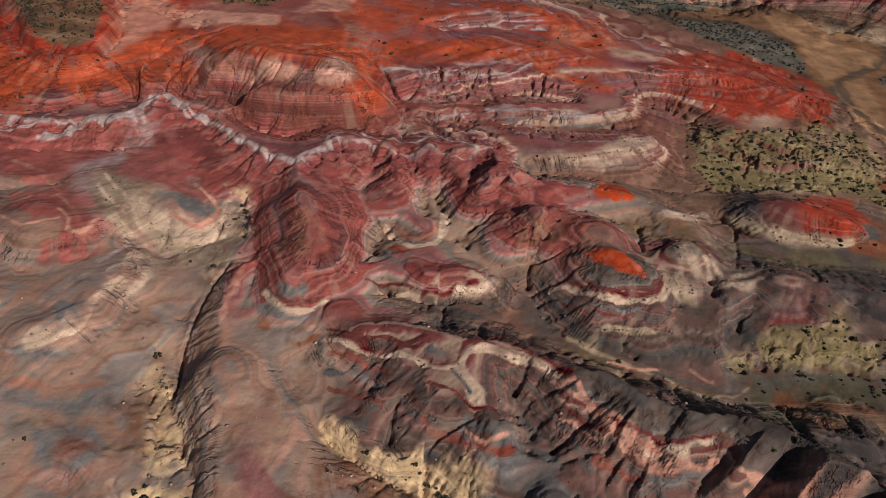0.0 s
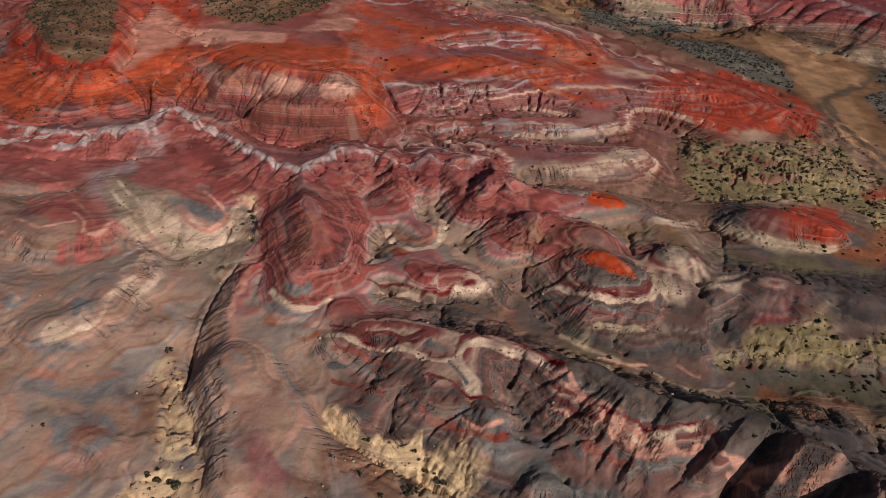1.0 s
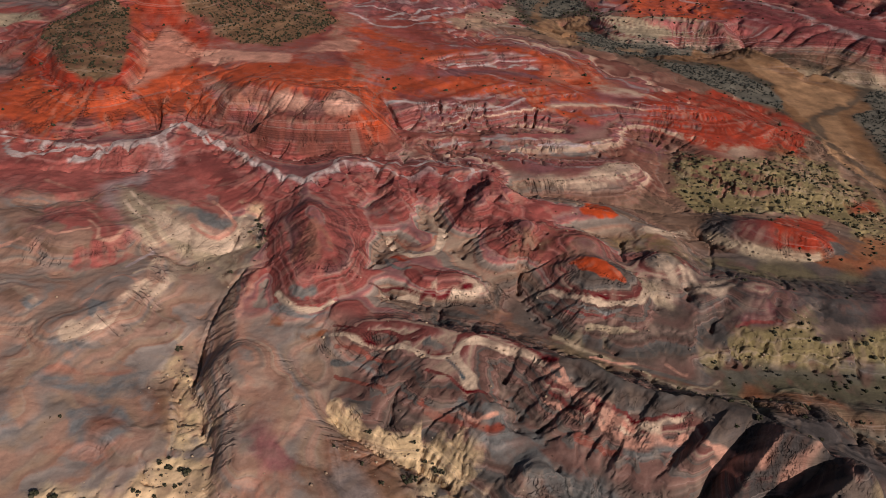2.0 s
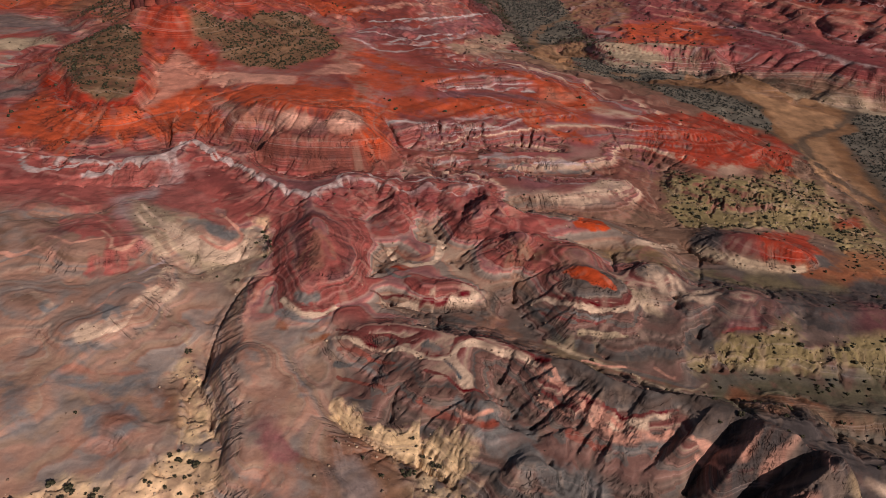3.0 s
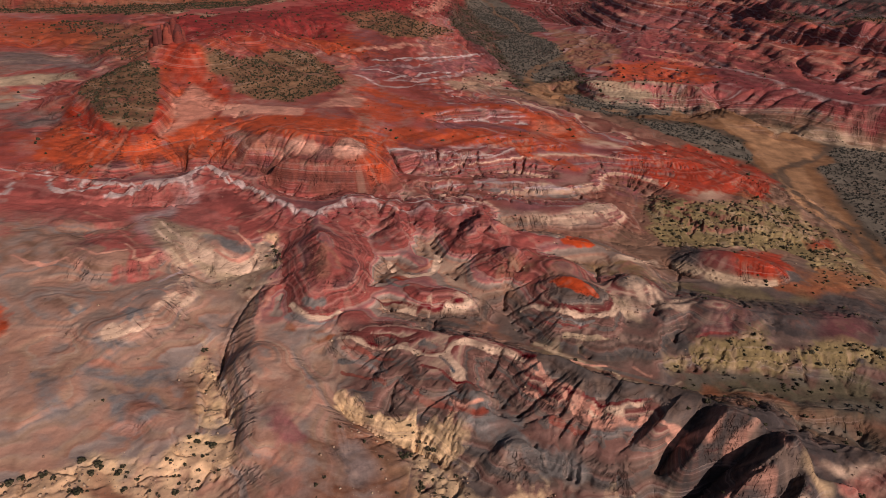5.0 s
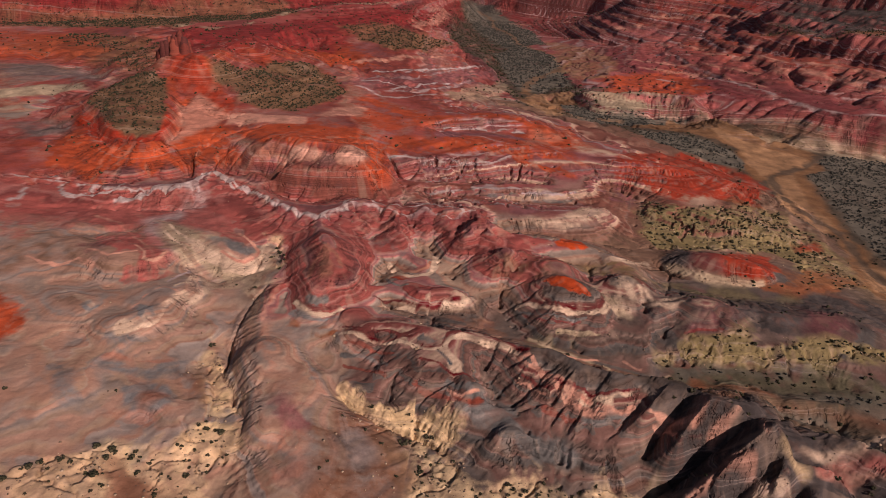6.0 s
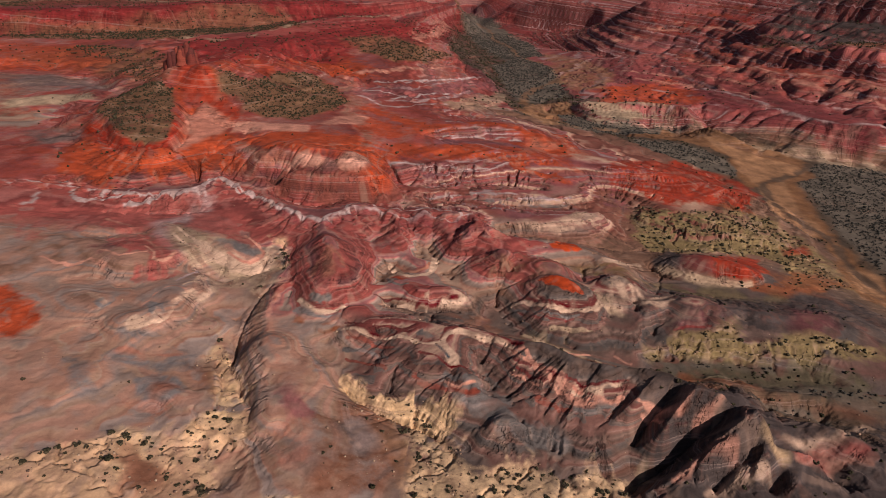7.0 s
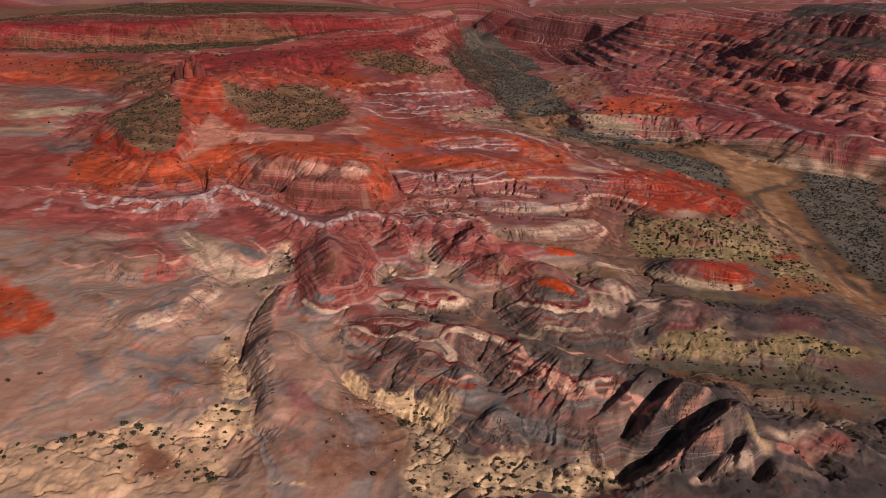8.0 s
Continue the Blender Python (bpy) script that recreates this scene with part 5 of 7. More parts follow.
    strip("pink_cream", [(-122.9, 142.9), (-113.3, 138.8), (-108.9, 140.8), (-105.5, 143.1)], 0.5, 1.22)
    strip("cream", [(-104.6, 163.6), (-96.5, 154.7), (-90.5, 149.4)], 0.5, 1.22)
    strip("cream", [(-105.1, 169.2), (-94.6, 158.3), (-87.8, 150.6)], 0.5, 1.22)
    strip("cream", [(-89.4, 157.2), (-86.6, 151.4), (-84.1, 147.8)], 0.5, 1.22)
    strip("white_clay", [(-88.2, 130.5), (-86.1, 134.9), (-86.2, 141.0)], 0.6, 1.22)
    strip("cream", [(-84.9, 126.5), (-82.6, 129.8), (-82.9, 136.9)], 0.8, 1.0)
    strip("cream", [(-90.9, 100.0), (-89.2, 102.2), (-86.6, 105.0), (-83.9, 107.1), (-83.0, 110.7)], 0.8, 1.0)
    strip("blue_clay", [(-107.8, 110.7), (-105.2, 108.8), (-104.4, 111.7)], 0.8, 1.0)
    strip("blue_clay", [(-88.4, 107.8), (-89.2, 112.8), (-85.5, 109.5)], 0.8, 1.1)
    strip("cream", [(-16.9, 156.2), (-14.1, 152.0), (-8.3, 146.0), (-2.6, 148.1), (-0.1, 155.9), (-0.9, 164.2)], 1.0, 1.25)
    strip("salmon_clay", [(-15.0, 156.6), (-11.5, 152.2), (-6.8, 149.3), (-2.9, 152.2), (-2.2, 158.4)], 0.6, 1.22)
    strip("grey_clay", [(-16.3, 145.1), (-13.0, 139.2), (-8.5, 138.3)], 0.6, 1.22)
    strip("dark_red", [(-18.9, 130.7), (-13.7, 130.7), (-8.5, 130.3), (-4.1, 128.5), (1.1, 128.8), (5.3, 129.8), (9.4, 130.9)], 0.6, 1.22)
    strip("cream", [(-15.1, 127.9), (-10.7, 127.5), (-7.9, 128.9), (-5.1, 127.9)], 0.7, 1.22)
    strip("cream", [(4.5, 129.1), (8.0, 128.9), (10.8, 129.8), (13.0, 131.8)], 0.7, 1.22)
    strip("dark_red", [(-44.3, 125.0), (-41.4, 120.5), (-36.6, 117.7), (-32.0, 119.2), (-28.9, 121.8)], 0.55, 1.25)
    strip("cream", [(-43.8, 122.0), (-39.5, 117.4), (-35.0, 116.2), (-30.5, 118.2), (-28.0, 121.9)], 0.75, 1.25)
    strip("blue_clay", [(-42.6, 118.4), (-37.4, 113.9), (-32.6, 114.0), (-28.1, 116.0)], 1.3, 1.0)
    strip("grey_clay", [(-39.1, 121.4), (-35.8, 119.9), (-33.2, 121.9)], 0.9, 1.0)
    strip("orange_soil", [(-38.9, 110.2), (-32.9, 108.4), (-27.9, 111.1)], 1.6, 0.7)
    strip("cream", [(29.3, 133.8), (32.8, 133.3), (37.4, 129.5), (43.9, 128.1), (50.8, 128.5), (55.9, 129.4), (59.9, 135.1)], 0.9, 1.25)
    strip("dark_red", [(31.4, 135.6), (36.7, 131.8), (43.9, 129.7), (50.1, 130.2), (55.2, 130.7), (58.2, 135.0)], 0.6, 1.25)
    strip("cream", [(71.8, 138.1), (75.9, 138.0), (80.0, 136.8)], 1.0, 1.0)
    strip("pale_tan", [(42.1, 120.8), (48.6, 120.2), (55.0, 119.9)], 0.6, 0.9)
    strip("white_clay", [(-162.3, 196.3), (-156.8, 192.9), (-146.2, 195.5), (-140.3, 197.7), (-141.3, 208.5)], 0.7, 1.22)
    strip("white_clay", [(-137.6, 191.1), (-129.2, 192.4), (-126.6, 199.0), (-119.1, 201.8), (-110.3, 201.5), (-106.6, 202.0), (-109.3, 206.1), (-113.1, 224.6), (-106.3, 220.9)], 0.9, 1.22)
    strip("white_clay", [(-105.9, 221.0), (-96.5, 211.9), (-87.5, 207.1), (-75.3, 197.5), (-66.1, 188.5), (-56.9, 182.0), (-47.7, 178.6)], 0.8, 1.22)
    strip("white_clay", [(-47.9, 179.2), (-44.9, 184.9), (-39.1, 187.3), (-40.6, 198.8), (-32.0, 203.3)], 0.8, 1.22)
    strip("white_clay", [(-32.0, 203.3), (-22.2, 196.2), (-19.2, 201.2), (-12.3, 195.4), (-9.2, 205.1), (-0.6, 202.5), (8.3, 193.0)], 0.8, 1.22)
    strip("pink_cream", [(27.4, 96.3), (29.6, 93.2), (32.8, 91.6), (36.0, 89.4)], 0.5, 1.22)
    strip("dark_red", [(28.3, 90.8), (32.8, 88.7), (35.5, 85.7)], 0.5, 1.22)
    strip("pink_cream", [(26.8, 89.2), (31.7, 87.5), (34.5, 84.1)], 0.35, 1.22)
    strip("pink_cream", [(37.3, 85.9), (40.5, 84.5), (44.3, 82.8), (46.4, 81.8)], 0.6, 1.22)
    strip("dark_red", [(37.2, 87.5), (40.9, 85.4), (44.9, 84.1), (46.9, 82.4)], 0.4, 1.22)
    strip("pink_cream", [(37.8, 83.5), (42.3, 81.1), (46.1, 79.4)], 0.4, 1.22)
    strip("red_brown", [(34.4, 80.4), (39.7, 78.1), (44.5, 76.1)], 0.7, 1.22)
    strip("pink_cream", [(43.7, 78.9), (48.4, 77.6), (53.8, 78.9), (57.6, 80.0)], 0.45, 1.22)
    strip("dark_red", [(47.5, 82.7), (51.8, 82.5), (56.8, 84.2), (59.1, 84.8)], 0.45, 1.22)
    strip("grey_clay", [(44.5, 76.3), (49.7, 76.2), (55.3, 77.9)], 0.8, 1.0)
    strip("pink_cream", [(59.5, 78.2), (62.5, 76.5), (66.5, 76.7)], 0.5, 1.22)
    strip("pink_cream", [(61.3, 74.7), (65.1, 73.8), (65.8, 70.5)], 0.4, 1.22)
    strip("dark_red", [(-26.1, 112.4), (-18.9, 109.0), (-11.0, 108.6), (-4.5, 104.9)], 0.5, 1.22)
    strip("red_brown", [(-23.8, 105.1), (-16.4, 103.7), (-9.1, 99.4)], 0.6, 1.22)
    strip("grey_clay", [(-24.1, 101.6), (-17.3, 99.9), (-10.1, 95.9)], 0.9, 1.0)
    strip("red_brown", [(-22.9, 97.3), (-16.5, 95.0), (-10.2, 91.9)], 0.6, 1.22)
    strip("grey_clay", [(4.3, 98.3), (6.6, 95.8), (8.5, 93.2)], 0.5, 1.22)
    strip("dark_red", [(-0.6, 95.6), (5.3, 93.1), (9.1, 89.7), (14.0, 89.5)], 0.5, 1.22)
    strip("grey_clay", [(8.3, 87.9), (12.0, 84.8), (15.7, 86.5)], 0.8, 1.1)
    strip("pink_cream", [(8.0, 85.2), (12.2, 82.4), (16.6, 84.2)], 0.4, 1.22)
    strip("red_brown", [(-1.2, 87.6), (6.1, 83.9), (12.9, 80.4), (17.2, 81.4)], 0.7, 1.22)
    strip("dark_red", [(31.2, 128.9), (37.3, 124.8), (43.8, 124.0), (49.7, 125.1)], 0.4, 1.22)
    strip("grey_clay", [(30.5, 131.1), (36.6, 127.1), (43.8, 125.5), (51.5, 126.4)], 0.5, 1.22)
    strip("pink_cream", [(42.3, 111.6), (48.4, 110.1), (53.9, 110.1)], 0.35, 1.22)
    strip("dark_red", [(85.1, 127.3), (92.0, 128.4), (97.0, 129.0)], 0.6, 1.22)
    strip("orange_sand", [(-30, 258), (-18, 268), (-2, 273), (15, 276), (35, 280), (47, 282)], 5, 0.95)
    strip("orange_sand", [(15, 335), (28, 334), (44, 329), (56, 321), (62, 314)], 6, 0.9)
    strip("orange_sand", [(35, 272), (49, 268), (60, 265)], 4, 0.85)
    strip("orange_sand", [(-59, 352), (-36, 332), (-16, 315), (2, 318)], 6, 0.8)
    strip("mauve_clay", [(-8, 289), (6, 303), (21, 306), (37, 307)], 3.5, 0.9)
    strip("white_clay", [(-10, 304), (0, 311), (12, 316), (28, 319), (39, 321)], 1.0, 1.22)
    strip("mauve_clay", [(-10, 248), (2, 253), (16, 256), (30, 260)], 3.5, 0.9)
    strip("white_clay", [(-29, 248), (-22, 252), (-14, 253)], 0.9, 1.22)
    strip("white_clay", [(-12, 251), (0, 256), (13, 259), (29, 263)], 0.9, 1.22)
    strip("grey_clay", [(16, 231), (31, 233), (46, 234), (60, 237)], 2.5, 0.7)
    strip("white_clay", [(13, 234), (26, 237), (42, 239), (55, 240), (62, 244)], 1.2, 1.22)
    strip("white_clay", [(-7, 225), (-1, 229), (5, 228)], 0.8, 1.22)
    strip("mauve_clay", [(69, 254), (78, 255), (82, 248)], 3, 0.8)
    strip("white_clay", [(-68, 408), (-50, 415), (-30, 407)], 1.3, 1.22)
    strip("white_clay", [(-66, 441), (-46, 489), (-17, 537), (12, 591)], 1.5, 1.22)
    strip("white_clay", [(-46, 387), (-32, 429), (-10, 473)], 1.3, 1.22)
    strip("salmon_clay", [(-39, 147), (-37.5, 140), (-36, 133)], 1.3, 0.85)
    strip("salmon_clay", [(-38, 146), (-33, 140), (-30, 134)], 0.7, 0.7)
    strip("salmon_clay", [(-40, 146), (-42, 139), (-42, 133)], 0.7, 0.7)


def hill_outlines():
    return [
        [(-30, 104), (-24, 121), (-11, 125), (16, 118), (35, 113), (49, 109), (65, 104), (77, 101), (91, 103), (103, 98), (112, 91), (110, 75), (99, 53), (40, 50), (35, 69), (22, 78), (12, 81), (0, 82), (-21, 88)],
        [(27, 147), (34, 160), (46, 165), (60, 164), (70, 154), (72, 133), (67, 113), (57, 107), (46, 110), (33, 114), (25, 138)],
        [(91, 184), (99, 188), (116, 198), (134, 194), (138, 180), (120, 168), (97, 171)],
        [(-50, 142), (-47, 168), (-36, 156), (-21, 149), (-22, 135), (-29, 119), (-35, 112), (-46, 121)],
        [(-190, 198), (-162, 205), (-128, 209), (-110, 213), (-100, 218), (-80, 208), (-58, 203), (-22, 210), (16, 206), (58, 178), (24, 148), (1, 157), (-17, 155), (-30, 174), (-49, 174), (-62, 169), (-90, 189), (-116, 188), (-150, 183), (-177, 178)],
        [(-98, 229), (-93, 244), (-88, 254), (-48, 253), (-25, 238), (-19, 227), (-54, 210), (-77, 213)],
    ]


# ---- numbers for the land ----
def smooth(z, times):
    for _ in range(times):
        z = np.pad(z, 1, mode="edge")
        z = (z[:-2] + 2 * z[1:-1] + z[2:]) / 4
        z = (z[:, :-2] + 2 * z[:, 1:-1] + z[:, 2:]) / 4
    return z


def bilinear(a, u, v):
    """a at the fractional row v and column u."""
    u, v = np.clip(u, 0, a.shape[1] - 1.001), np.clip(v, 0, a.shape[0] - 1.001)
    i, j = u.astype(np.int32), v.astype(np.int32)
    fu, fv = u - i, v - j
    low = a[j, i] * (1 - fu) + a[j, i + 1] * fu
    high = a[j + 1, i] * (1 - fu) + a[j + 1, i + 1] * fu
    return low * (1 - fv) + high * fv


def mottle(x, y, size, seed, octaves=3):
    """Soft noise, about -1 to 1, with lumps of that size in metres."""
    total, gain, weight = 0, 1.0, 0.0
    for k in range(octaves):
        table = np.random.RandomState(seed * 31 + k).uniform(-1, 1, (256, 256))
        u, v = (x / size + 91.7 * k) % 255, (y / size + 37.3 * k) % 255
        i, j = u.astype(np.int32), v.astype(np.int32)
        fu, fv = u - i, v - j
        fu, fv = fu * fu * (3 - 2 * fu), fv * fv * (3 - 2 * fv)
        low = table[j, i] * (1 - fu) + table[j, i + 1] * fu
        high = table[j + 1, i] * (1 - fu) + table[j + 1, i + 1] * fu
        total = total + gain * (low * (1 - fv) + high * fv)
        weight += gain
        gain, size = gain * 0.5, size * 0.5
    return total / weight


class Field:
    """A square-celled height field over a stretch of the plan."""

    def __init__(self, x0, y0, x1, y1, cell):
        self.x0, self.y0, self.cell = x0, y0, cell
        self.nx, self.ny = int((x1 - x0) / cell) + 1, int((y1 - y0) / cell) + 1
        self.z = np.zeros((self.ny, self.nx))

    def plan(self):
        return np.meshgrid(self.x0 + self.cell * np.arange(self.nx), self.y0 + self.cell * np.arange(self.ny))

    def sample(self, a, x, y):
        return bilinear(a, (x - self.x0) / self.cell, (y - self.y0) / self.cell)

    def inside(self, x, y, rim):
        """1 well inside the field, 0 at its edge."""
        x1, y1 = self.x0 + self.cell * (self.nx - 1), self.y0 + self.cell * (self.ny - 1)
        d = np.minimum(np.minimum(x - self.x0, x1 - x), np.minimum(y - self.y0, y1 - y))
        d = np.clip(d / rim, 0, 1)
        return d * d * (3 - 2 * d)

    def stretch(self, rows, turns):
        """Stretches the land like a skin between crest lines and valley lines."""
        total, count = np.zeros(self.nx * self.ny), np.zeros(self.nx * self.ny)
        for pts in rows:
            i = np.round((pts[:, 0] - self.x0) / self.cell).astype(int)
            j = np.round((pts[:, 1] - self.y0) / self.cell).astype(int)
            ok = (i >= 0) & (i < self.nx) & (j >= 0) & (j < self.ny)
            np.add.at(total, j[ok] * self.nx + i[ok], pts[ok, 2])
            np.add.at(count, j[ok] * self.nx + i[ok], 1)
        held = np.flatnonzero(count)
        level = total[held] / count[held]
        z = self.z
        z.reshape(-1)[held] = level
        edge = z.copy()
        for _ in range(turns):
            z = np.pad(z, 1, mode="edge")
            z = (z[:-2, 1:-1] + z[2:, 1:-1] + z[1:-1, :-2] + z[1:-1, 2:]) / 4
            z.reshape(-1)[held] = level
        self.z = z
        return edge

    def rills(self, drops, steps, depth, rounds, seed, where=1.0):
        """Lets rain run down the slopes and cut rills where it gathers."""
        rng = np.random.RandomState(seed)
        gathered = np.zeros_like(self.z)
        for _ in range(rounds):
            base = smooth(self.z, 1)
            gy, gx = np.gradient(base, self.cell)
            slope = np.hypot(gx, gy)
            u, v = rng.uniform(1, self.nx - 2, drops), rng.uniform(1, self.ny - 2, drops)
            du, dv = np.zeros(drops), np.zeros(drops)
            seen = np.zeros(self.nx * self.ny)
            for _ in range(steps):
                i, j = u.astype(np.int32), v.astype(np.int32)
                seen += np.bincount(j * self.nx + i, minlength=seen.size)
                du, dv = 0.35 * du - gx[j, i], 0.35 * dv - gy[j, i]
                length = np.hypot(du, dv) + 1e-6
                move = np.minimum(1, length / 0.02) / length
                u, v = np.clip(u + du * move, 1, self.nx - 2), np.clip(v + dv * move, 1, self.ny - 2)
            flow = smooth(np.log1p(seen.reshape(self.z.shape)), 1)
            flow = np.clip(flow - np.log1p(drops * steps / seen.size), 0, 3)
            steep = np.clip((slope - 0.06) / 0.35, 0, 1)
            self.z = self.z - depth * where / rounds * flow * steep
            gathered = np.maximum(gathered * 0.8, flow)
        return gathered


    def crests(self, reach, soft=3):
        """For every cell, the place on the crest from which its water comes down."""
        x, y = self.plan()
        base = smooth(self.z, int(2 + soft / self.cell))
        gy, gx = np.gradient(base, self.cell)
        slope = np.hypot(gx, gy) + 1e-6
        go = np.clip((slope - 0.05) / 0.05, 0, 1) * self.cell * 1.4 / slope
        px, py = x.copy(), y.copy()
        for _ in range(int(reach / self.cell / 1.4)):
            i = np.clip(((px - self.x0) / self.cell + 0.5).astype(np.int32), 0, self.nx - 1)
            j = np.clip(((py - self.y0) / self.cell + 0.5).astype(np.int32), 0, self.ny - 1)
            px += go[j, i] * gx[j, i]
            py += go[j, i] * gy[j, i]
        return px, py, slope

    def ribs(self, size, depth, seed, gentle, where=1.0):
        """Furrows that run from the crests to the foot of the slopes."""
        px, py, slope = self.crests(28 * max(1, self.cell))
        x, y = self.plan()
        n = mottle(px + 0.25 * size * mottle(x, y, 2 * size, seed + 3, 2), py, size, seed, 2)
        furrow = np.clip(1 - np.abs(n) / 0.22, 0, 1)
        steep = np.clip((slope - gentle) / (4 * gentle), 0, 1.3)
        uneven = np.clip(0.75 + 0.9 * mottle(x, y, 9 * size, seed + 1, 2), 0.1, 1.6)
        self.z = self.z - depth * where * smooth(furrow, 1) * steep * uneven

    def flutes(self, size, length, depth, seed, gentle=0.10, sharp=0.7, where=1.0):
        """Furrows side by side that run straight down the slopes."""
        x, y = self.plan()
        base = smooth(self.z, 3)
        gy, gx = np.gradient(base, self.cell)
        slope = np.hypot(gx, gy) + 1e-6
        bend = 0.9 * mottle(x, y, 5 * size, seed + 7, 2)  # the furrows wander a little
        ux, uy = (gx * np.cos(bend) - gy * np.sin(bend)) / slope, (gx * np.sin(bend) + gy * np.cos(bend)) / slope
        total = np.zeros_like(self.z)
        for sign in (1, -1):
            px, py = x.copy(), y.copy()
            for _ in range(int(length / self.cell / 1.5)):
                total += mottle(px, py, size, seed, 1)
                i = np.clip(((px - self.x0) / self.cell).astype(np.int32), 0, self.nx - 1)
                j = np.clip(((py - self.y0) / self.cell).astype(np.int32), 0, self.ny - 1)
                px += sign * 1.5 * self.cell * ux[j, i]
                py += sign * 1.5 * self.cell * uy[j, i]
        total /= total.std()
        furrow = np.clip(1 - np.abs(total) / sharp, 0, 1)
        steep = np.clip((slope - gentle) / (4 * gentle), 0, 1.3)
        uneven = np.clip(0.55 + 1.5 * mottle(x, y, 9 * size, seed + 1, 3), 0.0, 1.6)
        self.z = self.z - depth * where * furrow * steep * uneven
        return total * np.clip(slope / 0.2, 0.15, 1)


def curve_through(points, step):
    """Points close together on a smooth curve through a few."""
    p = np.array(points, float)
    p = np.vstack([2 * p[0] - p[1], p, 2 * p[-1] - p[-2]])
    made = []
    for k in range(1, len(p) - 2):
        n = max(2, int(np.hypot(*(p[k + 1] - p[k])[:2]) / step))
        t = np.linspace(0, 1, n, endpoint=False)[:, None]
        a, b, c, d = p[k - 1], p[k], p[k + 1], p[k + 2]
        q = 0.5 * (2 * b + (c - a) * t + (2 * a - 5 * b + 4 * c - d) * t ** 2 + (3 * b - a - 3 * c + d) * t ** 3)
        q[:, 2] = (b[2] * (1 - t) + c[2] * t)[:, 0]
        made.append(q)
    made.append(p[-2:-1])
    return np.vstack(made)


def shape_land():
    rows = []
    landform_lines(lambda pts: rows.append(curve_through(pts, 0.5)))
    last = None
    for x0, y0, x1, y1, cell, turns in (
        (-1700, -700, 1900, 2800, 64, 400), (-1700, -700, 1900, 2800, 32, 200), (-1700, -700, 1900, 2800, 16, 120),
        (-1700, -700, 1900, 2800, 8, 80), (-560, -80, 700, 1580, 4, 80), (-560, -80, 700, 1580, 1.8, 60), (-205, 16, 245, 305, 0.5, 90)):
        f = Field(x0, y0, x1, y1, cell)
        if last:
            x, y = f.plan()
            f.z = last.sample(last.z, x, y)
        f.stretch(rows, turns)
        if cell == 8:
            wide = f
        if cell == 1.8:
            middle = f
        last = f
    near = last
    for f, rough, size, crown in ((wide, 5.0, 120, 2), (middle, 1.8, 34, 4), (near, 0.6, 16, 7)):
        x, y = f.plan()
        gy, gx = np.gradient(f.z, f.cell)
        f.z = np.minimum(smooth(f.z, 3), smooth(f.z, crown))  # rounded crests, narrow valleys
        f.z = f.z + rough * mottle(x, y, size, 3) * (0.25 + np.clip(np.hypot(gx, gy) * 3, 0, 1))
    x, y = near.plan()
    gain, weight = np.zeros(x.shape), np.full(x.shape, 0.2)

    def swell(places):
        for a, b, lift in places:
            i0, i1 = (max(0, int((a + d - near.x0) / near.cell)) for d in (-16, 16))
            j0, j1 = (max(0, int((b + d - near.y0) / near.cell)) for d in (-16, 16))
            box = (slice(j0, j1), slice(i0, i1))
            share = np.exp(-((x[box] - a) ** 2 + (y[box] - b) ** 2) / 42.0)
            gain[box] += share * lift
            weight[box] += share

    full_flanks(swell)
    near.z = near.z + gain / weight
    x, y = middle.plan()
    far = 0.34 + 0.26 * np.clip((y - 320) / 140, 0, 1) + 0.22 * np.clip((x - 130) / 60, 0, 1) * np.clip((y - 380) / 60, 0, 1)  # the benches just behind the rim are softer
    far = far * (1 - 0.8 * np.clip((y - 780) / 200, 0, 1))
    middle.ribs(26, 6.0, 46, 0.04, far)
    middle.ribs(9, 2.0, 47, 0.05, far)
    middle.flutes(11, 26, 3.6, 44, 0.05, 0.7, far)
    middle.streak = middle.flutes(4.5, 14, 1.2, 41, 0.05, 0.7, far)
    middle.flow = middle.rills(300000, 45, 2.2, 3, 5, far)
    x, y = near.plan()
    low = np.clip((-x - 16) / 10, 0, 1) * np.clip((186 - y) / 14, 0, 1)  # low swelling clay in the west
    near.z += (0.9 * mottle(x, y, 19, 61, 2) + 0.55 * mottle(x, y, 9, 62, 2)) * np.clip((-x - 40) / 15, 0, 1) * np.clip((190 - y) / 20, 0, 1)
    east = np.clip((x * 0.5 - (y - 128) + 6) / 16, 0, 1)
    calm = (1 - 0.6 * low) * (1 - 0.30 * east)
    smoother = (1 - 0.6 * low) * (1 - 0.72 * east)  # the banded hills have few large furrows
    near.ribs(10, 1.5, 45, 0.08, smoother)
    near.z = np.minimum(near.z, smooth(near.z, 6))
    near.flutes(4.2, 10, 0.75, 48, 0.09, 0.7, calm)
    near.flutes(7.5, 18, 1.0, 51, 0.10, 0.55, east * (1 - low))
    near.ribs(3.6, 0.55, 50, 0.09, smoother)
    near.flow = near.rills(420000, 60, 1.6, 4, 7, 0.5 * (calm + smoother))
    rimmed = np.clip((y - 168) / 8, 0, 1) * np.clip((216 - y) / 6, 0, 1) * np.clip((40 - x) / 10, 0, 1)
    near.flutes(4.0, 12, 1.3, 53, 0.10, 0.6, rimmed)
    bank = np.exp(-((x + 51 + 0.2 * (y - 92)) / 7) ** 2) * np.clip((150 - y) / 15, 0, 1)  # the west side of the long bank
    near.flutes(3.4, 8, 1.1, 52, 0.10, 0.6, bank)
    scarps = np.clip((y - 196) / 12, 0, 1) * np.clip((x + 30) / 12, 0, 1)
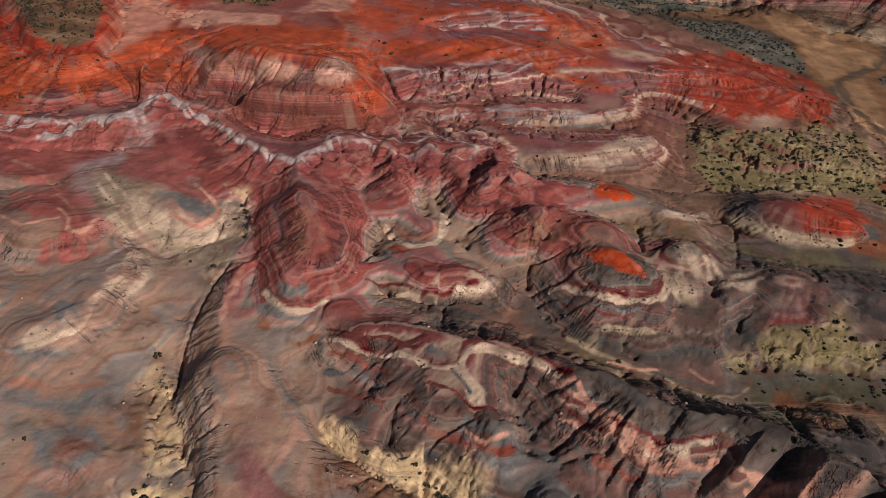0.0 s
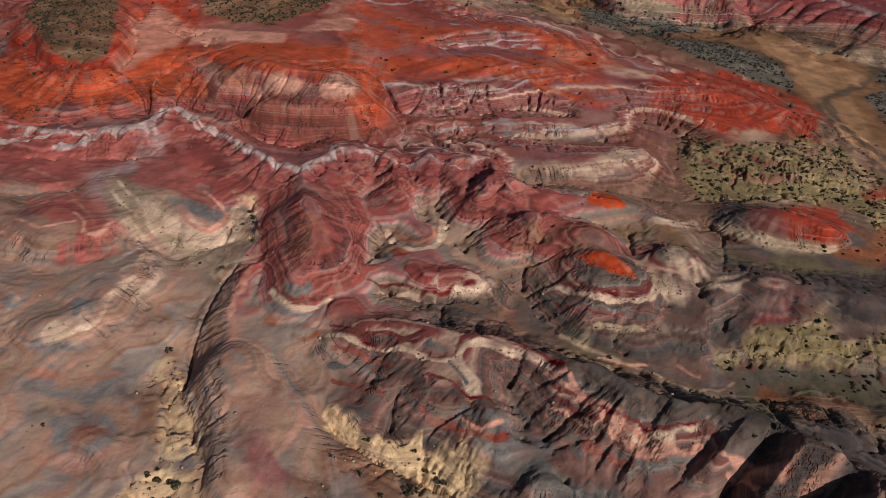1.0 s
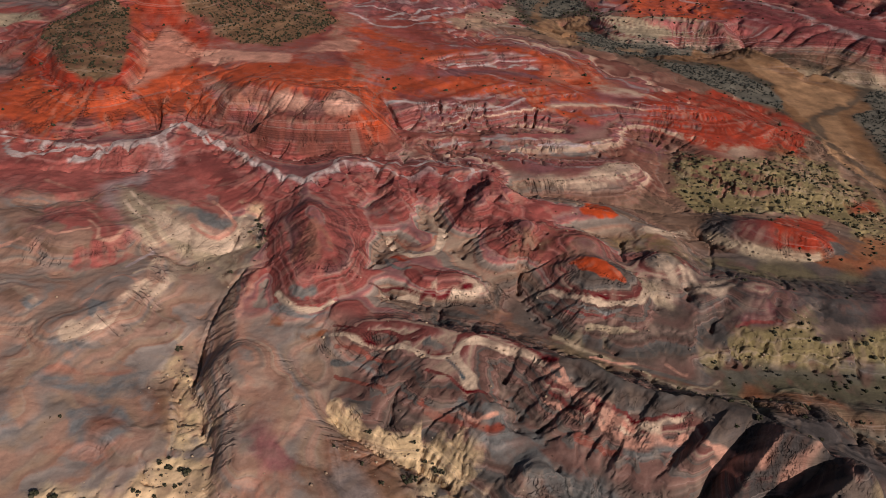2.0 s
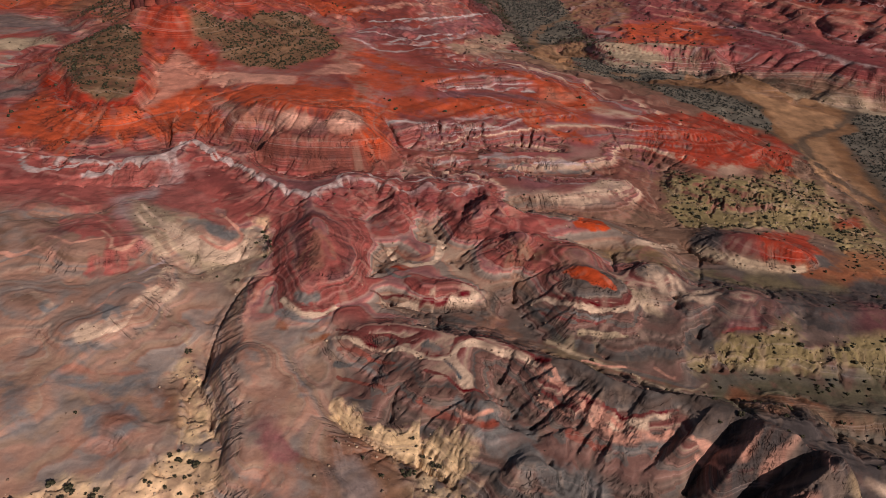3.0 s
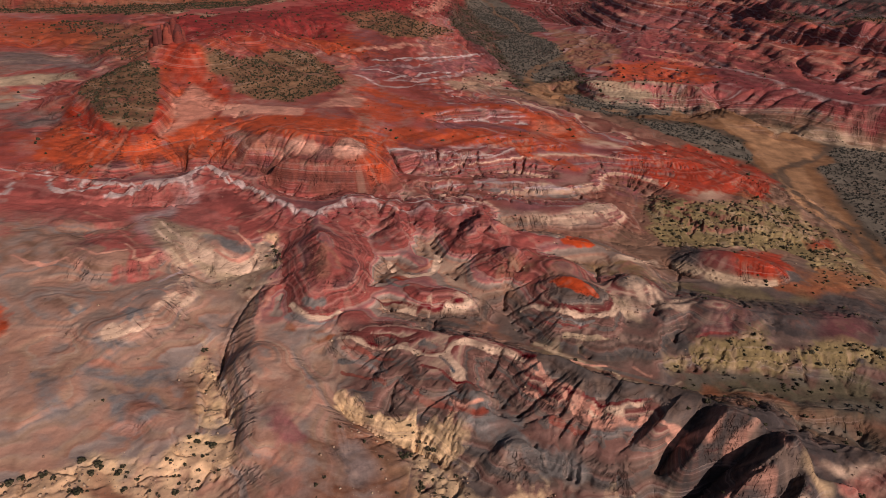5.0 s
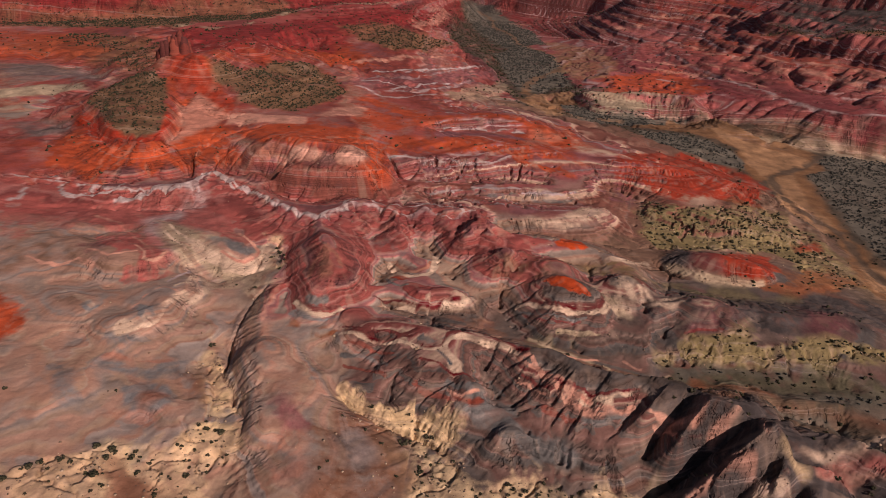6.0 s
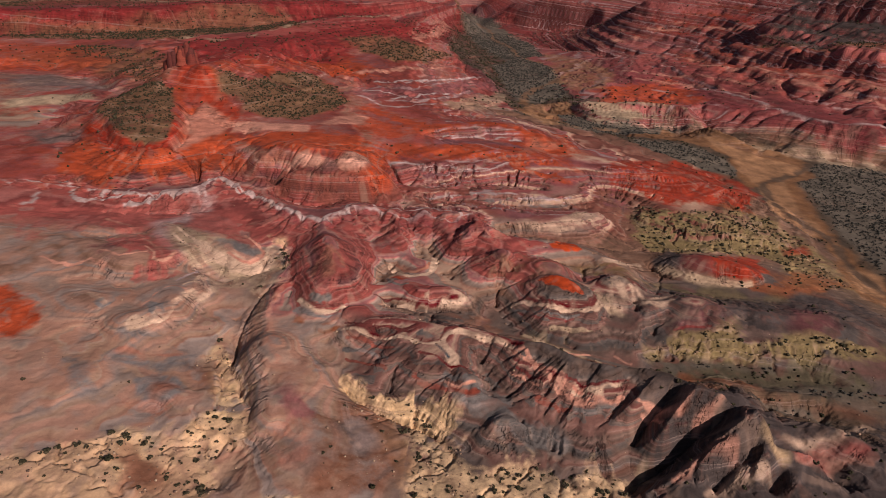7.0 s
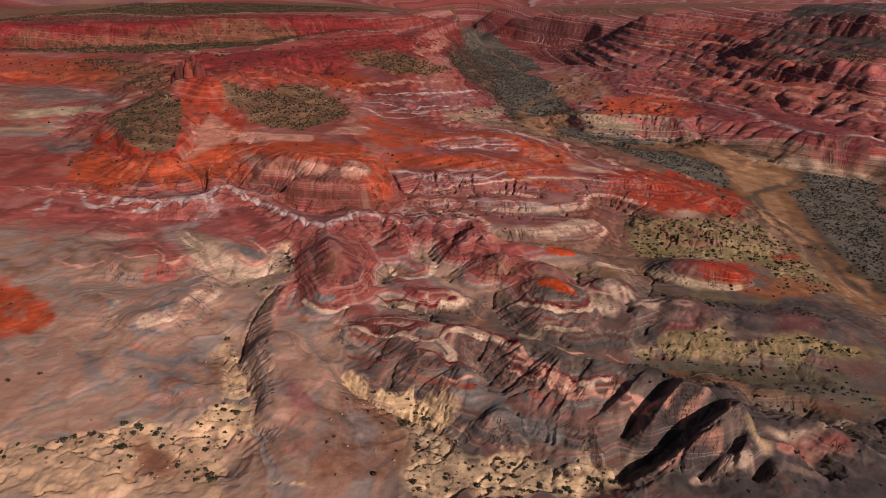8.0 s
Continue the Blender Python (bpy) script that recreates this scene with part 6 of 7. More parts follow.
    near.flutes(3.2, 9, 1.1, 43, 0.07, 0.6, scarps)
    near.streak = near.flutes(1.7, 5, 0.45, 42, 0.08, 0.5, calm)
    near.ribs(1.9, 0.30, 49, 0.08, calm)
    gy, gx = np.gradient(near.z, near.cell)
    near.z += 0.20 * mottle(x, y, 3.0, 44, 3) * (0.25 + np.clip(np.hypot(gx, gy) * 2, 0, 1))
    # narrow channels with steep sides
    wind_x, wind_y = x + 1.6 * mottle(x, y, 7, 96, 3), y + 1.6 * mottle(x, y, 7, 97, 3)
    carve = mottle(x, y, 12, 98, 2)
    for pts in channels():
        q = curve_through([(a, b, 0.0) for a, b in pts], 3.0)[:, :2]
        i0, j0 = (np.maximum((q.min(0) - 6 - (near.x0, near.y0)) / near.cell, 0)).astype(int)
        i1, j1 = (np.maximum((q.max(0) + 6 - (near.x0, near.y0)) / near.cell, 1)).astype(int)
        box = (slice(j0, j1), slice(i0, i1))
        u, v = wind_x[box], wind_y[box]
        reach = np.full(u.shape, 99.0)
        for a, b in zip(q[:-1], q[1:]):
            e = b - a
            s = np.clip(((u - a[0]) * e[0] + (v - a[1]) * e[1]) / (e @ e + 1e-9), 0, 1)
            reach = np.minimum(reach, np.hypot(u - a[0] - s * e[0], v - a[1] - s * e[1]))
        deep = 0.5
        near.z[box] -= deep * np.clip(1.6 + 2.6 * carve[box], 0.2, 2.9) * np.clip(1.25 - reach / (1.3 * deep), 0, 1)
    for f in (middle, near):
        f.up_x, f.up_y, f.slope = f.crests(26 * max(1, f.cell), 16)
    return wide, middle, near


WIDE, MIDDLE, NEAR = shape_land()


def land(x, y):
    """Height and gathered flow at places of the plan."""
    z = WIDE.sample(WIDE.z, x, y)
    w = MIDDLE.inside(x, y, 60)
    z = z * (1 - w) + w * MIDDLE.sample(MIDDLE.z, x, y)
    flow = w * MIDDLE.sample(MIDDLE.flow, x, y)
    w = NEAR.inside(x, y, 25)
    z = z * (1 - w) + w * NEAR.sample(NEAR.z, x, y)
    flow = flow * (1 - w) + w * NEAR.sample(NEAR.flow, x, y)
    return z, flow


def streaks(x, y):
    """Downhill streaks of wash, about -2 to 2."""
    a = MIDDLE.inside(x, y, 60) * MIDDLE.sample(MIDDLE.streak, x, y) * (1 - 0.6 * np.clip((y - 380) / 80, 0, 1))
    w = NEAR.inside(x, y, 25)
    return a * (1 - w) + w * NEAR.sample(NEAR.streak, x, y)


def water_sources(x, y):
    """The crest place above each point of the plan, and the slope there."""
    out = []
    w, v = MIDDLE.inside(x, y, 60), NEAR.inside(x, y, 25)
    for far, close, own in ((MIDDLE.up_x, NEAR.up_x, x), (MIDDLE.up_y, NEAR.up_y, y), (MIDDLE.slope, NEAR.slope, 0 * x)):
        a = own * (1 - w) + w * MIDDLE.sample(far, x, y)
        out.append(a * (1 - v) + v * NEAR.sample(close, x, y))
    return out


def signed_distance(x, y, corners):
    """Metres inside (positive) or outside a polygon of the plan."""
    p = np.array(corners, float)
    far, within = np.full(x.shape, 1e9), np.zeros(x.shape, bool)
    for a, b in zip(p, np.roll(p, -1, axis=0)):
        e = b - a
        t = np.clip(((x - a[0]) * e[0] + (y - a[1]) * e[1]) / (e @ e + 1e-9), 0, 1)
        far = np.minimum(far, np.hypot(x - a[0] - t * e[0], y - a[1] - t * e[1]))
        crosses = (a[1] > y) != (b[1] > y)
        within ^= crosses & (x < e[0] * (y - a[1]) / (e[1] if e[1] else 1e-9) + a[0])
    return np.where(within, far, -far)


SOILS = {
    "orange_sand": (0.38, 0.060, 0.021), "red_sand": (0.29, 0.034, 0.015), "bright_orange": (0.48, 0.060, 0.014),
    "red_soil": (0.34, 0.088, 0.072), "red_brown": (0.20, 0.058, 0.042), "far_red": (0.205, 0.022, 0.021),
    "mauve_red": (0.17, 0.036, 0.040), "pink_cream": (0.52, 0.245, 0.175), "cream": (0.56, 0.385, 0.275),
    "pale_tan": (0.37, 0.265, 0.175), "tan_clay": (0.58, 0.40, 0.235), "yellow_clay": (0.64, 0.43, 0.24),
    "brush_soil": (0.165, 0.080, 0.043), "orange_soil": (0.25, 0.078, 0.034), "brown_soil": (0.19, 0.080, 0.047),
    # the near-black clay tone also paints shade on slopes and rims
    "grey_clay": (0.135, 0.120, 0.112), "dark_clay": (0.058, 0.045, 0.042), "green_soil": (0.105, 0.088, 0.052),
    "river_sand": (0.205, 0.098, 0.046), "drab_clay": (0.215, 0.156, 0.072), "red_earth": (0.27, 0.046, 0.027), "white_clay": (0.42, 0.30, 0.28), "dark_red": (0.15, 0.034, 0.030),
    "blue_clay": (0.185, 0.165, 0.158), "salmon_clay": (0.36, 0.145, 0.095), "mauve_clay": (0.20, 0.075, 0.080), "stream_mud": (0.085, 0.056, 0.038), "sand_bar": (0.31, 0.165, 0.085),
    "scrub_soil": (0.125, 0.104, 0.080), "valley_soil": (0.072, 0.052, 0.036),
}


def soil_at(x, y):
    """Colour and cover of the loose soil, and which soil lies uppermost (-1: none)."""
    colour, cover, kind = np.zeros((len(x), 3)), np.zeros(len(x)), np.full(len(x), -1)
    ragged, broken = mottle(x, y, 9, 11, 4), mottle(x, y, 4, 13, 3)
    names = list(SOILS)

    def patch(name, corners, soft, amount):
        p = np.array(corners)
        m = 3 * soft + 2
        near_by = np.flatnonzero((x > p[:, 0].min() - m) & (x < p[:, 0].max() + m) & (y > p[:, 1].min() - m) & (y < p[:, 1].max() + m))
        if not len(near_by):
            return
        d = signed_distance(x[near_by], y[near_by], corners) + ragged[near_by] * soft * 2.2
        lay(name, near_by, np.clip(0.5 + d / (2 * soft), 0, 1) * amount)

    def lay(name, near_by, a):
        old = cover[near_by]
        mixed = a + old * (1 - a)
        share = (a / np.maximum(mixed, 1e-6))[:, None]
        colour[near_by] = colour[near_by] * (1 - share) + np.array(SOILS[name]) * share
        cover[near_by] = mixed
        kind[near_by[a > 0.5]] = names.index(name)

    def strip(name, pts, width, amount):
        p = curve_through([(a, b, 0.0) for a, b in pts], 0.8)[:, :2]
        m = 3 * width + 2
        near_by = np.flatnonzero((x > p[:, 0].min() - m) & (x < p[:, 0].max() + m) & (y > p[:, 1].min() - m) & (y < p[:, 1].max() + m))
        if not len(near_by):
            return
        u, v = x[near_by], y[near_by]
        sway = 1.6 if name == "white_clay" else 0.4 + 0.5 * width
        u, v = u + sway * mottle(u, v, 5 + width, 31, 2), v + 1.3 * sway * mottle(u, v, 5 + width, 32, 2)
        far = np.full(len(near_by), 1e9)
        q = curve_through([(a, b, 0.0) for a, b in pts], 4.0)[:, :2]
        for a, b in zip(q[:-1], q[1:]):
            e = b - a
            t = np.clip(((u - a[0]) * e[0] + (v - a[1]) * e[1]) / (e @ e + 1e-9), 0, 1)
            far = np.minimum(far, np.hypot(u - a[0] - t * e[0], v - a[1] - t * e[1]))
        if amount > 1.2:  # hard beds keep their width
            d = width * (1.0 + 0.4 * ragged[near_by]) - far
        else:
            d = width * (0.8 + 1.1 * ragged[near_by]) - far * (0.8 + 0.5 * broken[near_by])
        lay(name, near_by, np.clip(0.5 + d / (0.9 * width), 0, 1) * amount)

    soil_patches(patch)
    outcrops(strip)
    return colour, cover, kind


def graded(a, b, step, far_low, far_high, growth):
    """Places along an axis: even steps from a to b, growing beyond."""
    out = list(np.arange(a, b, step))
    s = step
    while out[-1] < far_high:
        s *= growth
        out.append(out[-1] + s)
    s, low = step, [a]
    while low[-1] > far_low:
        s *= growth * 1.02
        low.append(low[-1] - s)
    return np.array(low[:0:-1] + out)


def sheet(name, x, y, z, quads, values, material):
    me = bpy.data.meshes.new(name)
    me.vertices.add(len(x))
    me.vertices.foreach_set("co", np.stack([x, y, z], 1).astype(np.float32).ravel())
    me.loops.add(quads.size)
    me.loops.foreach_set("vertex_index", quads.astype(np.int32).ravel())
    me.polygons.add(len(quads))
    me.polygons.foreach_set("loop_start", np.arange(0, quads.size, 4, dtype=np.int32))
    me.polygons.foreach_set("use_smooth", np.ones(len(quads), bool))
    for key, a in values.items():
        if a.ndim == 2:
            at = me.attributes.new(key, "FLOAT_COLOR", "POINT")
            at.data.foreach_set("color", a.astype(np.float32).ravel())
        else:
            at = me.attributes.new(key, "FLOAT", "POINT")
            at.data.foreach_set("value", a.astype(np.float32))
    me.update(calc_edges=True)
    me.materials.append(material)
    return new(name, me)


def facies(x, y):
    """Which rock series crops out: weights of the red, the banded and the pastel beds."""
    swing = 8 * mottle(x, y, 40, 21)
    banded = np.clip((x * 0.5 - (y - 128) + swing + 6) / 16, 0, 1)  # south-east of the bowl
    pastel = np.clip((-x - 0.35 * (y - 100) - 50 + swing) / 14, 0, 1) * np.clip((174 - y + swing) / 16, 0, 1)
    pastel = np.maximum(pastel, np.clip((-x - 18 + 20 * np.clip((82 - y) / 12, 0, 1) + swing * 0.5) / 8, 0, 1) * np.clip((118 - y) / 8, 0, 1))
    striped = np.clip((y - 196 - 0.1 * x) / 10, 0, 1) * np.clip((x + 22 + swing) / 14, 0, 1) * np.clip((150 - x + swing) / 20, 0, 1) * np.clip((420 - y) / 40, 0, 1)
    striped = np.maximum(striped, np.clip((y - 430 + swing) / 30, 0, 1) * np.clip((x - 70 + swing) / 30, 0, 1) * 0.8)
    return banded * (1 - pastel), pastel, striped


def finished_land(x, y):
    """Height with all its steps and crags, flow, bed height, and the soil on it."""
    z, flow = land(x, y)
    layer = z - 0.045 * np.clip(x, -150, 30) + 0.033 * np.clip(y - 230, 0, 1200) + 0.22 * mottle(x, y, 30, 17)
    # the banded hill's beds dip to the north-west and arch up in the middle
    behind = np.clip((y - 121 + 0.3 * np.clip(x, 0, 70)) / 6, 0, 1)
    folded = z + 2.0 - 0.093 * x - 0.095 * np.clip(y - 95, -22, 60) - 1.6 * np.exp(-((x - 11) / 18) ** 2) + 0.2 * mottle(x, y, 30, 17)
    banded = facies(x, y)[0]
    layer = layer * (1 - banded) + banded * (behind * (layer + 1.4) + (1 - behind) * folded)
    hummocks = 1.0 * mottle(x, y, 19, 61, 2) + 0.7 * mottle(x, y, 9, 62, 2)
    hummocks = hummocks + 0.45 * mottle(x, y, 6, 63, 3) + 0.18 * mottle(x, y, 1.8, 64, 2)
    layer = layer + hummocks * np.clip((-x - 18) / 12, 0, 1) * np.clip((195 - y) / 15, 0, 1)
    # harder beds stand out as small steps on the slopes
    z = z + 0.09 * np.sin(layer * 7.0) * np.clip(1 - flow / 2, 0, 1)
    tread = (layer / 1.9 + 0.25 * mottle(x, y, 26, 95, 2)) % 1.0
    z = z + 1.9 * 0.62 * (np.clip((tread - 0.32) / 0.36, 0, 1) - tread) * np.clip((y - 195) / 25, 0, 1) * (1 - 0.75 * np.clip((-10 - x) / 15, 0, 1) * np.clip((420 - y) / 40, 0, 1))
    # the far slopes stand in tiers of thick beds
    distant = np.clip((y - 430) / 40, 0, 1)
    hilly = np.clip((MIDDLE.sample(smooth(MIDDLE.slope, 4), x, y) - 0.10) / 0.15, 0, 1) * MIDDLE.inside(x, y, 60)
    tier = (layer / 11.0 + 0.35 * mottle(x, y, 90, 99, 2)) % 1.0
    z = z + 11.0 * 0.42 * (np.clip((tier - 0.30) / 0.34, 0, 1) - tier) * distant * hilly * np.clip((1150 - y) / 150, 0, 1)
    layer = layer * (1 - distant) + distant * (6.6 + 10.2 * np.abs((layer / 24.0) % 2.0 - 1.0))
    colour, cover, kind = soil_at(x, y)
    names = list(SOILS)
    # crumbling clay stands in small broken ledges, cracked from top to foot
    craggy = np.isin(kind, [names.index(k) for k in ("tan_clay", "yellow_clay", "drab_clay")]) * np.clip((420 - y) / 100, 0, 1)
    jag = 1.5 * mottle(x, y, 11, 71, 4)
    pitch = 2.3
    part_way = ((z + jag) / pitch) % 1.0
    ledge = pitch * (np.clip((part_way - 0.38) / 0.24, 0, 1) - part_way)
    crack = np.clip(1 - np.abs(mottle(x, y, 13.0, 53, 4)) / 0.06, 0, 1) + 0.35 * np.clip(1 - np.abs(mottle(x, y, 5.0, 54, 3)) / 0.10, 0, 1)
    z = z + craggy * (0.58 * ledge + 0.2 * mottle(x, y, 3.5, 52, 3) - 1.1 * crack)
    return z, flow, layer, colour, cover, kind


def ground_height(x, y):
    return finished_land(x, y)[:2]


def build_ground():
    step = 0.5
    xs = graded(-130, 160, step, -1650, 1850, 1.02)
    ys = graded(40, 215, step, -600, 2700, 1.006)
    nx, ny = len(xs), len(ys)
    x, y = (a.ravel() for a in np.meshgrid(xs, ys))
    z, flow, layer, colour, cover, kind = finished_land(x, y)
    names = list(SOILS)
    banded, pastel, striped = facies(x, y)
    i, j = np.meshgrid(np.arange(nx - 1), np.arange(ny - 1))
    a = (j * nx + i).ravel()
    quads = np.stack([a, a + 1, a + nx + 1, a + nx], 1)
    up_x, up_y, steep = water_sources(x, y)
    steep = steep * (1 + 0.8 * np.clip((y - 190) / 20, 0, 1))
    slope_y, slope_x = np.gradient(z.reshape(ny, nx), ys, xs)
    riser = np.clip((np.hypot(slope_x, slope_y).ravel() - 0.42) / 0.4, 0, 1) * np.clip((y - 195) / 20, 0, 1) 
    cover = cover * (1 - 0.75 * riser * striped)
    source = np.stack([up_x, up_y, 0 * x, 0 * x + 1], 1)
    values = {"source": source, "steep": steep, "layer": layer, "flow": flow, "banded": banded, "pastel": pastel, "striped": striped, "streak": streaks(x, y), "soil": np.concatenate([colour, cover[:, None]], 1)}
    # the whole land is one sheet of quads, parted along its own edges into landforms
    shaped = z.reshape(ny, nx)
    slope_y, slope_x = np.gradient(shaped, ys, xs)
    normals = np.stack([-slope_x.ravel(), -slope_y.ravel(), np.ones(len(x))], 1)
    normals /= np.linalg.norm(normals, axis=1)[:, None]
    form = np.zeros(len(x), int)
    sandy = np.isin(kind, [names.index(k) for k in ("river_sand", "sand_bar", "stream_mud")])
    form[np.isin(kind, [names.index(k) for k in ("scrub_soil",)]) & (y > 180)] = 2
    form[sandy & (y > 180)] = 1
    form[signed_distance(x, y, MESA) > 0] = 3
    form[(signed_distance(x, y, WEST_CLIFF) > 0)] = 4
    form[(signed_distance(x, y, EAST_MESA) > 0) & (form == 0)] = 5
    form[(signed_distance(x, y, NORTH_CLIFF) > 0) & (form == 0)] = 6
    for k, outline in enumerate(hill_outlines()):
        form[(signed_distance(x, y, outline) + 2 * mottle(x, y, 6, 91, 2) > 0) & (form == 0)] = 7 + k
    of_face = form[quads].min(axis=1)
    for k, (name, label) in enumerate(LANDFORMS):
        some = quads[of_face == k]
        used, again = np.unique(some, return_inverse=True)
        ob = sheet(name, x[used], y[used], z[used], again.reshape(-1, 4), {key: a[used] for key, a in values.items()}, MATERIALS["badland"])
        ob.data.normals_split_custom_set_from_vertices(normals[used].astype(np.float32).tolist())
        tagged(ob, label, name.replace("_", " "), kind="structure")


# plan outlines of the landforms
MESA = [(-185, 262), (-163, 236), (-142, 228), (-122, 240), (-112, 262), (-108, 300), (-130, 345), (-165, 385), (-195, 380), (-200, 320)]
WEST_CLIFF = [(-900, 690), (-420, 690), (-250, 715), (-170, 790), (-90, 950), (-40, 1180), (-60, 1600), (-900, 1600)]
EAST_MESA = [(270, 745), (300, 715), (420, 640), (900, 560), (900, 1000), (420, 1000), (300, 800)]
NORTH_CLIFF = [(20, 1420), (100, 1270), (190, 1160), (230, 900), (330, 770), (420, 1000), (900, 1000), (900, 1900), (0, 1900)]
LANDFORMS = [("ground", "banded red, grey and cream badland hills cut by rills"), ("riverbed", "dry sandy riverbed with a narrow muddy channel"),
             ("river_flat", "dark scrub-covered flat beside the dry river"), ("mesa", "red mesa with a brush-covered sloping top"),
             ("red_cliff", "steep dark red cliff under a brush-dotted plateau"), ("dark_mesa", "high mesa with a shaded rim above red slopes"),
             ("far_cliffs", "distant red cliffs with shaded faces above the river"),
             ("banded_hill", "long hill of brown, cream and dark red beds"), ("capped_hill", "brown banded hill with a bright orange cap"),
             ("red_knoll", "low dark red knoll with a pale foot"), ("red_cone", "smooth red cone-shaped clay hill"), ("rim_ridge", "jagged red ridge with a thin white crest"),
             ("red_domes", "orange and pink rounded clay domes")]
build_ground()


# ---- shrubs ----
def foliage(name, tones):
    n = Nodes(name)
    n.place = n.make("ShaderNodeTexCoord").outputs["Object"]
    tone = n.make("ShaderNodeNewGeometry").outputs["Random Per Island"]
    colour = n.ramp(tone, tones)
    grain = n.spread(n.noise(0.25, 4), 0.25, 0.75, 0.6, 1.4)
    n.put(n.out.inputs["Base Color"], n.mix(1.0, colour, n.make("ShaderNodeCombineColor", Red=grain, Green=grain, Blue=grain).outputs[0], "MULTIPLY"))
    n.put(n.out.inputs["Roughness"], 0.9)
    n.put(n.out.inputs["Specular IOR Level"], 0.15)


foliage("foliage", [(0.0, (0.021, 0.021, 0.011)), (0.45, (0.037, 0.035, 0.019)), (0.8, (0.058, 0.051, 0.030)), (1.0, (0.09, 0.076, 0.046))])
foliage("grey_foliage", [(0.0, (0.024, 0.024, 0.020)), (0.5, (0.050, 0.049, 0.042)), (1.0, (0.10, 0.092, 0.078))])


def clump_shape(clumps, spread, seed):
    """Points and triangles of a bush one metre in radius: ragged clumps of leaves in a loose heap."""
    rng = np.random.RandomState(seed)
    octa = np.array([(1, 0, 0), (0, 1, 0), (-1, 0, 0), (0, -1, 0), (0, 0, 1), (0, 0, -1)], float)
    faces = np.array([(0, 1, 4), (1, 2, 4), (2, 3, 4), (3, 0, 4), (1, 0, 5), (2, 1, 5), (3, 2, 5), (0, 3, 5)])
    points, tris = [], []
    for k in range(clumps):
        angle, out = rng.uniform(0, 6.283), spread * math.sqrt(rng.uniform(0, 1))
        size = rng.uniform(0.30, 0.52) if clumps > 3 else rng.uniform(0.6, 0.9)
        middle = np.array([out * math.cos(angle), out * math.sin(angle), size * 0.5 + rng.uniform(0, 0.75) * (1 - out * 0.7)])
        turn = np.array(Euler(rng.uniform(0, 6, 3)).to_matrix())
        points.append(middle + (octa * rng.uniform(0.65, 1.25, (6, 1)) * size) @ turn.T)
        tris.append(faces + 6 * k)
    return np.vstack(points), np.vstack(tris)


def mesh_of(name, points, tris, material):
    me = bpy.data.meshes.new(name)
    me.vertices.add(len(points))
    me.vertices.foreach_set("co", points.astype(np.float32).ravel())
    me.loops.add(tris.size)
    me.loops.foreach_set("vertex_index", tris.astype(np.int32).ravel())
    me.polygons.add(len(tris))
    me.polygons.foreach_set("loop_start", np.arange(0, tris.size, 3, dtype=np.int32))
    me.update(calc_edges=True)
    me.materials.append(material)
    return me


def stems(count):
    """Short crooked stems that spread from one root."""
    points, tris = [], []
    for k in range(count):
        a = 6.2832 * k / count + 0.4
        out = np.array([math.cos(a), math.sin(a), 0])
        for up, wide, reach in ((-0.25, 0.09, 0.0), (0.3, 0.065, 0.14), (0.75, 0.03, 0.38)):
            for s in range(4):
                b = 1.5708 * s
                points.append(out * reach + (wide * math.cos(b), wide * math.sin(b), up))
        for ring in (0, 1):
            for s in range(4):
                p, q = 12 * k + 4 * ring + s, 12 * k + 4 * ring + (s + 1) % 4
                tris += [(p, q, q + 4), (p, q + 4, p + 4)]
    return np.array(points), np.array(tris)


def wood():
    n = Nodes("wood")
    n.place = n.make("ShaderNodeTexCoord").outputs["Object"]
    n.put(n.out.inputs["Base Color"], n.ramp(n.noise(0.1, 5), [(0.3, (0.06, 0.042, 0.03)), (0.7, (0.14, 0.10, 0.075))]))
    n.put(n.out.inputs["Roughness"], 0.9)


wood()

# shrubs to the square metre on each soil
SHRUBS = {"brush_soil": 0.30, "drab_clay": 0.13, "tan_clay": 0.115, "yellow_clay": 0.04, "orange_soil": 0.045, "green_soil": 0.05, "valley_soil": 0.05, "dark_clay": 0.012, "brown_soil": 0.012, "orange_sand": 0.006, "red_sand": 0.006,
          "far_red": 0.014, "scrub_soil": 0.40, "pale_tan": 0.012, "mauve_red": 0.004}


def spots():
    """Where shrubs stand, and how large."""
    rng = np.random.RandomState(12)
    made = []
    for x0, x1, y0, y1, most in ((-200, 240, 42, 205, 0.15), (-270, 240, 205, 470, 0.40), (240, 520, 42, 470, 0.30), (-600, 700, 470, 1250, 0.10)):
        n = int((x1 - x0) * (y1 - y0) * most)
        x, y = rng.uniform(x0, x1, n), rng.uniform(y0, y1, n)
        _, cover, kind = soil_at(x, y)
        names = list(SOILS)
        dense = np.array([SHRUBS.get(k, 0.0) for k in names] + [0.0004])[kind]
        clustered = np.clip(1 + 1.5 * mottle(x, y, 14, 8), 0.05, 2.6)
        keep = rng.uniform(0, most, n) < dense * clustered
        made.append(np.stack([x[keep], y[keep], rng.lognormal(-0.62, 0.42, keep.sum()), kind[keep]], 1))
    p = np.vstack(made)
    z, _ = ground_height(p[:, 0], p[:, 1])
    names = list(SOILS)
    p[:, 2] *= np.where(np.isin(p[:, 3], [names.index("brush_soil"), names.index("scrub_soil")]), 0.9, 1.0)
    p[:, 2] *= np.where(p[:, 1] > 470, 1.5, np.where(p[:, 1] < 80, 1.15, 0.9))
    return np.column_stack([p[:, 0], p[:, 1], z, np.clip(p[:, 2], 0.22, 1.25), p[:, 3]])


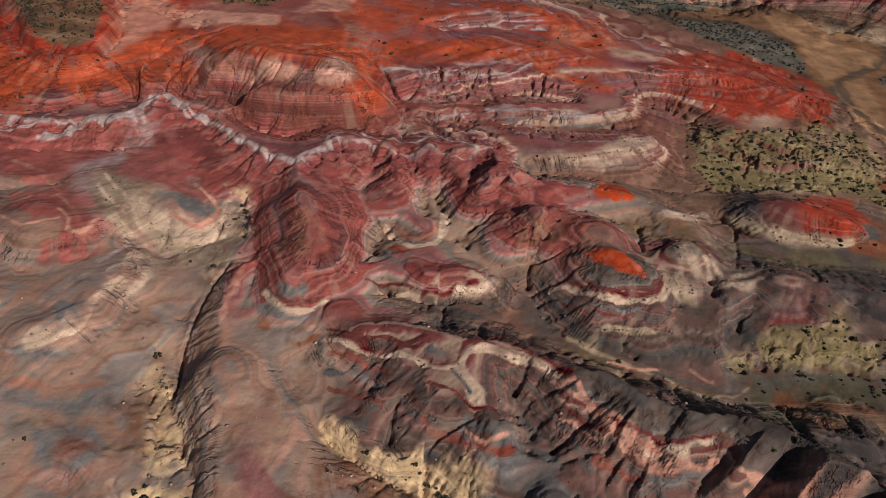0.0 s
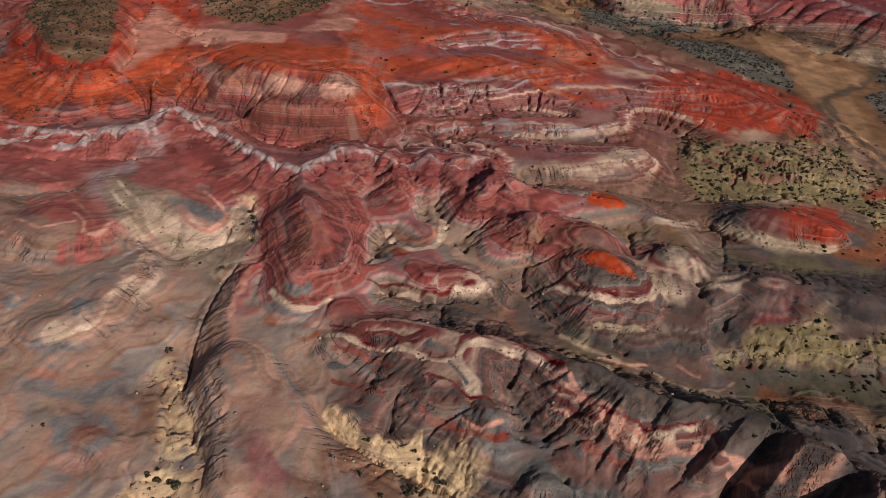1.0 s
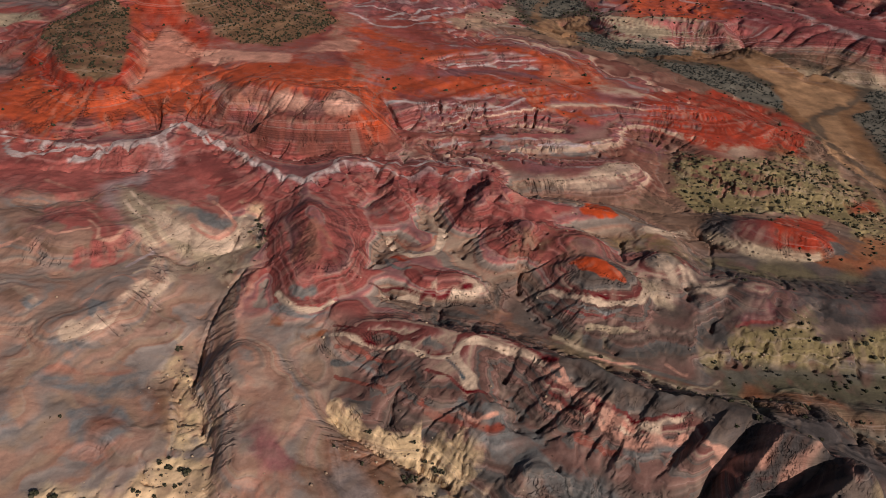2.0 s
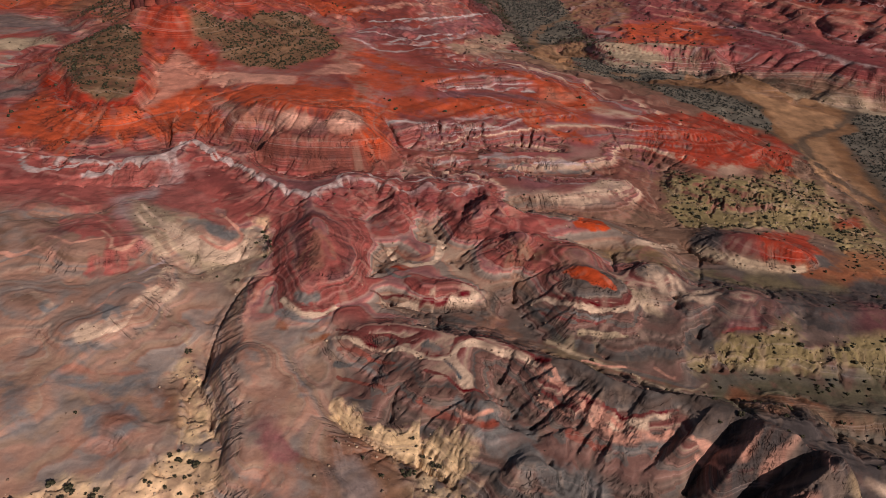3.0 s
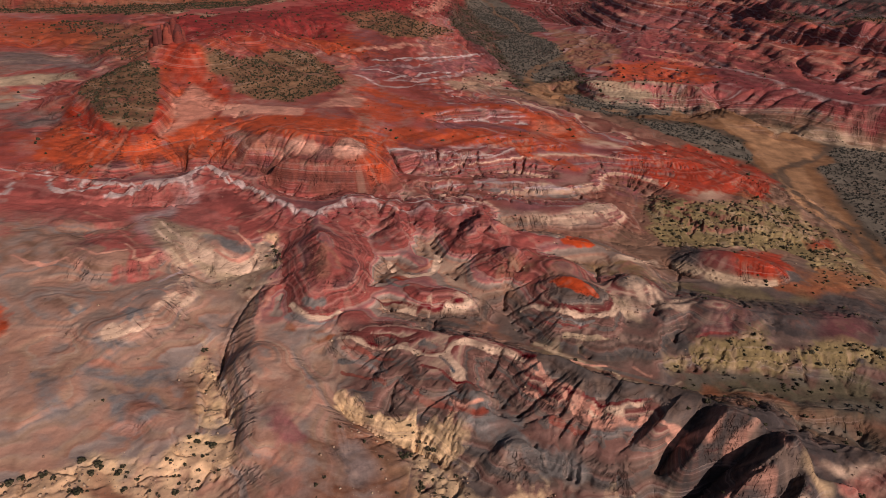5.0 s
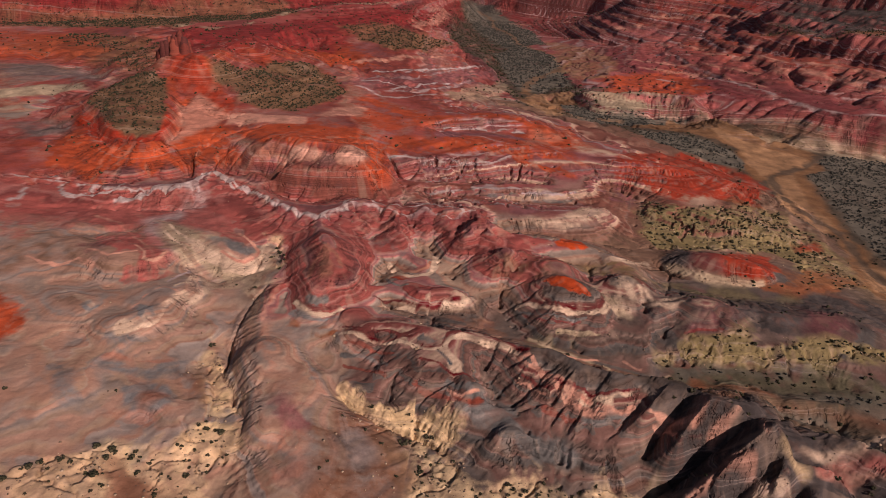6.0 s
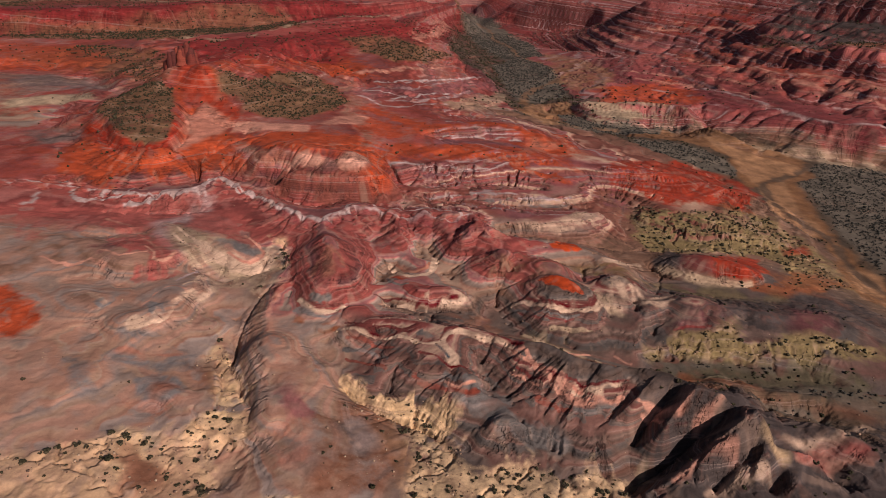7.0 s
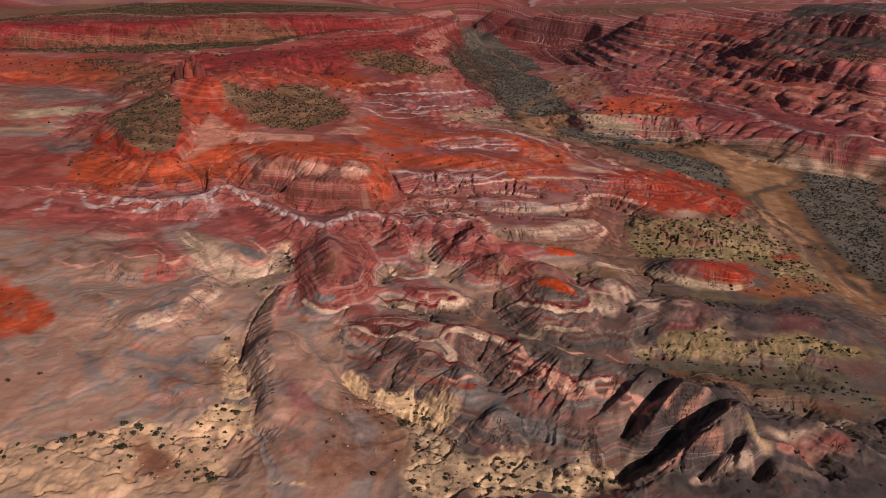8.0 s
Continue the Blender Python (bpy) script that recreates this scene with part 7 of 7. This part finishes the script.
def plant():
    p = spots()
    rng = np.random.RandomState(5)
    order = np.argsort(np.hypot(p[:, 0], p[:, 1] - 40) - 40 * p[:, 3])
    p = p[order]
    kinds = [mesh_of("crown", *clump_shape(9, 0.62, 60 + k), MATERIALS["foliage"]) for k in range(6)]
    woody = mesh_of("stem", *stems(4), MATERIALS["wood"])
    on = {"tan_clay": "pale cracked clay", "yellow_clay": "a crumbling yellow clay ledge", "drab_clay": "drab stony clay", "brown_soil": "bare brown soil", "green_soil": "greenish flat soil"}
    for k, (x, y, z, size, soil) in enumerate(p[:300]):
        ob = new("shrub")
        for name, mesh in (("crown", kinds[k % 6]), ("stem", woody)):
            new(name, mesh).parent = ob
        ob.matrix_basis = Matrix.LocRotScale((x, y, z - 0.1 * size), Euler((0, 0, rng.uniform(0, 6.28))), (size, size, size * rng.uniform(0.7, 1.0)))
        where = on.get(list(SOILS)[int(soil)], "banded badland soil") if soil >= 0 else "banded badland soil"
        tagged(ob, ("large round" if size > 0.75 else "small low") + " dark green desert shrub on " + where, "shrub", "shrubs on the badland")
    rest = p[300:]
    grey = rest[:, 4] == list(SOILS).index("scrub_soil")
    for name, some, material, label in (
            ("scrub", rest[~grey], "foliage", "scattered dark sagebrush over soil, mesa and clay"),
            ("river_scrub", rest[grey], "grey_foliage", "dense grey-green scrub on the river flats")):
        points, tris, at = [], [], 0
        far = [clump_shape(3, 0.45, 80 + k) for k in range(8)]
        for k, (x, y, z, size, _) in enumerate(some):
            a, t = far[k % 8]
            c, s = math.cos(k), math.sin(k)
            q = np.column_stack([a[:, 0] * c - a[:, 1] * s, a[:, 0] * s + a[:, 1] * c, a[:, 2] * 0.8]) * size + (x, y, z - 0.1 * size)
            points.append(q)
            tris.append(t + at)
            at += len(q)
        ob = new(name, mesh_of(name, np.vstack(points), np.vstack(tris), MATERIALS[material]))
        tagged(ob, label, "scrub", kind="stuff")


plant()


# ---- loose stones ----
def stone_material():
    n = Nodes("stone")
    n.place = n.make("ShaderNodeTexCoord").outputs["Object"]
    tone = n.make("ShaderNodeNewGeometry").outputs["Random Per Island"]
    colour = n.ramp(tone, [(0.0, (0.10, 0.062, 0.045)), (0.4, (0.24, 0.15, 0.10)), (0.8, (0.42, 0.29, 0.19)), (1.0, (0.50, 0.36, 0.25))])
    grain = n.spread(n.noise(0.2, 5), 0.25, 0.75, 0.75, 1.25)
    n.put(n.out.inputs["Base Color"], n.mix(1.0, colour, n.make("ShaderNodeCombineColor", Red=grain, Green=grain, Blue=grain).outputs[0], "MULTIPLY"))
    n.put(n.out.inputs["Roughness"], 0.9)


stone_material()


def scatter_stones():
    """Blocks broken from the pale clay ledges."""
    rng = np.random.RandomState(71)
    n = 60000
    x, y = rng.uniform(-120, 150, n), rng.uniform(42, 230, n)
    _, cover, kind = soil_at(x, y)
    names = list(SOILS)
    share = np.array([{"yellow_clay": 0.55, "tan_clay": 0.42, "cream": 0.4, "drab_clay": 0.4, "pale_tan": 0.4, "brown_soil": 0.1}.get(k, 0.0) for k in names] + [0.012])[kind]
    keep = rng.uniform(0, 1, n) < share * np.clip(1 + 2 * mottle(x, y, 6, 72), 0, 2)
    x, y = x[keep], y[keep]
    z, _ = ground_height(x, y)
    points, tris, at = [], [], 0
    shapes = [clump_shape(1, 0.0, 90 + k) for k in range(10)]
    for k in range(len(x)):
        a, t = shapes[k % 10]
        size = 0.16 + 0.5 * rng.uniform() ** 4
        c, s = math.cos(k), math.sin(k)
        q = np.column_stack([a[:, 0] * c - a[:, 1] * s, a[:, 0] * s + a[:, 1] * c, a[:, 2] * 0.6 - 0.2]) * size + (x[k], y[k], z[k])
        points.append(q)
        tris.append(t + at)
        at += len(q)
    ob = new("loose_stones", mesh_of("loose_stones", np.vstack(points), np.vstack(tris), MATERIALS["stone"]))
    tagged(ob, "broken pale and brown stones below the clay ledges", "stones", kind="stuff")


scatter_stones()


# ---- rock butte ----
def butte_material():
    n = Nodes("butte_rock")
    n.place = n.make("ShaderNodeTexCoord").outputs["Object"]
    tone = n.make("ShaderNodeObjectInfo").outputs["Random"]
    colour = n.ramp(tone, [(0.0, (0.10, 0.022, 0.018)), (0.6, (0.19, 0.034, 0.022)), (1.0, (0.28, 0.06, 0.035))])
    level = n.make("ShaderNodeSeparateXYZ")
    n.put(level.inputs[0], n.place)
    beds = n.spread(n.noise(0.8, 3, 0.6, n.make("ShaderNodeCombineXYZ", Z=level.outputs[2]).outputs[0]), 0.3, 0.7, 0.7, 1.25)
    grain = n.math("MULTIPLY", beds, n.spread(n.noise(0.6, 6, 0.7), 0.25, 0.75, 0.7, 1.3))
    n.put(n.out.inputs["Base Color"], n.mix(1.0, colour, n.make("ShaderNodeCombineColor", Red=grain, Green=grain, Blue=grain).outputs[0], "MULTIPLY"))
    n.put(n.out.inputs["Roughness"], 0.92)
    n.put(n.out.inputs["Normal"], n.bump(n.noise(0.7, 7, 0.7), 0.8, 0.5))


butte_material()


def rock_column(width, height, seed):
    """A weathered pillar: stacked uneven rings, widest at the foot."""
    rng = np.random.RandomState(seed)
    sides, rings = 8, 7
    points, faces = [], []
    corner = rng.uniform(0.75, 1.2, sides)
    for k in range(rings):
        up = k / (rings - 1)
        wide = width * (1.25 - 0.55 * up) * rng.uniform(0.86, 1.1) * (0.72 if k == rings - 1 else 1)
        for s in range(sides):
            a = 6.2832 * s / sides + 0.2 * rng.uniform(-1, 1)
            r = wide * corner[s] * rng.uniform(0.9, 1.1)
            points.append((r * math.cos(a), r * math.sin(a), height * up * (1 if k < rings - 1 else rng.uniform(0.95, 1.0)) - 1.5 * (k == 0)))
    for k in range(rings - 1):
        for s in range(sides):
            a, b = k * sides + s, k * sides + (s + 1) % sides
            faces += [(a, b, b + sides), (a, b + sides, a + sides)]
    points.append((0, 0, height))
    top = (rings - 1) * sides
    faces += [(top + s, top + (s + 1) % sides, len(points) - 1) for s in range(sides)]
    return np.array(points), np.array(faces)


def build_butte():
    rng = np.random.RandomState(33)
    middle = (-170.0, 338.0)
    at = ground_height(np.array([middle[0]]), np.array([middle[1]]))[0][0]
    butte = new("rock_butte")
    butte.matrix_basis = Matrix.Translation((middle[0], middle[1], at))
    tagged(butte, "dark red broken sandstone butte on a red slope", "rock butte")
    for k in range(18):
        u, v = rng.uniform(-1, 1), rng.uniform(-1, 1)
        dx, dy = 9.5 * u, 5.5 * v
        z = ground_height(np.array([middle[0] + dx]), np.array([middle[1] + dy]))[0][0] - at
        tall = (14.0 - 7.5 * max(abs(u), abs(v))) * rng.uniform(0.75, 1.15)
        ob = new("rock_column", mesh_of("rock_column", *rock_column(rng.uniform(1.7, 3.0), tall, 200 + k), MATERIALS["butte_rock"]))
        ob.parent = butte
        ob.matrix_basis = Matrix.Translation((dx, dy, z))


build_butte()
